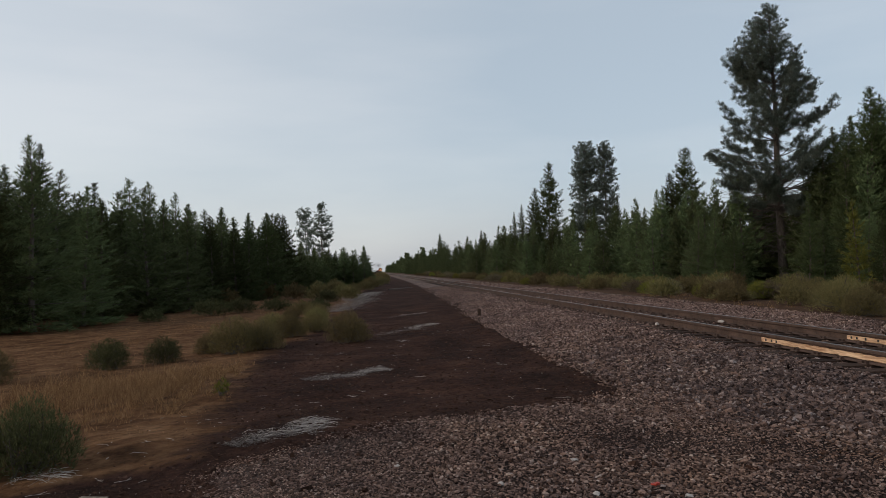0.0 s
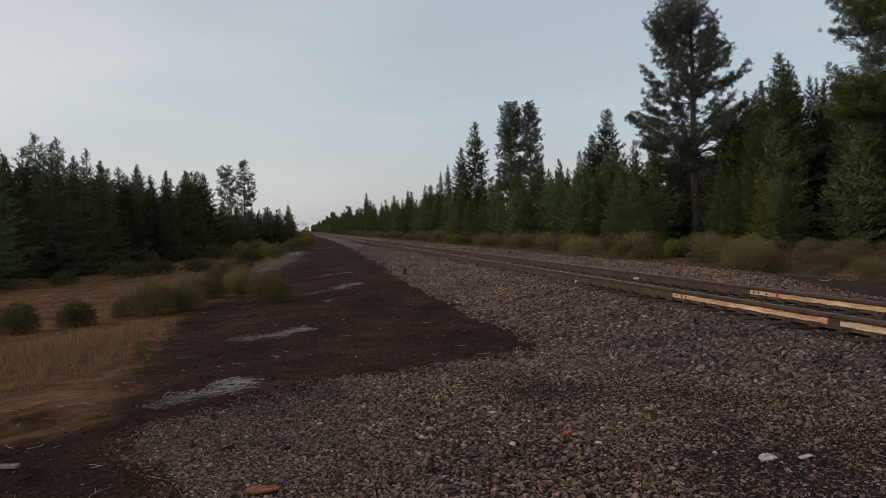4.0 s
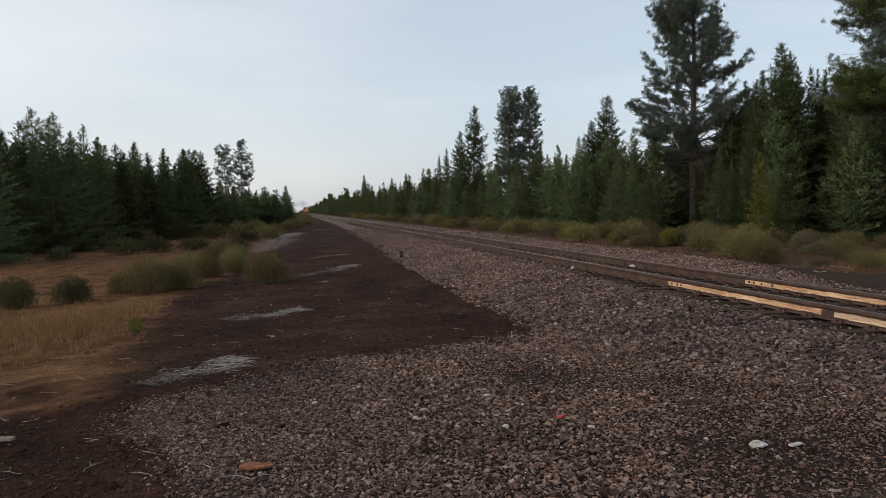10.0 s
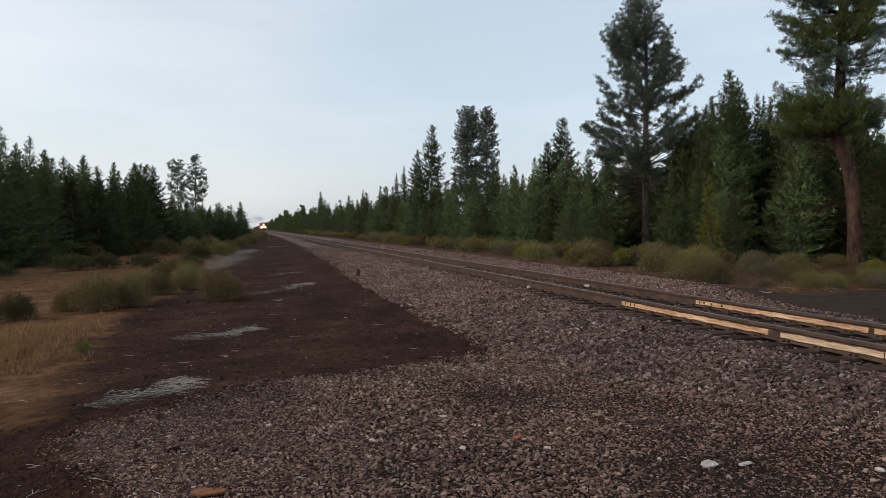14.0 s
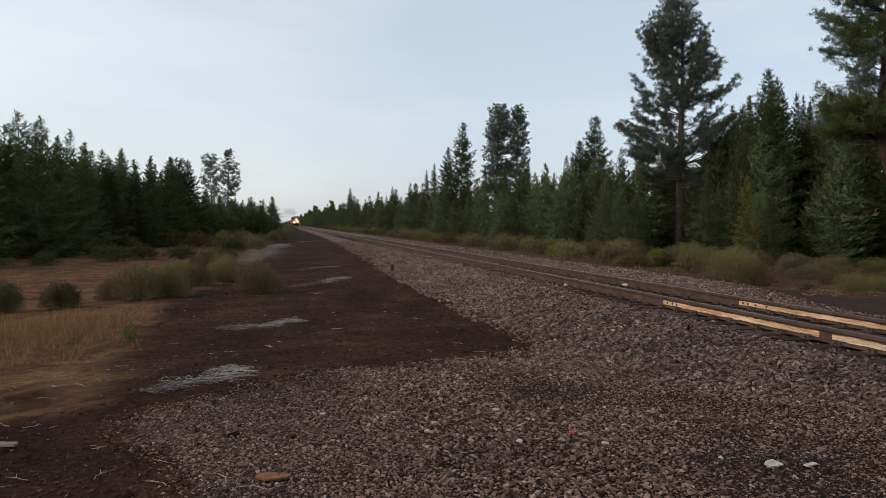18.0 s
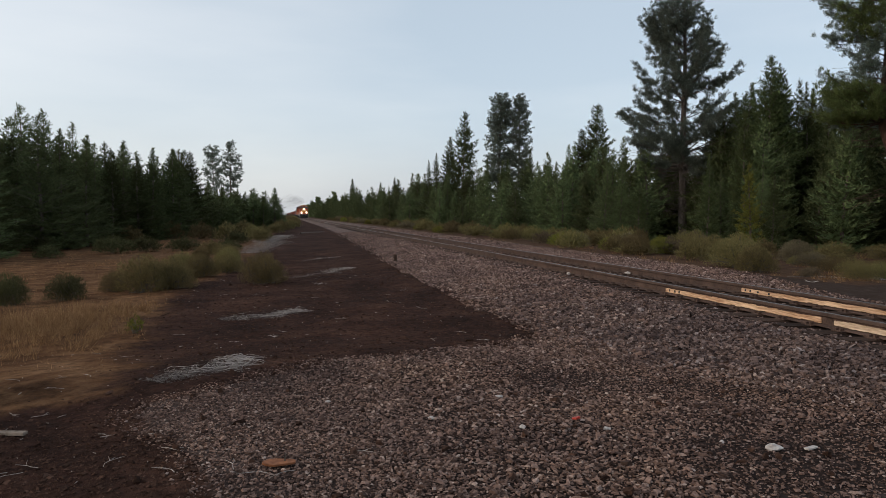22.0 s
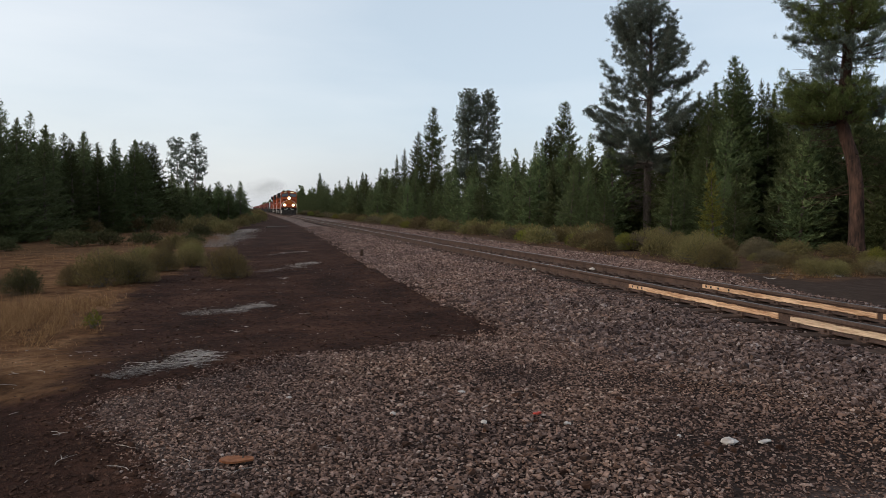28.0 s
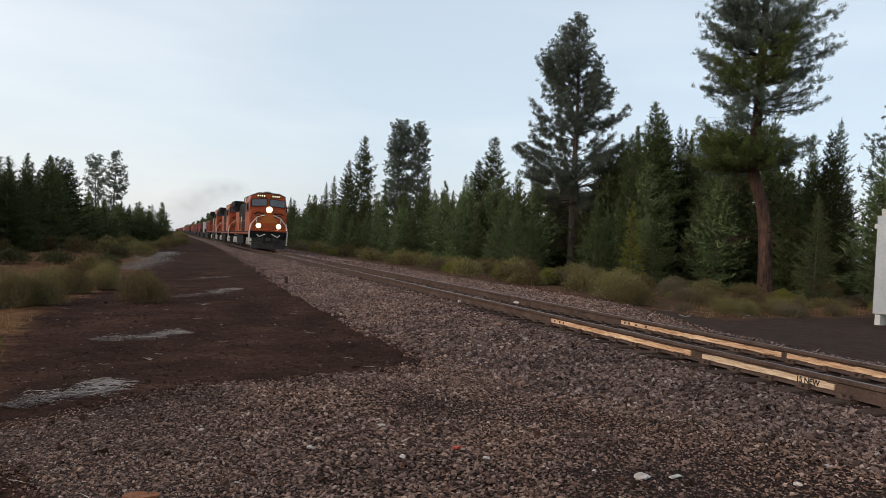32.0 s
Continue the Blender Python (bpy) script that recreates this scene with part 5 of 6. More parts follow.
# ---- stones ----
def stone_shapes(rng, n):
    """Angular crushed chips, wider than they are thick."""
    base = np.array([[x, y, z] for z in (-1, 1) for y in (-1, 1) for x in (-1, 1)], float)
    out = []
    for i in range(n):
        v = base * rng.uniform(0.55, 1.0, (8, 3)) + rng.normal(0, 0.2, (8, 3))
        v[4:, :2] *= rng.uniform(0.55, 0.95)
        v[:, 0] += v[:, 1] * rng.normal(0, 0.3)
        v *= [rng.uniform(0.95, 1.45), rng.uniform(0.6, 1.0), rng.uniform(0.26, 0.56)]
        out.append(v * 0.5)
    return np.array(out)


CUBE = np.array([[4, 5, 7, 6], [0, 1, 5, 4], [1, 3, 7, 5], [3, 2, 6, 7], [2, 0, 4, 6]])


def turned(rng, n, flat=0.26):
    """n random rotations, mostly lying flat."""
    yaw, a, b = rng.uniform(0, 6.28, n), rng.normal(0, flat, n), rng.normal(0, flat, n)
    cy, sy, ca, sa, cb, sb = np.cos(yaw), np.sin(yaw), np.cos(a), np.sin(a), np.cos(b), np.sin(b)
    o, l = np.zeros(n), np.ones(n)
    Rz = np.stack([cy, -sy, o, sy, cy, o, o, o, l], 1).reshape(-1, 3, 3)
    Rx = np.stack([l, o, o, o, ca, -sa, o, sa, ca], 1).reshape(-1, 3, 3)
    Ry = np.stack([cb, o, sb, o, l, o, -sb, o, cb], 1).reshape(-1, 3, 3)
    return Rz @ Rx @ Ry


def ballast_toe(y):
    """How far the coarse ballast has rolled out over the shelf."""
    return np.interp(y, [2, 3, 4.5, 5.8, 7, 9, 11, 40], [4.7, 4.6, 4.4, 3.95, 3.75, 3.5, 3.6, 4.4])


def build_stones():
    rng = np.random.default_rng(9)
    shapes = stone_shapes(rng, 40)
    P, S = [], []

    def fine_to_the_left(x):
        return np.interp(x, [-1.6, 0.2, 1.6], [0.62, 0.8, 1.0])

    def scatter(x0, x1, y0, y1, per, lo, hi, fade=None, coarse=False):
        n = int((x1 - x0) * (y1 - y0) * per)
        x, y = rng.uniform(x0, x1, n), rng.uniform(y0, y1, n)
        w = gravel_weight(x, y)
        lane = np.exp(-((y - np.interp(x, [1.0, 2.4, 3.3, 4.2, 5.0], [6.9, 6.35, 5.9, 5.2, 4.7])) / 0.55) ** 2) * ease(1.2, 2.2, x) * ease(5.2, 4.4, x)   # beaten lane of fines
        ok = (rng.random(n) < w ** 0.9) & (rng.random(n) > 0.2 * lane) & (rng.random(n) > 0.35 * ease(2.0, 2.9, x) * ease(5.2, 4.2, y + 0.25 * (x - 3)) * ease(5.0, 4.4, x))
        if coarse:
            ok &= (x + rng.normal(0, 0.22, n) > ballast_toe(y)) | (y > 9)
        if fade:
            ok &= rng.random(n) < np.clip(1 - (y - fade[0]) / (fade[1] - fade[0]), 0.12, 1)
        lo, hi = (lo, hi) if x0 > 2 else (lo * fine_to_the_left(x[ok]), hi * fine_to_the_left(x[ok]))
        P.append(np.stack([x, y], 1)[ok])
        S.append(rng.uniform(lo, hi, ok.sum()) * np.where(rng.random(ok.sum()) < 0.05, 1.5, 1) * (1 - 0.35 * lane[ok]) * (1 - 0.28 * (ease(1.8, 2.8, x) * ease(5.4, 4.2, y + 0.25 * (x - 3)) * ease(5.2, 4.4, x))[ok]))

    scatter(-1.8, 4.9, 2.9, 9.0, 2000, 0.013, 0.036)          # the trampled shelf
    scatter(-1.8, 0.8, 2.9, 8.8, 1300, 0.015, 0.032)          # finer towards the dirt
    scatter(-1.8, 4.6, 3.2, 8.8, 600, 0.009, 0.018)           # small chips between
    scatter(-1.8, 6.3, -3.5, 2.9, 260, 0.016, 0.042)          # thinner behind the standpoint
    scatter(3.0, 6.3, 1.6, 14, 1350, 0.029, 0.053, coarse=True)             # the ballast's shoulder
    scatter(3.0, 6.3, 14, 30, 640, 0.030, 0.050)
    scatter(3.0, 6.3, 30, 62, 330, 0.034, 0.054, (34, 66))
    scatter(6.3, 9.4, 3.0, 26, 480, 0.030, 0.052, (12, 28))   # in the track
    scatter(6.3, 9.4, 26, 60, 130, 0.040, 0.060, (40, 64))
    scatter(9.4, 13.4, 5.0, 40, 300, 0.034, 0.060, (22, 50))  # the far shoulder
    scatter(9.4, 13.4, 40, 95, 90, 0.05, 0.085, (55, 100))
    P, S = np.concatenate(P), np.concatenate(S)
    in_track = (P[:, 0] > 6.1) & (P[:, 0] < 8.8)
    z = height(P[:, 0], P[:, 1]) - np.where(in_track, 0.012, 0.0) + S * np.where((P[:, 0] < 3.6) & (P[:, 1] < 9), rng.uniform(-0.05, 0.48, len(S)), np.where(in_track, rng.uniform(0.0, 0.3, len(S)) + 0.6 * ease(13, 19, P[:, 1]), rng.uniform(-0.05, 0.68, len(S))))
    # keep rails clear
    clear = (np.abs(np.abs(P[:, 0] - TRACK_X) - 0.7525) > 0.12)
    beat = np.abs((P[:, 1] + 3.0 + 0.265) % 0.53 - 0.265)
    clear &= ~((beat < 0.145) & (np.abs(P[:, 0] - TRACK_X) < 1.38) & (rng.random(len(P)) < 0.92))
    P, S, z = P[clear], S[clear], z[clear]
    near = np.flatnonzero((P[:, 0] > 0.9) & (P[:, 0] < 2.6) & (P[:, 1] < 4.35))[:300]
    far = np.setdiff1d(np.arange(len(P)), near)
    n = len(far)
    R = turned(rng, n, np.where(P[far][:, 0] > ballast_toe(P[far][:, 1]), 0.42, 0.28))     # tumbled on the shoulder, trodden flat on the shelf
    thick = np.where(S[far] > 0.036, 1.2, 1.0)[:, None, None] * np.array([0, 0, 1.0]) + [1, 1, 0]
    V = (shapes[rng.integers(0, 40, n)] * thick) @ R.transpose(0, 2, 1) * S[far][:, None, None]
    V += np.column_stack([P[far], z[far]])[:, None, :]
    F = (CUBE[None] + (np.arange(n) * 8)[:, None, None]).reshape(-1, 4)
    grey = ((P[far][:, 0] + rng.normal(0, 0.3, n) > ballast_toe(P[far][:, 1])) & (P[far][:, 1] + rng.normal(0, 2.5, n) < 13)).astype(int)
    # stones farther off take the copy with sunlight in its colour
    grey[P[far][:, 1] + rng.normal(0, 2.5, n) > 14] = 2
    ob = new("ballast_stones", mesh_np("ballast_stones", V.reshape(-1, 3), F, [M_STONE, M_BALLAST, M_STONE_FAR_LIT], np.repeat(grey, 5)))
    tagged(ob, "grey-brown crushed basalt ballast stones", "gravel", kind="stuff")
    meshes = [mesh_np("stone", s, CUBE, M_STONE_ONE) for s in shapes[:12]]
    q = random.Random(4)
    for i in near:
        s = float(S[i])
        part("stone", meshes[q.randrange(12)], None, GROUND, at=Matrix.Translation((float(P[i, 0]), float(P[i, 1]), float(z[i]))) @ pose(0, 0, 0, q.gauss(0, 25), q.gauss(0, 25), q.uniform(0, 360)) @ Matrix.Scale(s, 4))
    # clods and chips on the dirt
    n = 16000
    x, y = rng.uniform(-3.0, 4.4, n), 4.2 + 30 * rng.uniform(0, 1, n) ** 1.6
    ok = (gravel_weight(x, y) < 0.5) & (earth_weight(x, y) < 0.4)
    x, y = x[ok], y[ok]
    n = len(x)
    s = (0.010 + 0.034 * rng.random(n) ** 2) * np.where(rng.random(n) < 0.025, 2.1, 1) * np.where(gravel_weight(x, y) > 0.05, 1.25, 1)
    V = shapes[rng.integers(0, 40, n)] @ turned(rng, n).transpose(0, 2, 1) * s[:, None, None] + np.stack([x, y, height(x, y) + s * 0.15], 1)[:, None, :]
    F = (CUBE[None] + (np.arange(n) * 8)[:, None, None]).reshape(-1, 4)
    F = np.concatenate([F[:, [0, 1, 2]], F[:, [0, 2, 3]]])
    # dark clods thrown onto the gravel
    k = 300
    gx, gy = rng.uniform(-1.2, 4.6, k), rng.uniform(3.4, 8.6, k)
    gs = 0.016 + 0.05 * rng.random(k) ** 3
    W = shapes[rng.integers(0, 40, k)] * [1, 1, 1.4] @ turned(rng, k).transpose(0, 2, 1) * gs[:, None, None] + np.stack([gx, gy, height(gx, gy) + 0.012 + gs * 0.2], 1)[:, None, :]
    CF = (CUBE[None] + (np.arange(k) * 8)[:, None, None]).reshape(-1, 4) + n * 8
    F, V, n = np.concatenate([F, CF[:, [0, 1, 2]], CF[:, [0, 2, 3]]]), np.concatenate([V, W]), n + k
    # crumbs: small three-sided grains
    m = 34000
    x, y = rng.uniform(-4.2, 4.4, m), 3.6 + 20 * rng.uniform(0, 1, m) ** 1.9
    ok = (gravel_weight(x, y) < 0.6) & ((earth_weight(x, y) < 0.40 + rng.normal(0, 0.22, m)) | (rng.random(m) < 0.07))
    x, y = x[ok], y[ok]
    x, y = np.concatenate([x, rng.uniform(-3.0, -0.4, 9000)]), np.concatenate([y, rng.uniform(3.6, 6.0, 9000)])
    x, y = x[gravel_weight(x, y) < 0.6], y[gravel_weight(x, y) < 0.6]
    m = len(x)
    s = 0.003 + 0.013 * rng.random(m) ** 2.2 * (0.6 + y * 0.06)
    tri = np.array([[1, 0, 0], [-0.5, 0.87, 0], [-0.5, -0.87, 0], [0, 0, 0.5]])
    T = (tri + rng.normal(0, 0.28, (m, 4, 3))) @ turned(rng, m, 0.2).transpose(0, 2, 1) * s[:, None, None] + np.stack([x, y, height(x, y) + 0.002], 1)[:, None, :]
    G = (np.array([[0, 1, 3], [1, 2, 3], [2, 0, 3]])[None] + (np.arange(m) * 4)[:, None, None]).reshape(-1, 3)
    F, V = np.concatenate([F, G + n * 8]), np.concatenate([V.reshape(-1, 3), T.reshape(-1, 3)])
    # pale splinters and flecks strewn over the dirt
    m = 420
    x, y = rng.uniform(-3.4, 3.4, m), 4.4 + 17 * rng.random(m) ** 1.5
    ok = gravel_weight(x, y) < 0.4
    x, y = x[ok], y[ok]
    az, ln = rng.uniform(0, 6.28, len(x)), 0.008 + 0.05 * rng.random(len(x)) ** 3
    A = np.column_stack([x, y, height(x, y) + 0.006])
    TV, TF = tubes(A, A + np.stack([np.cos(az), np.sin(az), rng.uniform(-0.05, 0.15, len(x))], 1) * ln[:, None], 0.0032, 0.0024, 4)
    ob = new("wood_flecks", mesh_np("wood_flecks", TV, TF, M_STRAW))
    tagged(ob, "pale splinters and straw flecks on dark dirt", "litter", kind="stuff")
    ob = new("dirt_clods", mesh_np("dirt_clods", V.reshape(-1, 3), F, M_CLOD))
    tagged(ob, "dark brown clods and chips on the dirt", "dirt", kind="stuff")


# ---- litter ----
def lump_mesh(name, seed, size, mat, rough=0.25):
    bm = bmesh.new()
    bmesh.ops.create_icosphere(bm, subdivisions=2, radius=1.0)
    rng = random.Random(seed)
    off = Vector((rng.uniform(0, 9), rng.uniform(0, 9), rng.uniform(0, 9)))
    for v in bm.verts:
        v.co *= 1 + rough * noise.noise(v.co * 1.3 + off) + 0.22 * noise.noise(v.co * 3 + off)
        v.co = Vector((v.co.x * size[0], v.co.y * size[1], max(v.co.z, -0.5) * size[2]))
    me = bpy.data.meshes.new(name)
    bm.to_mesh(me)
    bm.free()
    me.materials.append(mat)
    return me


def place(name, me, x, y, dz, rz, label, category, group=""):
    ob = new(name, me)
    ob.matrix_basis = pose(x, y, float(height(x, y)) + dz, 0, 0, rz)
    return tagged(ob, label, category, group)


def build_litter():
    for i, (x, y, s) in enumerate(((3.0, 4.13, 0.042), (2.86, 4.02, 0.018), (1.45, 4.87, 0.024), (0.85, 5.26, 0.022), (1.54, 5.74, 0.028), (2.75, 4.35, 0.018), (4.02, 3.72, 0.026), (4.0, 3.3, 0.032), (4.5, 3.9, 0.024),
                                   (6.5, 16.1, 0.05), (8.08, 16.15, 0.065), (2.05, 4.72, 0.022), (0.1, 5.9, 0.02))):
        place("pale_stone", lump_mesh("pale_stone", i, (s * 1.3, s * 0.9, s * 0.7), M_PALE, 0.4), x, y, s * 0.4 if x < 6 else s * 0.5 + 0.04, i * 47, "single whitish stone lying on the gravel", "stone", "pale stones")
    bm = bmesh.new()
    box(bm, -0.055, 0.055, -0.018, 0.018, 0, 0.012, 0.003)
    me = bpy.data.meshes.new("scrap")
    bm.to_mesh(me)
    bm.free()
    me.materials.append(M_PALE)
    place("wood_chip", me, 3.24, 4.07, 0.012, 20, "short pale splinter of wood on the gravel", "wood chip")
    red = surface("faded_red_plastic", (0.30, 0.03, 0.02), (0.52, 0.08, 0.05), 0.5)
    rust = surface("rusted_sheet_steel", (0.13, 0.045, 0.018), (0.30, 0.115, 0.05), 0.85, grain=35, stain=9)
    bm = bmesh.new()
    for i in range(5):
        a = i * 1.3
        box(bm, -0.02 + 0.012 * math.cos(a), 0.012 + 0.012 * math.cos(a), -0.012 + 0.018 * math.sin(a), 0.010 + 0.018 * math.sin(a), 0.002 * i, 0.010 + 0.004 * i, 0.003)
    me = bpy.data.meshes.new("red_scrap")
    bm.to_mesh(me)
    bm.free()
    me.materials.append(red)
    place("red_scrap", me, 1.92, 4.98, 0.014, 30, "small crumpled red scrap lying in the gravel", "litter")
    # rusted leaf-shaped plate with a stub standing in it
    t = thing("rusted_plate", "rust-orange oval steel plate lying on the gravel", "scrap metal", at=pose(-0.29, 4.32, float(height(-0.29, 4.32)) + 0.028, 4, 2, 5))
    bm = bmesh.new()
    out = [(0.10 * math.cos(a), 0.045 * math.sin(a) * (1 + 0.15 * math.cos(3 * a))) for a in [i * math.pi / 12 for i in range(24)]]
    prism(bm, out, "z", -0.006, 0.006)
    part("plate", bm, rust, t)
    bm = bmesh.new()
    rod(bm, (0.035, 0.004, 0.004), (0.037, 0.006, 0.052), 0.0045, 0.003)
    part("stub", bm, M_TWIG, t, "thin dark stub")
    # stump by the ballast
    bm = bmesh.new()
    rod(bm, (0, 0, -0.05), (0.02, 0.01, 0.26), 0.062, 0.05, 9)
    for v in bm.verts:
        v.co += Vector((noise.noise(v.co * 9), noise.noise(v.co * 9 + Vector((5, 5, 5))), noise.noise(v.co * 7) * 0.6)) * 0.03
    me = bpy.data.meshes.new("stump")
    bm.to_mesh(me)
    bm.free()
    me.materials.append(M_TIE)
    place("stump", me, 3.45, 23.8, 0.0, 0, "short dark wooden stump at the foot of the ballast", "stump")
    # lying pole far along the dirt strip
    bm = bmesh.new()
    rod(bm, (0, 0, 0.06), (2.4, 5.2, 0.06), 0.06, 0.045, 8)
    me = bpy.data.meshes.new("pole")
    bm.to_mesh(me)
    bm.free()
    me.materials.append(M_TWIG)
    place("lying_pole", me, 1.3, 64.5, 0.0, 0, "bleached wooden pole lying across the dirt", "pole")
    # board at the edge of the dirt
    bm = bmesh.new()
    box(bm, -0.11, 0.11, -0.03, 0.03, 0, 0.025, 0.004)
    me = bpy.data.meshes.new("board")
    bm.to_mesh(me)
    bm.free()
    me.materials.append(surface("weathered_board", (0.11, 0.080, 0.060), (0.30, 0.235, 0.185), 0.9, grain=30, stain=9.0, bump=0.4, spec=0.1))
    place("board", me, -2.24, 5.76, 0.005, -12, "short weathered tan board lying on dark dirt", "board")
    # bleached sticks
    rng = random.Random(17)
    shapes = []
    for k in range(6):
        bm = bmesh.new()
        p, a = Vector((0, 0, 0)), rng.uniform(-.3, .3)
        for s in range(4):
            q = p + Vector((math.cos(a), math.sin(a), rng.uniform(-.05, .08))) * 0.048
            rod(bm, p, q, 0.0024 - s * 0.0004, 0.0021 - s * 0.0004, 5)
            if s == 1:
                rod(bm, q, q + Vector((math.cos(a + .7), math.sin(a + .7), 0.1)) * 0.07, 0.002, 0.0014, 4)
            p, a = q, a + rng.uniform(-.5, .5)
        me = bpy.data.meshes.new("stick")
        bm.to_mesh(me)
        bm.free()
        me.materials.append(M_STRAW)
        shapes.append(me)
    spots = [(-1.95, 4.84), (-1.85, 4.80), (-1.78, 4.86), (-1.2, 5.3), (-1.05, 4.9), (-1.35, 4.65), (-0.9, 4.4), (-0.55, 4.3), (-0.35, 4.2), (-0.2, 4.22), (0.15, 4.5), (-1.6, 5.6)]
    spots += [(rng.uniform(-2.2, 2.6), rng.uniform(8.5, 20)) for i in range(22)] + [(rng.uniform(-3.5, -1.6), rng.uniform(5.2, 10)) for i in range(12)]
    for x, y in spots:
        place("stick", shapes[rng.randrange(6)], x, y, 0.012, rng.uniform(0, 360), "thin bleached dry stick on the ground", "stick", "dry sticks")
    # bleached dead branches below the far brush
    for k, (x, y, size) in enumerate(((33.7, 29.2, 0.7), (13.1, 15.8, 0.2), (14.6, 16.9, 0.22), (0.6, 17.6, 0.18), (-0.4, 10.4, 0.10))):
        bm = bmesh.new()
        for i in range(7):
            a, e = rng.uniform(0, 6.28), rng.uniform(0.05, 1.1 if k == 0 else 0.3)
            p = Vector((rng.uniform(-.1, .1), rng.uniform(-.1, .1), 0.02)) * size
            q = p + Vector((math.cos(a) * math.cos(e), math.sin(a) * math.cos(e), math.sin(e))) * size * 0.55
            rod(bm, p, q, 0.030 * size, 0.020 * size, 5)
            rod(bm, q, q + Vector((math.cos(a + .5), math.sin(a + .5), rng.uniform(-.1, .5))) * size * 0.35, 0.020 * size, 0.010 * size, 5)
        me = bpy.data.meshes.new("dead_branch")
        bm.to_mesh(me)
        bm.free()
        me.materials.append(M_STRAW)
        place("dead_branch", me, x, y, 0.0, 0, "bleached forked dead branch lying on the ground", "branch", "dead branches")
    # small green weed
    t = thing("weed", "small bright green weed at the edge of the dirt", "plant", at=pose(-2.41, 11.3, float(height(-2.41, 11.3))))
    a, b = bush_meshes(301, 0.30, 0.26, foliage("green_weed", (0.07, 0.075, 0.014), (0.20, 0.20, 0.04), 0.1), 60, 4, 0.06, 0.012, 9, 3)
    part("stem_frame", a, None, t)
    part("foliage", b, None, t)


build_litter()


def build_cabinet():
    """The signal cabinet by the crossing."""
    grey = surface("grey_painted_aluminium", (0.40, 0.41, 0.43), (0.52, 0.53, 0.55), 0.5, 0.2, grain=12, stain=1.2, bump=0.03)
    conc = surface("pale_concrete", (0.45, 0.44, 0.42), (0.62, 0.61, 0.58), 0.9)
    t = thing("signal_cabinet", "tall light grey metal signal cabinet on short concrete feet", "cabinet", at=pose(20.05, 15.6, float(height(20.05, 15.6))))
    bm = bmesh.new()
    box(bm, 0.0, 2.4, -1.9, 0.05, 0.34, 3.30, 0.015)
    part("body", bm, grey, t)
    bm = bmesh.new()
    prism(bm, [(-0.012, 3.30), (2.42, 3.30), (2.42, 3.34), (1.2, 3.46), (-0.012, 3.34)], "y", -1.93, 0.07)
    part("roof", bm, grey, t)
    bm = bmesh.new()
    box(bm, 0.35, 1.30, -1.93, -1.89, 0.45, 2.85, 0.01)
    door = part("door", bm, grey, t)
    bm = bmesh.new()
    box(bm, 1.18, 1.22, -1.98, -1.93, 1.4, 1.7, 0.008)
    part("handle", bm, M_RAIL, door)
    for x, y in ((0.12, -0.1), (0.5, -0.1), (2.05, -0.1), (0.12, -1.65), (2.05, -1.65)):
        bm = bmesh.new()
        box(bm, x - 0.09, x + 0.09, y - 0.09, y + 0.09, -0.25, 0.32, 0.012)
        part("foot", bm, conc, t, "pale concrete foot")
    bm = bmesh.new()
    rod(bm, (0.22, 0.12, 0.3), (0.22, 0.12, 0.80), 0.02, None, 8)
    box(bm, 0.17, 0.27, 0.06, 0.16, 0.80, 0.90, 0.01)
    part("conduit", bm, conc, t, "white conduit with a cap")
    bm = bmesh.new()
    rod(bm, (0.15, -0.05, 3.34), (0.15, -0.05, 3.55), 0.06, 0.09, 10)
    box(bm, 0.02, 0.2, 0.05, 0.16, 2.95, 3.1, 0.02)
    part("lamp_bracket", bm, conc, t, "white bracket on the corner")


build_cabinet()


# ---- the train ----
TRAIN_Y0, TRAIN_V = 60.6, 20.8        # the pilot's place at 32 s, and metres a second
ORANGE = surface("orange_locomotive_paint", (0.20, 0.036, 0.010), (0.52, 0.100, 0.018), 0.5, grain=7, stain=0.9, bump=0.02)
BLACK = surface("sooty_black_paint", (0.008, 0.008, 0.008), (0.026, 0.023, 0.021), 0.75, grain=8, stain=0.9, bump=0.05, spec=0.12)
SILVER = surface("dusty_silver_truck", (0.34, 0.33, 0.31), (0.62, 0.60, 0.57), 0.6, 0.1, grain=8, stain=2)
CREAM = surface("pale_handrail_paint", (0.50, 0.46, 0.40), (0.70, 0.66, 0.58), 0.5)
STEEL = surface("dark_wheel_steel", (0.03, 0.025, 0.022), (0.09, 0.08, 0.07), 0.5, 0.6)
LENS_OFF = surface("dark_lamp_lens", (0.05, 0.05, 0.05), (0.12, 0.12, 0.12), 0.15, bump=0.0, spec=0.6)
GLASS = surface("dark_cab_glass", (0.060, 0.075, 0.095), (0.10, 0.12, 0.145), 0.10, 0.0, bump=0.0, spec=0.7)
SIDE_GLASS = surface("dusty_side_glass", (0.010, 0.010, 0.011), (0.030, 0.028, 0.027), 0.55, 0.0, bump=0.0, spec=0.2)
HEADLIGHT = glowing("lit_headlight_bulb", (1.0, 0.80, 0.45), 260.0)
# reflector discs made oversized and amber to imitate glare round the lamps
REFLECTOR_GLARE = glowing("headlight_reflector_glare", (1.0, 0.50, 0.13), 1.5)
NUMBER = glowing("lit_number_board", (1.0, 0.70, 0.26), 0.95)


def wheelset(bm, y, r=0.50):
    for s in (-1, 1):
        rod(bm, (s * 0.69, y, r), (s * 0.82, y, r), r, None, 18)
    rod(bm, (-0.69, y, r), (0.69, y, r), 0.09, None, 8)


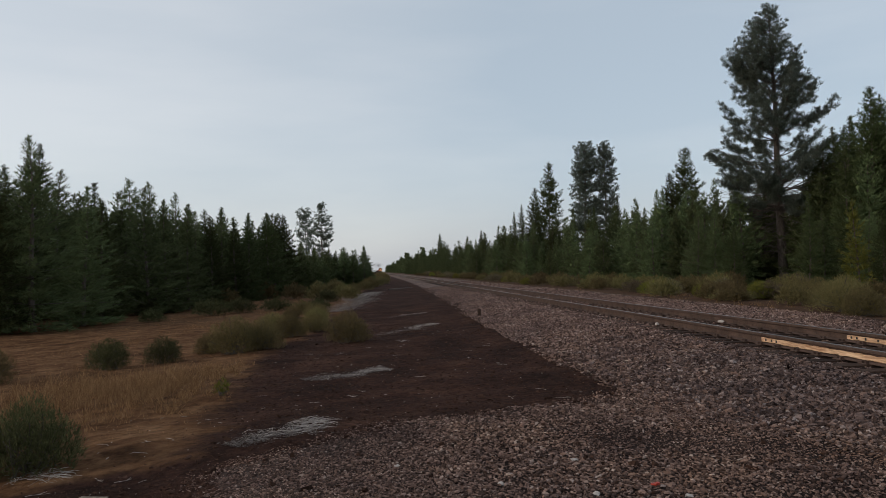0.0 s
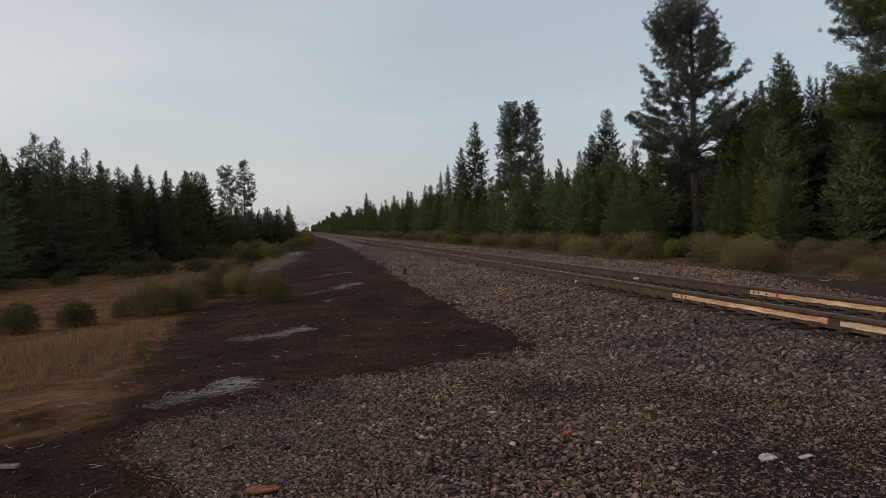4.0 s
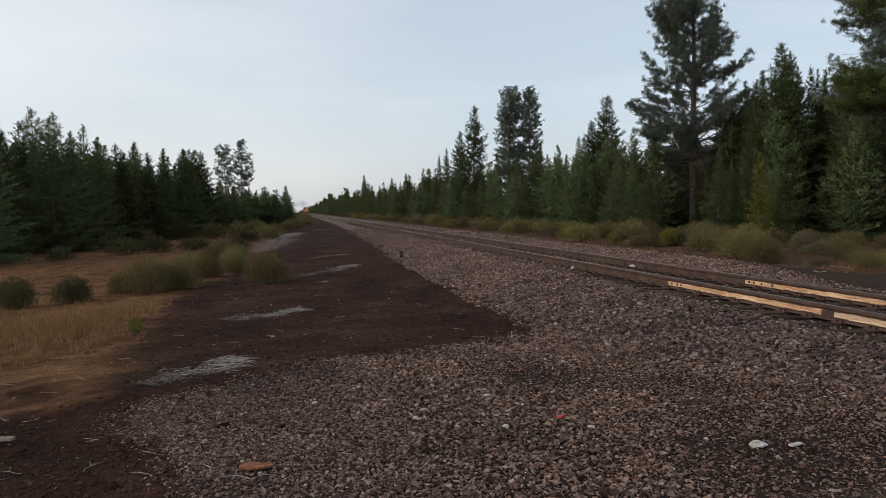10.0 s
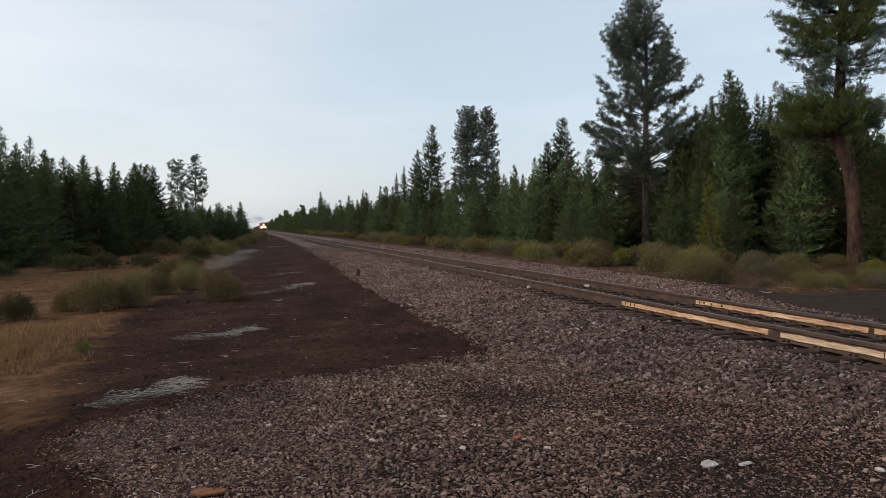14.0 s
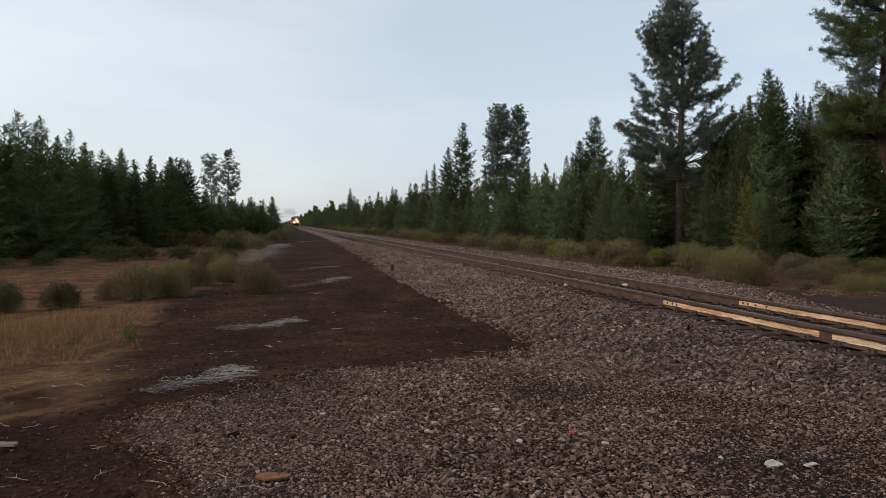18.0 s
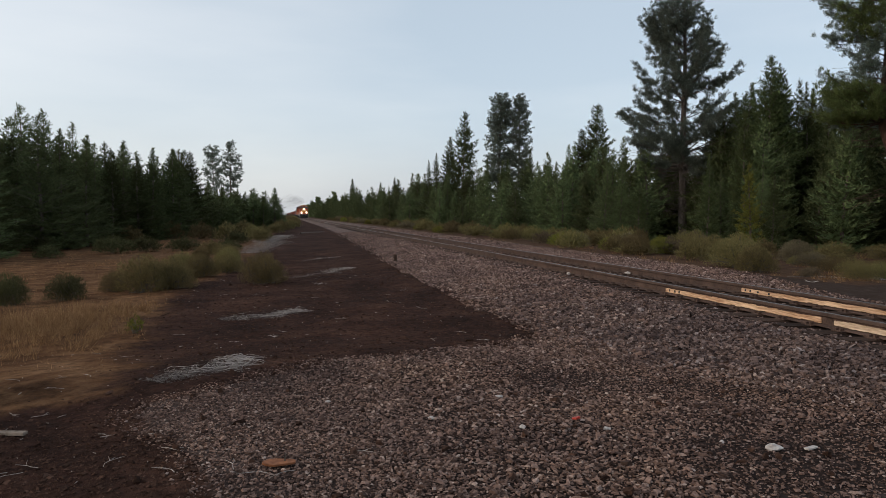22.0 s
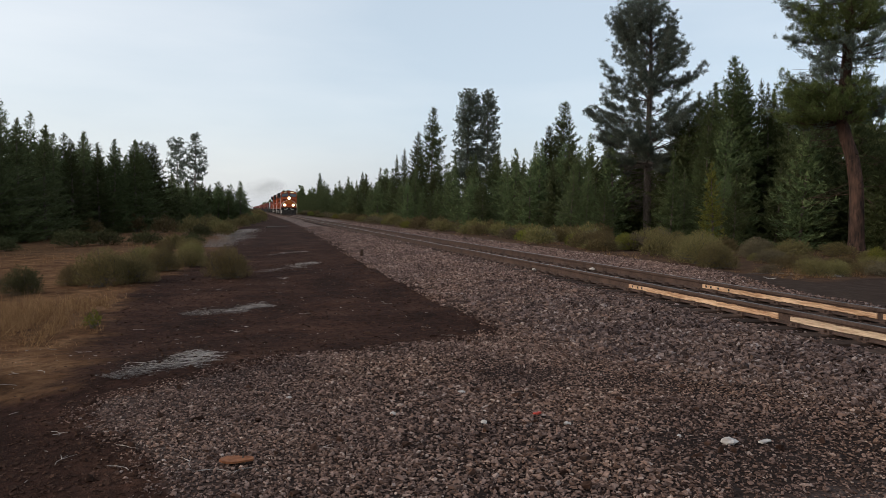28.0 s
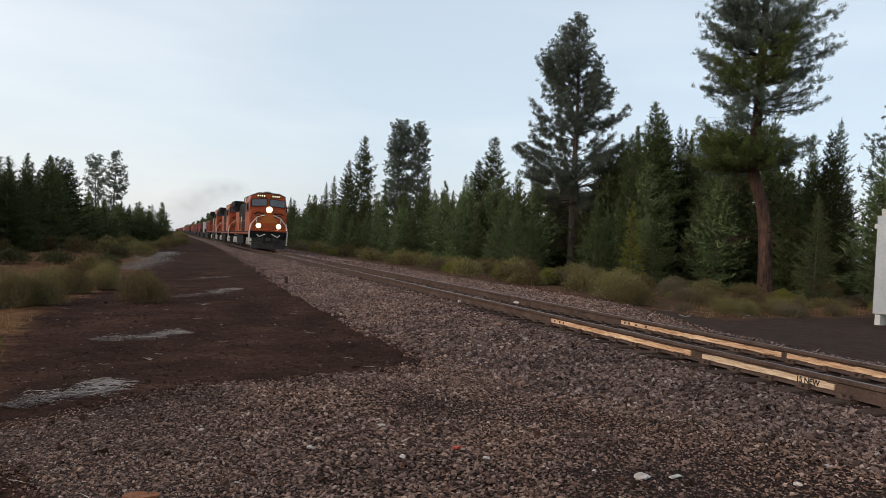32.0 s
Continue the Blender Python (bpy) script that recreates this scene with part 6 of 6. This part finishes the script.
def truck(parent, y, axles, wheel_r, frame_mat, span):
    bm = bmesh.new()
    for s in (-1, 1):
        box(bm, s * 1.12 - 0.09, s * 1.12 + 0.09, y - span - 0.45, y + span + 0.45, 0.62, 0.95, 0.03)
        for k in range(axles):
            yy = y - span + 2 * span * k / (axles - 1)
            box(bm, s * 1.12 - 0.14, s * 1.12 + 0.14, yy - 0.22, yy + 0.22, 0.34, 0.72, 0.04)
            rod(bm, (s * 1.0, yy + 0.35, 0.55), (s * 1.0, yy + 0.35, 0.95), 0.10, None, 8)
    box(bm, -1.05, 1.05, y - 0.35, y + 0.35, 0.6, 0.9, 0.03)
    t = part("truck", bm, frame_mat, parent, "dusty silver side frames" if axles == 3 else "")
    for k in range(axles):
        bm = bmesh.new()
        wheelset(bm, y - span + 2 * span * k / (axles - 1), wheel_r)
        part("wheelset", bm, STEEL, t)


def build_locomotive():
    t = thing("locomotive", "orange and black diesel freight locomotive with lit headlights", "locomotive", "locomotives of the train")
    bm = bmesh.new()
    box(bm, -1.55, 1.55, 0.9, 21.9, 1.22, 1.50, 0.02)
    part("underframe", bm, BLACK, t)
    # nose and cab
    bm = bmesh.new()
    prism(bm, [(-1.50, 1.50), (1.50, 1.50), (1.50, 3.20), (1.30, 3.42), (-1.30, 3.42), (-1.50, 3.20)], "y", 0.95, 2.6)
    bmesh.ops.bevel(bm, geom=list(bm.edges), offset=0.06, segments=2, affect="EDGES")
    part("nose", bm, ORANGE, t)
    bm = bmesh.new()
    prism(bm, [(-1.53, 1.50), (1.53, 1.50), (1.53, 4.05), (1.42, 4.55), (0.85, 4.80), (-0.85, 4.80), (-1.42, 4.55), (-1.53, 4.05)], "y", 1.75, 5.1)
    cab = part("cab", bm, ORANGE, t)
    bm = bmesh.new()
    prism(bm, [(-1.44, 4.57), (-0.86, 4.82), (0.86, 4.82), (1.44, 4.57), (1.44, 4.61), (0.86, 4.865), (-0.86, 4.865), (-1.44, 4.61)], "y", 1.70, 5.2)
    part("cab_roof", bm, BLACK, t)
    for s in (-1, 1):
        bm = bmesh.new()
        prism(bm, [(s * 0.12, 3.74), (s * 1.40, 3.66), (s * 1.40, 4.25), (s * 0.12, 4.38)], "y", 1.715, 1.752)
        part("windshield", bm, GLASS, cab, "dark reflective windshield pane")
        bm = bmesh.new()
        for a, b in (((0.12, 3.74), (1.40, 3.66)), ((1.40, 3.66), (1.40, 4.25)), ((1.40, 4.25), (0.12, 4.38)), ((0.12, 4.38), (0.12, 3.74))):
            rod(bm, (s * a[0], 1.71, a[1]), (s * b[0], 1.71, b[1]), 0.028, None, 6)
        part("windshield_frame", bm, BLACK, cab)
        # side windows
        bm = bmesh.new()
        for y0, y1 in ((2.5, 3.35), (3.55, 4.4)):
            box(bm, s * 1.535 - 0.02, s * 1.535 + 0.02, y0, y1, 3.2, 4.0, 0.01)
        part("side_window", bm, SIDE_GLASS, cab)
        # number boards
        bm = bmesh.new()
        box(bm, s * 0.62 - 0.40, s * 0.62 + 0.40, 1.68, 1.76, 4.46, 4.72, 0.02)
        nb = part("number_board", bm, BLACK, cab)
        bm = bmesh.new()
        for k in range(4):
            xx = s * 0.62 - 0.27 + 0.18 * k
            box(bm, xx - 0.05, xx + 0.05, 1.672, 1.684, 4.525, 4.655)
        part("lit_bars", bm, NUMBER, nb, "lit amber bars on the number board")
        # ditch light
        bm = bmesh.new()
        rod(bm, (s * 0.83, 0.80, 2.02), (s * 0.83, 0.97, 2.02), 0.31, 0.24, 16)
        dl = part("ditch_light_housing", bm, BLACK, t)
        bm = bmesh.new()
        rod(bm, (s * 0.83, 0.785, 2.02), (s * 0.83, 0.80, 2.02), 0.23, None, 20)
        part("reflector", bm, REFLECTOR_GLARE, dl, "amber glowing reflector widened as glare round the lamp")
        bm = bmesh.new()
        rod(bm, (s * 0.83, 0.775, 2.02), (s * 0.83, 0.786, 2.02), 0.105, None, 16)
        part("ditch_light", bm, HEADLIGHT, dl, "glowing warm ditch light")
        # handrails down the nose and the steps
        bm = bmesh.new()
        for a, b in (((1.52, 0.75, 1.0), (1.50, 0.95, 2.05)), ((1.50, 0.95, 2.05), (0.95, 0.85, 2.75)), ((0.95, 0.85, 2.75), (0.35, 0.85, 2.95)), ((1.0, 0.86, 1.55), (1.0, 0.86, 2.70)), ((0.25, 0.62, 1.35), (0.75, 0.62, 1.10)), ((0.75, 0.62, 1.10), (0.95, 0.62, 1.30))):
            rod(bm, (s * a[0], a[1], a[2]), (s * b[0], b[1], b[2]), 0.042, None, 6)
        part("front_handrail", bm, CREAM, t, "pale front handrail")
        bm = bmesh.new()
        for k in range(4):
            box(bm, s * 1.36 - 0.2, s * 1.36 + 0.2, 0.60, 0.95, 0.34 + 0.3 * k, 0.39 + 0.3 * k, 0.01)
        box(bm, s * 1.15 - 0.02, s * 1.15 + 0.02, 0.6, 0.95, 0.3, 1.4)
        part("step", bm, BLACK, t)
        # side handrail along the walkway
        bm = bmesh.new()
        rod(bm, (s * 1.5, 5.2, 2.45), (s * 1.5, 21.5, 2.45), 0.025, None, 6)
        for k in range(10):
            rod(bm, (s * 1.5, 5.2 + 1.8 * k, 1.5), (s * 1.5, 5.2 + 1.8 * k, 2.45), 0.022, None, 6)
        part("side_handrail", bm, ORANGE, t)
        bm = bmesh.new()
        box(bm, s * 1.56 - 0.01, s * 1.56 + 0.01, 1.2, 21.6, 1.30, 1.40)
        part("sill_stripe", bm, ORANGE, t)
    # headlight on the nose
    bm = bmesh.new()
    box(bm, -0.30, 0.30, 0.86, 1.0, 3.20, 3.58, 0.05)
    hl = part("headlight_housing", bm, BLACK, t)
    bm = bmesh.new()
    rod(bm, (0, 0.845, 3.40), (0, 0.86, 3.40), 0.28, None, 20)
    part("reflector", bm, REFLECTOR_GLARE, hl, "amber glowing reflector widened as glare round the lamp")
    bm = bmesh.new()
    for x in (-0.075, 0.085):
        rod(bm, (x, 0.83, 3.40), (x, 0.846, 3.40), 0.090, None, 16)
    part("headlight", bm, HEADLIGHT, hl, "glowing warm twin headlight")
    # nose badge as a plain shape, and the dark door panel
    bm = bmesh.new()
    prism(bm, [(-0.75, 2.30), (0.75, 2.30), (0.45, 2.95), (0.0, 3.02), (-0.45, 2.95)], "y", 0.935, 0.952)
    part("nose_panel", bm, surface("dull_orange_panel", (0.36, 0.10, 0.014), (0.50, 0.16, 0.03), 0.5), t, "duller orange panel on the nose")
    for s in (-1, 1):                       # dark emblem on both sides of the headlight, as plain swept bars
        bm = bmesh.new()
        prism(bm, [(s * 0.34, 2.92), (s * 0.42, 3.12), (s * 1.02, 3.16), (s * 1.24, 3.00), (s * 1.16, 2.94), (s * 0.96, 3.06), (s * 0.52, 3.02)], "y", 0.925, 0.953)
        prism(bm, [(s * 0.40, 2.78), (s * 0.52, 2.90), (s * 0.92, 2.94), (s * 1.06, 2.84), (s * 0.90, 2.86), (s * 0.56, 2.80)], "y", 0.925, 0.953)
        part("nose_stripe", bm, BLACK, t)
    # pilot, plow and coupler
    bm = bmesh.new()
    box(bm, -1.52, 1.52, 0.65, 1.1, 1.05, 1.55, 0.04)
    part("pilot_beam", bm, BLACK, t)
    bm = bmesh.new()
    prism(bm, [(0.35, 0.12), (0.62, 0.12), (0.80, 1.05), (0.70, 1.05)], "x", -1.35, 1.35)
    part("plow", bm, surface("dusty_plow_steel", (0.012, 0.011, 0.010), (0.055, 0.046, 0.040), 0.8, grain=6, stain=1.5, spec=0.15), t, "dusty black snow plow")
    for s in (-1, 1):
        bm = bmesh.new()
        rod(bm, (s * 0.45, 0.62, 1.15), (s * 0.50, 0.50, 0.62), 0.03, None, 6)
        rod(bm, (s * 0.50, 0.50, 0.62), (s * 0.38, 0.52, 0.50), 0.03, None, 6)
        part("brake_hose", bm, STEEL, t)
    bm = bmesh.new()
    box(bm, -0.16, 0.16, 0.05, 0.75, 0.72, 1.02, 0.05)
    box(bm, -0.22, 0.10, -0.12, 0.15, 0.70, 1.04, 0.06)
    part("coupler", bm, STEEL, t)
    # long hood
    bm = bmesh.new()
    prism(bm, [(-0.98, 1.50), (0.98, 1.50), (0.98, 4.05), (0.80, 4.35), (-0.80, 4.35), (-0.98, 4.05)], "y", 5.1, 21.4)
    hood = part("hood", bm, ORANGE, t)
    bm = bmesh.new()
    prism(bm, [(-1.01, 3.0), (1.01, 3.0), (1.01, 4.08), (0.82, 4.38), (-0.82, 4.38), (-1.01, 4.08)], "y", 5.12, 17.2)
    part("hood_top", bm, BLACK, t, "sooty black hood top")
    bm = bmesh.new()
    for k in range(9):
        for s in (-1, 1):
            box(bm, s * 0.99 - 0.02, s * 0.99 + 0.02, 5.5 + 1.3 * k, 6.55 + 1.3 * k, 1.7, 3.3, 0.01)
    part("hood_door", bm, surface("sooty_orange_paint", (0.07, 0.022, 0.010), (0.20, 0.055, 0.018), 0.6, grain=6, stain=0.9, bump=0.03, spec=0.15), hood, "sooty dark orange engine doors")
    bm = bmesh.new()
    box(bm, -1.5, 1.5, 5.15, 8.4, 1.5, 3.9, 0.06)
    part("inverter_cabinet", bm, BLACK, t, "dark equipment cabinet behind the cab")
    bm = bmesh.new()
    box(bm, -1.45, 1.45, 5.6, 8.0, 4.0, 4.62, 0.08)
    part("brake_grid_box", bm, BLACK, t)
    for s in (-1, 1):
        bm = bmesh.new()
        box(bm, s * 1.455 - 0.02, s * 1.455 + 0.02, 5.75, 7.1, 4.12, 4.55, 0.01)
        part("vent_panel", bm, SILVER, t, "dusty light grey vent panel behind the cab")
        bm = bmesh.new()                    # stair rails beside the front steps
        for y in (0.62, 1.02):
            rod(bm, (s * 1.56, y, 0.42), (s * 1.56, y, 1.55), 0.035, None, 6)
            rod(bm, (s * 1.56, y, 1.55), (s * 1.42, y - 0.02, 2.25), 0.035, None, 6)
        part("stair_rail", bm, CREAM, t, "pale stair rail at the front corner")
        bm = bmesh.new()                    # mirror and horn bracket by the cab window
        box(bm, s * 1.66 - 0.05, s * 1.66 + 0.05, 2.35, 2.42, 3.35, 3.85, 0.02)
        rod(bm, (s * 1.52, 2.39, 3.6), (s * 1.66, 2.39, 3.6), 0.02, None, 6)
        part("mirror", bm, BLACK, cab)
        bm = bmesh.new()                    # wiper on each windshield
        rod(bm, (s * 0.5, 1.69, 3.72), (s * 0.95, 1.69, 4.12), 0.014, None, 5)
        part("wiper", bm, BLACK, cab)
    bm = bmesh.new()
    box(bm, -1.54, 1.54, 0.60, 1.05, 1.56, 1.72, 0.03)
    for k in range(9):
        box(bm, -1.44 + 0.34 * k, -1.30 + 0.34 * k, 0.575, 0.605, 1.58, 1.70, 0.01)
    part("anticlimber", bm, ORANGE, t, "grimy orange ribbed anticlimber above the pilot")
    bm = bmesh.new()
    for k in range(3):
        rod(bm, (-0.2 + 0.2 * k, 2.8, 4.93), (-0.2 + 0.2 * k, 2.35, 4.95), 0.03, 0.075, 8)
    box(bm, -0.3, 0.3, 2.75, 2.95, 4.85, 4.96, 0.02)
    part("horn", bm, STEEL, t, "dull steel horn cluster on the cab roof")
    bm = bmesh.new()
    box(bm, -0.45, 0.45, 11.2, 12.6, 4.3, 4.72, 0.05)
    part("exhaust_stack", bm, STEEL, t)
    bm = bmesh.new()
    prism(bm, [(-1.0, 3.6), (1.0, 3.6), (1.52, 4.15), (1.52, 4.68), (-1.52, 4.68), (-1.52, 4.15)], "y", 17.2, 21.2)
    part("radiator", bm, BLACK, t, "sooty black flared radiator housing")
    bm = bmesh.new()
    for k in range(3):
        rod(bm, (0, 17.9 + 1.25 * k, 4.66), (0, 17.9 + 1.25 * k, 4.74), 0.55, None, 14)
    part("radiator_fan", bm, BLACK, t)
    bm = bmesh.new()
    for k in range(3):
        for s in (-1, 1):
            box(bm, s * 1.0 - 0.012, s * 1.0 + 0.012, 12.4 + 0.9 * k, 12.95 + 0.9 * k, 2.3, 3.0)
    part("side_badge", bm, CREAM, t, "pale plain blocks on the hood side")
    bm = bmesh.new()
    box(bm, -1.4, 1.4, 7.6, 14.2, 0.35, 1.25, 0.12)
    part("fuel_tank", bm, BLACK, t)
    truck(t, 4.2, 3, 0.53, SILVER, 1.95)
    truck(t, 18.0, 3, 0.53, SILVER, 1.95)
    return t


def build_car():
    t = thing("container_car", "low dark steel container car of the freight train", "rail car", "cars of the train")
    bm = bmesh.new()
    box(bm, -1.35, 1.35, 0.3, 3.4, 0.96, 1.08, 0.02)
    box(bm, -1.35, 1.35, 16.6, 19.7, 0.96, 1.08, 0.02)
    box(bm, -1.28, 1.28, 3.3, 16.7, 0.30, 0.42, 0.02)
    for s in (-1, 1):
        box(bm, s * 1.36 - 0.05, s * 1.36 + 0.05, 3.2, 16.8, 0.28, 1.30, 0.02)
    for y in (3.3, 16.7):
        box(bm, -1.3, 1.3, y - 0.05, y + 0.05, 0.3, 1.0, 0.02)
    part("deck", bm, BLACK, t)
    for y in (0.35, 19.55):
        bm = bmesh.new()
        box(bm, -1.3, 1.3, y - 0.05, y + 0.15, 0.9, 1.9, 0.02)
        part("bulkhead", bm, BLACK, t)
    for y in (2.2, 17.8):
        truck(t, y, 2, 0.42, BLACK, 0.9)
    bm = bmesh.new()
    box(bm, -0.14, 0.14, -0.2, 0.4, 0.72, 1.0, 0.04)
    box(bm, -0.14, 0.14, 19.6, 20.2, 0.72, 1.0, 0.04)
    part("coupler", bm, STEEL, t)
    return t


def build_container(mat, label, L=12.2):
    t = thing("shipping_container", label, "container", "containers on the train")
    bm = bmesh.new()
    box(bm, -1.2, 1.2, 0.06, L - 0.06, 0.05, 2.82, 0.02)
    for k in range(int(L / 0.6)):
        for s in (-1, 1):
            box(bm, s * 1.205 - 0.02, s * 1.205 + 0.02, 0.25 + 0.6 * k, 0.55 + 0.6 * k, 0.2, 2.7)
    part("body", bm, mat, t)
    bm = bmesh.new()
    for s in (-1, 1):
        for y in (0.0, L - 0.16):
            box(bm, s * 1.15 - 0.08, s * 1.15 + 0.08, y, y + 0.16, 0.0, 2.9, 0.01)
        box(bm, s * 1.17 - 0.05, s * 1.19 + 0.05, 0, L, 2.78, 2.9, 0.01)
        box(bm, s * 1.17 - 0.05, s * 1.19 + 0.05, 0, L, 0.0, 0.14, 0.01)
    part("frame", bm, mat, t)
    bm = bmesh.new()
    for s in (-1, 1):
        box(bm, s * 0.58 - 0.54, s * 0.58 + 0.54, -0.01, 0.06, 0.12, 2.74, 0.015)
    doors = part("door", bm, mat, t)
    bm = bmesh.new()
    for x in (-0.85, -0.3, 0.3, 0.85):
        rod(bm, (x, -0.03, 0.15), (x, -0.03, 2.7), 0.02, None, 6)
    part("lock_rod", bm, STEEL, doors)
    return t


def train_rows(offset, z=0.0, side=0.08):
    """Steady travel along the track for a vehicle whose front is offset behind the pilot."""
    return [(t, pose(TRACK_X + side, TRAIN_Y0 + offset + TRAIN_V * (32.0 - t), z)) for t in (0, 4, 8, 12, 16, 20, 24, 28, 32)]


TRAIN = []


def build_train():
    loco = build_locomotive()
    TRAIN.append((loco, 0.0, 0.0))
    for k in (1, 2):
        TRAIN.append((copy_thing(loco, pose(0, 0, 0)), 22.7 * k, 0.0))
        for ob in TRAIN[-1][0].children_recursive:
            if ob.data and ob.data.materials[0] in (HEADLIGHT, NUMBER, REFLECTOR_GLARE):
                ob.data = ob.data.copy()
                ob.data.materials[0] = LENS_OFF
                tagged(ob, "unlit grey lamp lens")
        tagged(TRAIN[-1][0], "orange and black diesel freight locomotive coupled behind the leader")
    car = build_car()
    paints = (("oxide red", (0.13, 0.026, 0.016), (0.22, 0.05, 0.03)), ("orange red", (0.19, 0.045, 0.02), (0.28, 0.08, 0.04)), ("maroon", (0.12, 0.025, 0.022), (0.20, 0.05, 0.04)),
              ("white", (0.36, 0.36, 0.36), (0.50, 0.50, 0.49)), ("dark blue", (0.03, 0.05, 0.10), (0.06, 0.09, 0.16)))
    boxes = [build_container(surface(w.replace(" ", "_") + "_container", a, b, 0.6, grain=6, stain=0.7, bump=0.02), w + " corrugated steel shipping container") for w, a, b in paints]
    half = build_container(surface("pale_short_container", (0.38, 0.38, 0.37), (0.52, 0.52, 0.51), 0.6), "short white steel shipping container", 6.1)
    used = set()
    order = (0, 0, 2, 0, 0, 1, None, 0, 2, 0, 1, 0, 3, 0, None, 2, 0, 1, 4, 0, 0, 2, 0, 1, 0, 3, 0, None, 0, 2, 1, 0, 0, 4, 0, 1, 0, 2, 0, 0)
    y = 68.2
    for k, c in enumerate(order):
        ob = car if k == 0 else copy_thing(car, pose(0, 0, 0))
        TRAIN.append((ob, y, 0.0))
        if k == 1:
            TRAIN.append((half, y + 4.2, 0.43))
        if c is not None and k != 1:
            b = boxes[c] if c not in used else copy_thing(boxes[c], pose(0, 0, 0))
            used.add(c)
            TRAIN.append((b, y + 3.9, 0.43))
        y += 20.4


build_train()


def smoke_material():
    """Thin exhaust haze: fades out from the middle of each puff, broken by noise."""
    m = bpy.data.materials.new("exhaust_haze")
    m.use_nodes = True
    nt = m.node_tree
    N, Lk = nt.nodes.new, nt.links.new
    nt.nodes.remove(nt.nodes["Principled BSDF"])
    tc = N("ShaderNodeTexCoord")
    ln = N("ShaderNodeVectorMath")
    ln.operation = "LENGTH"
    flat = N("ShaderNodeVectorMath")
    flat.operation = "MULTIPLY"
    flat.inputs[1].default_value = (1, 0, 1)
    Lk(tc.outputs["Object"], flat.inputs[0])
    Lk(flat.outputs[0], ln.inputs[0])
    fade = N("ShaderNodeMapRange")
    fade.interpolation_type = "SMOOTHSTEP"
    fade.inputs["From Min"].default_value, fade.inputs["From Max"].default_value = 1.0, 0.0
    Lk(ln.outputs["Value"], fade.inputs["Value"])
    nz = N("ShaderNodeTexNoise")
    nz.inputs["Scale"].default_value = 1.8
    nz.inputs["Detail"].default_value = 4
    Lk(tc.outputs["Object"], nz.inputs["Vector"])
    mul = N("ShaderNodeMath")
    mul.operation = "MULTIPLY"
    Lk(fade.outputs[0], mul.inputs[0])
    Lk(nz.outputs[0], mul.inputs[1])
    dens = N("ShaderNodeMath")
    dens.operation = "MULTIPLY"
    dens.inputs[1].default_value = 0.26
    Lk(mul.outputs[0], dens.inputs[0])
    tr, df, ms = N("ShaderNodeBsdfTransparent"), N("ShaderNodeBsdfDiffuse"), N("ShaderNodeMixShader")
    df.inputs["Color"].default_value = (0.40, 0.37, 0.36, 1)
    Lk(dens.outputs[0], ms.inputs[0])
    Lk(tr.outputs[0], ms.inputs[1])
    Lk(df.outputs[0], ms.inputs[2])
    Lk(ms.outputs[0], nt.nodes["Material Output"].inputs["Surface"])
    return m


def build_smoke():
    """Puffs of exhaust that hang over the locomotives and trail behind them."""
    mat = smoke_material()
    bm = bmesh.new()
    bmesh.ops.create_icosphere(bm, subdivisions=3, radius=1.0)
    bmesh.ops.delete(bm, geom=[v for v in bm.verts if v.co.y > 0.05], context="VERTS")
    me = bpy.data.meshes.new("smoke_puff")
    bm.to_mesh(me)
    bm.free()
    me.materials.append(mat)
    me.shade_smooth()
    for off, z, side, s in ((30, 6.6, -0.5, (2.2, 2.0, 1.5)), (46, 7.4, -1.2, (3.4, 2.4, 2.2)), (72, 8.1, -2.0, (5.0, 2.6, 3.0)), (118, 8.6, -2.8, (7.5, 3.0, 4.0)), (200, 9.2, -3.2, (12.0, 3.0, 5.4))):
        ob = tagged(new("smoke_puff", me), "thin grey diesel exhaust drifting over the train", "smoke", "exhaust puffs")
        ob.scale = s
        TRAIN.append((ob, off, (z, side)))


build_smoke()
build_stones()


def motions():
    for ob, offset, z in TRAIN:
        up, side = z if isinstance(z, tuple) else (z, 0.08)
        walk(ob, train_rows(offset, up, side))


motions()
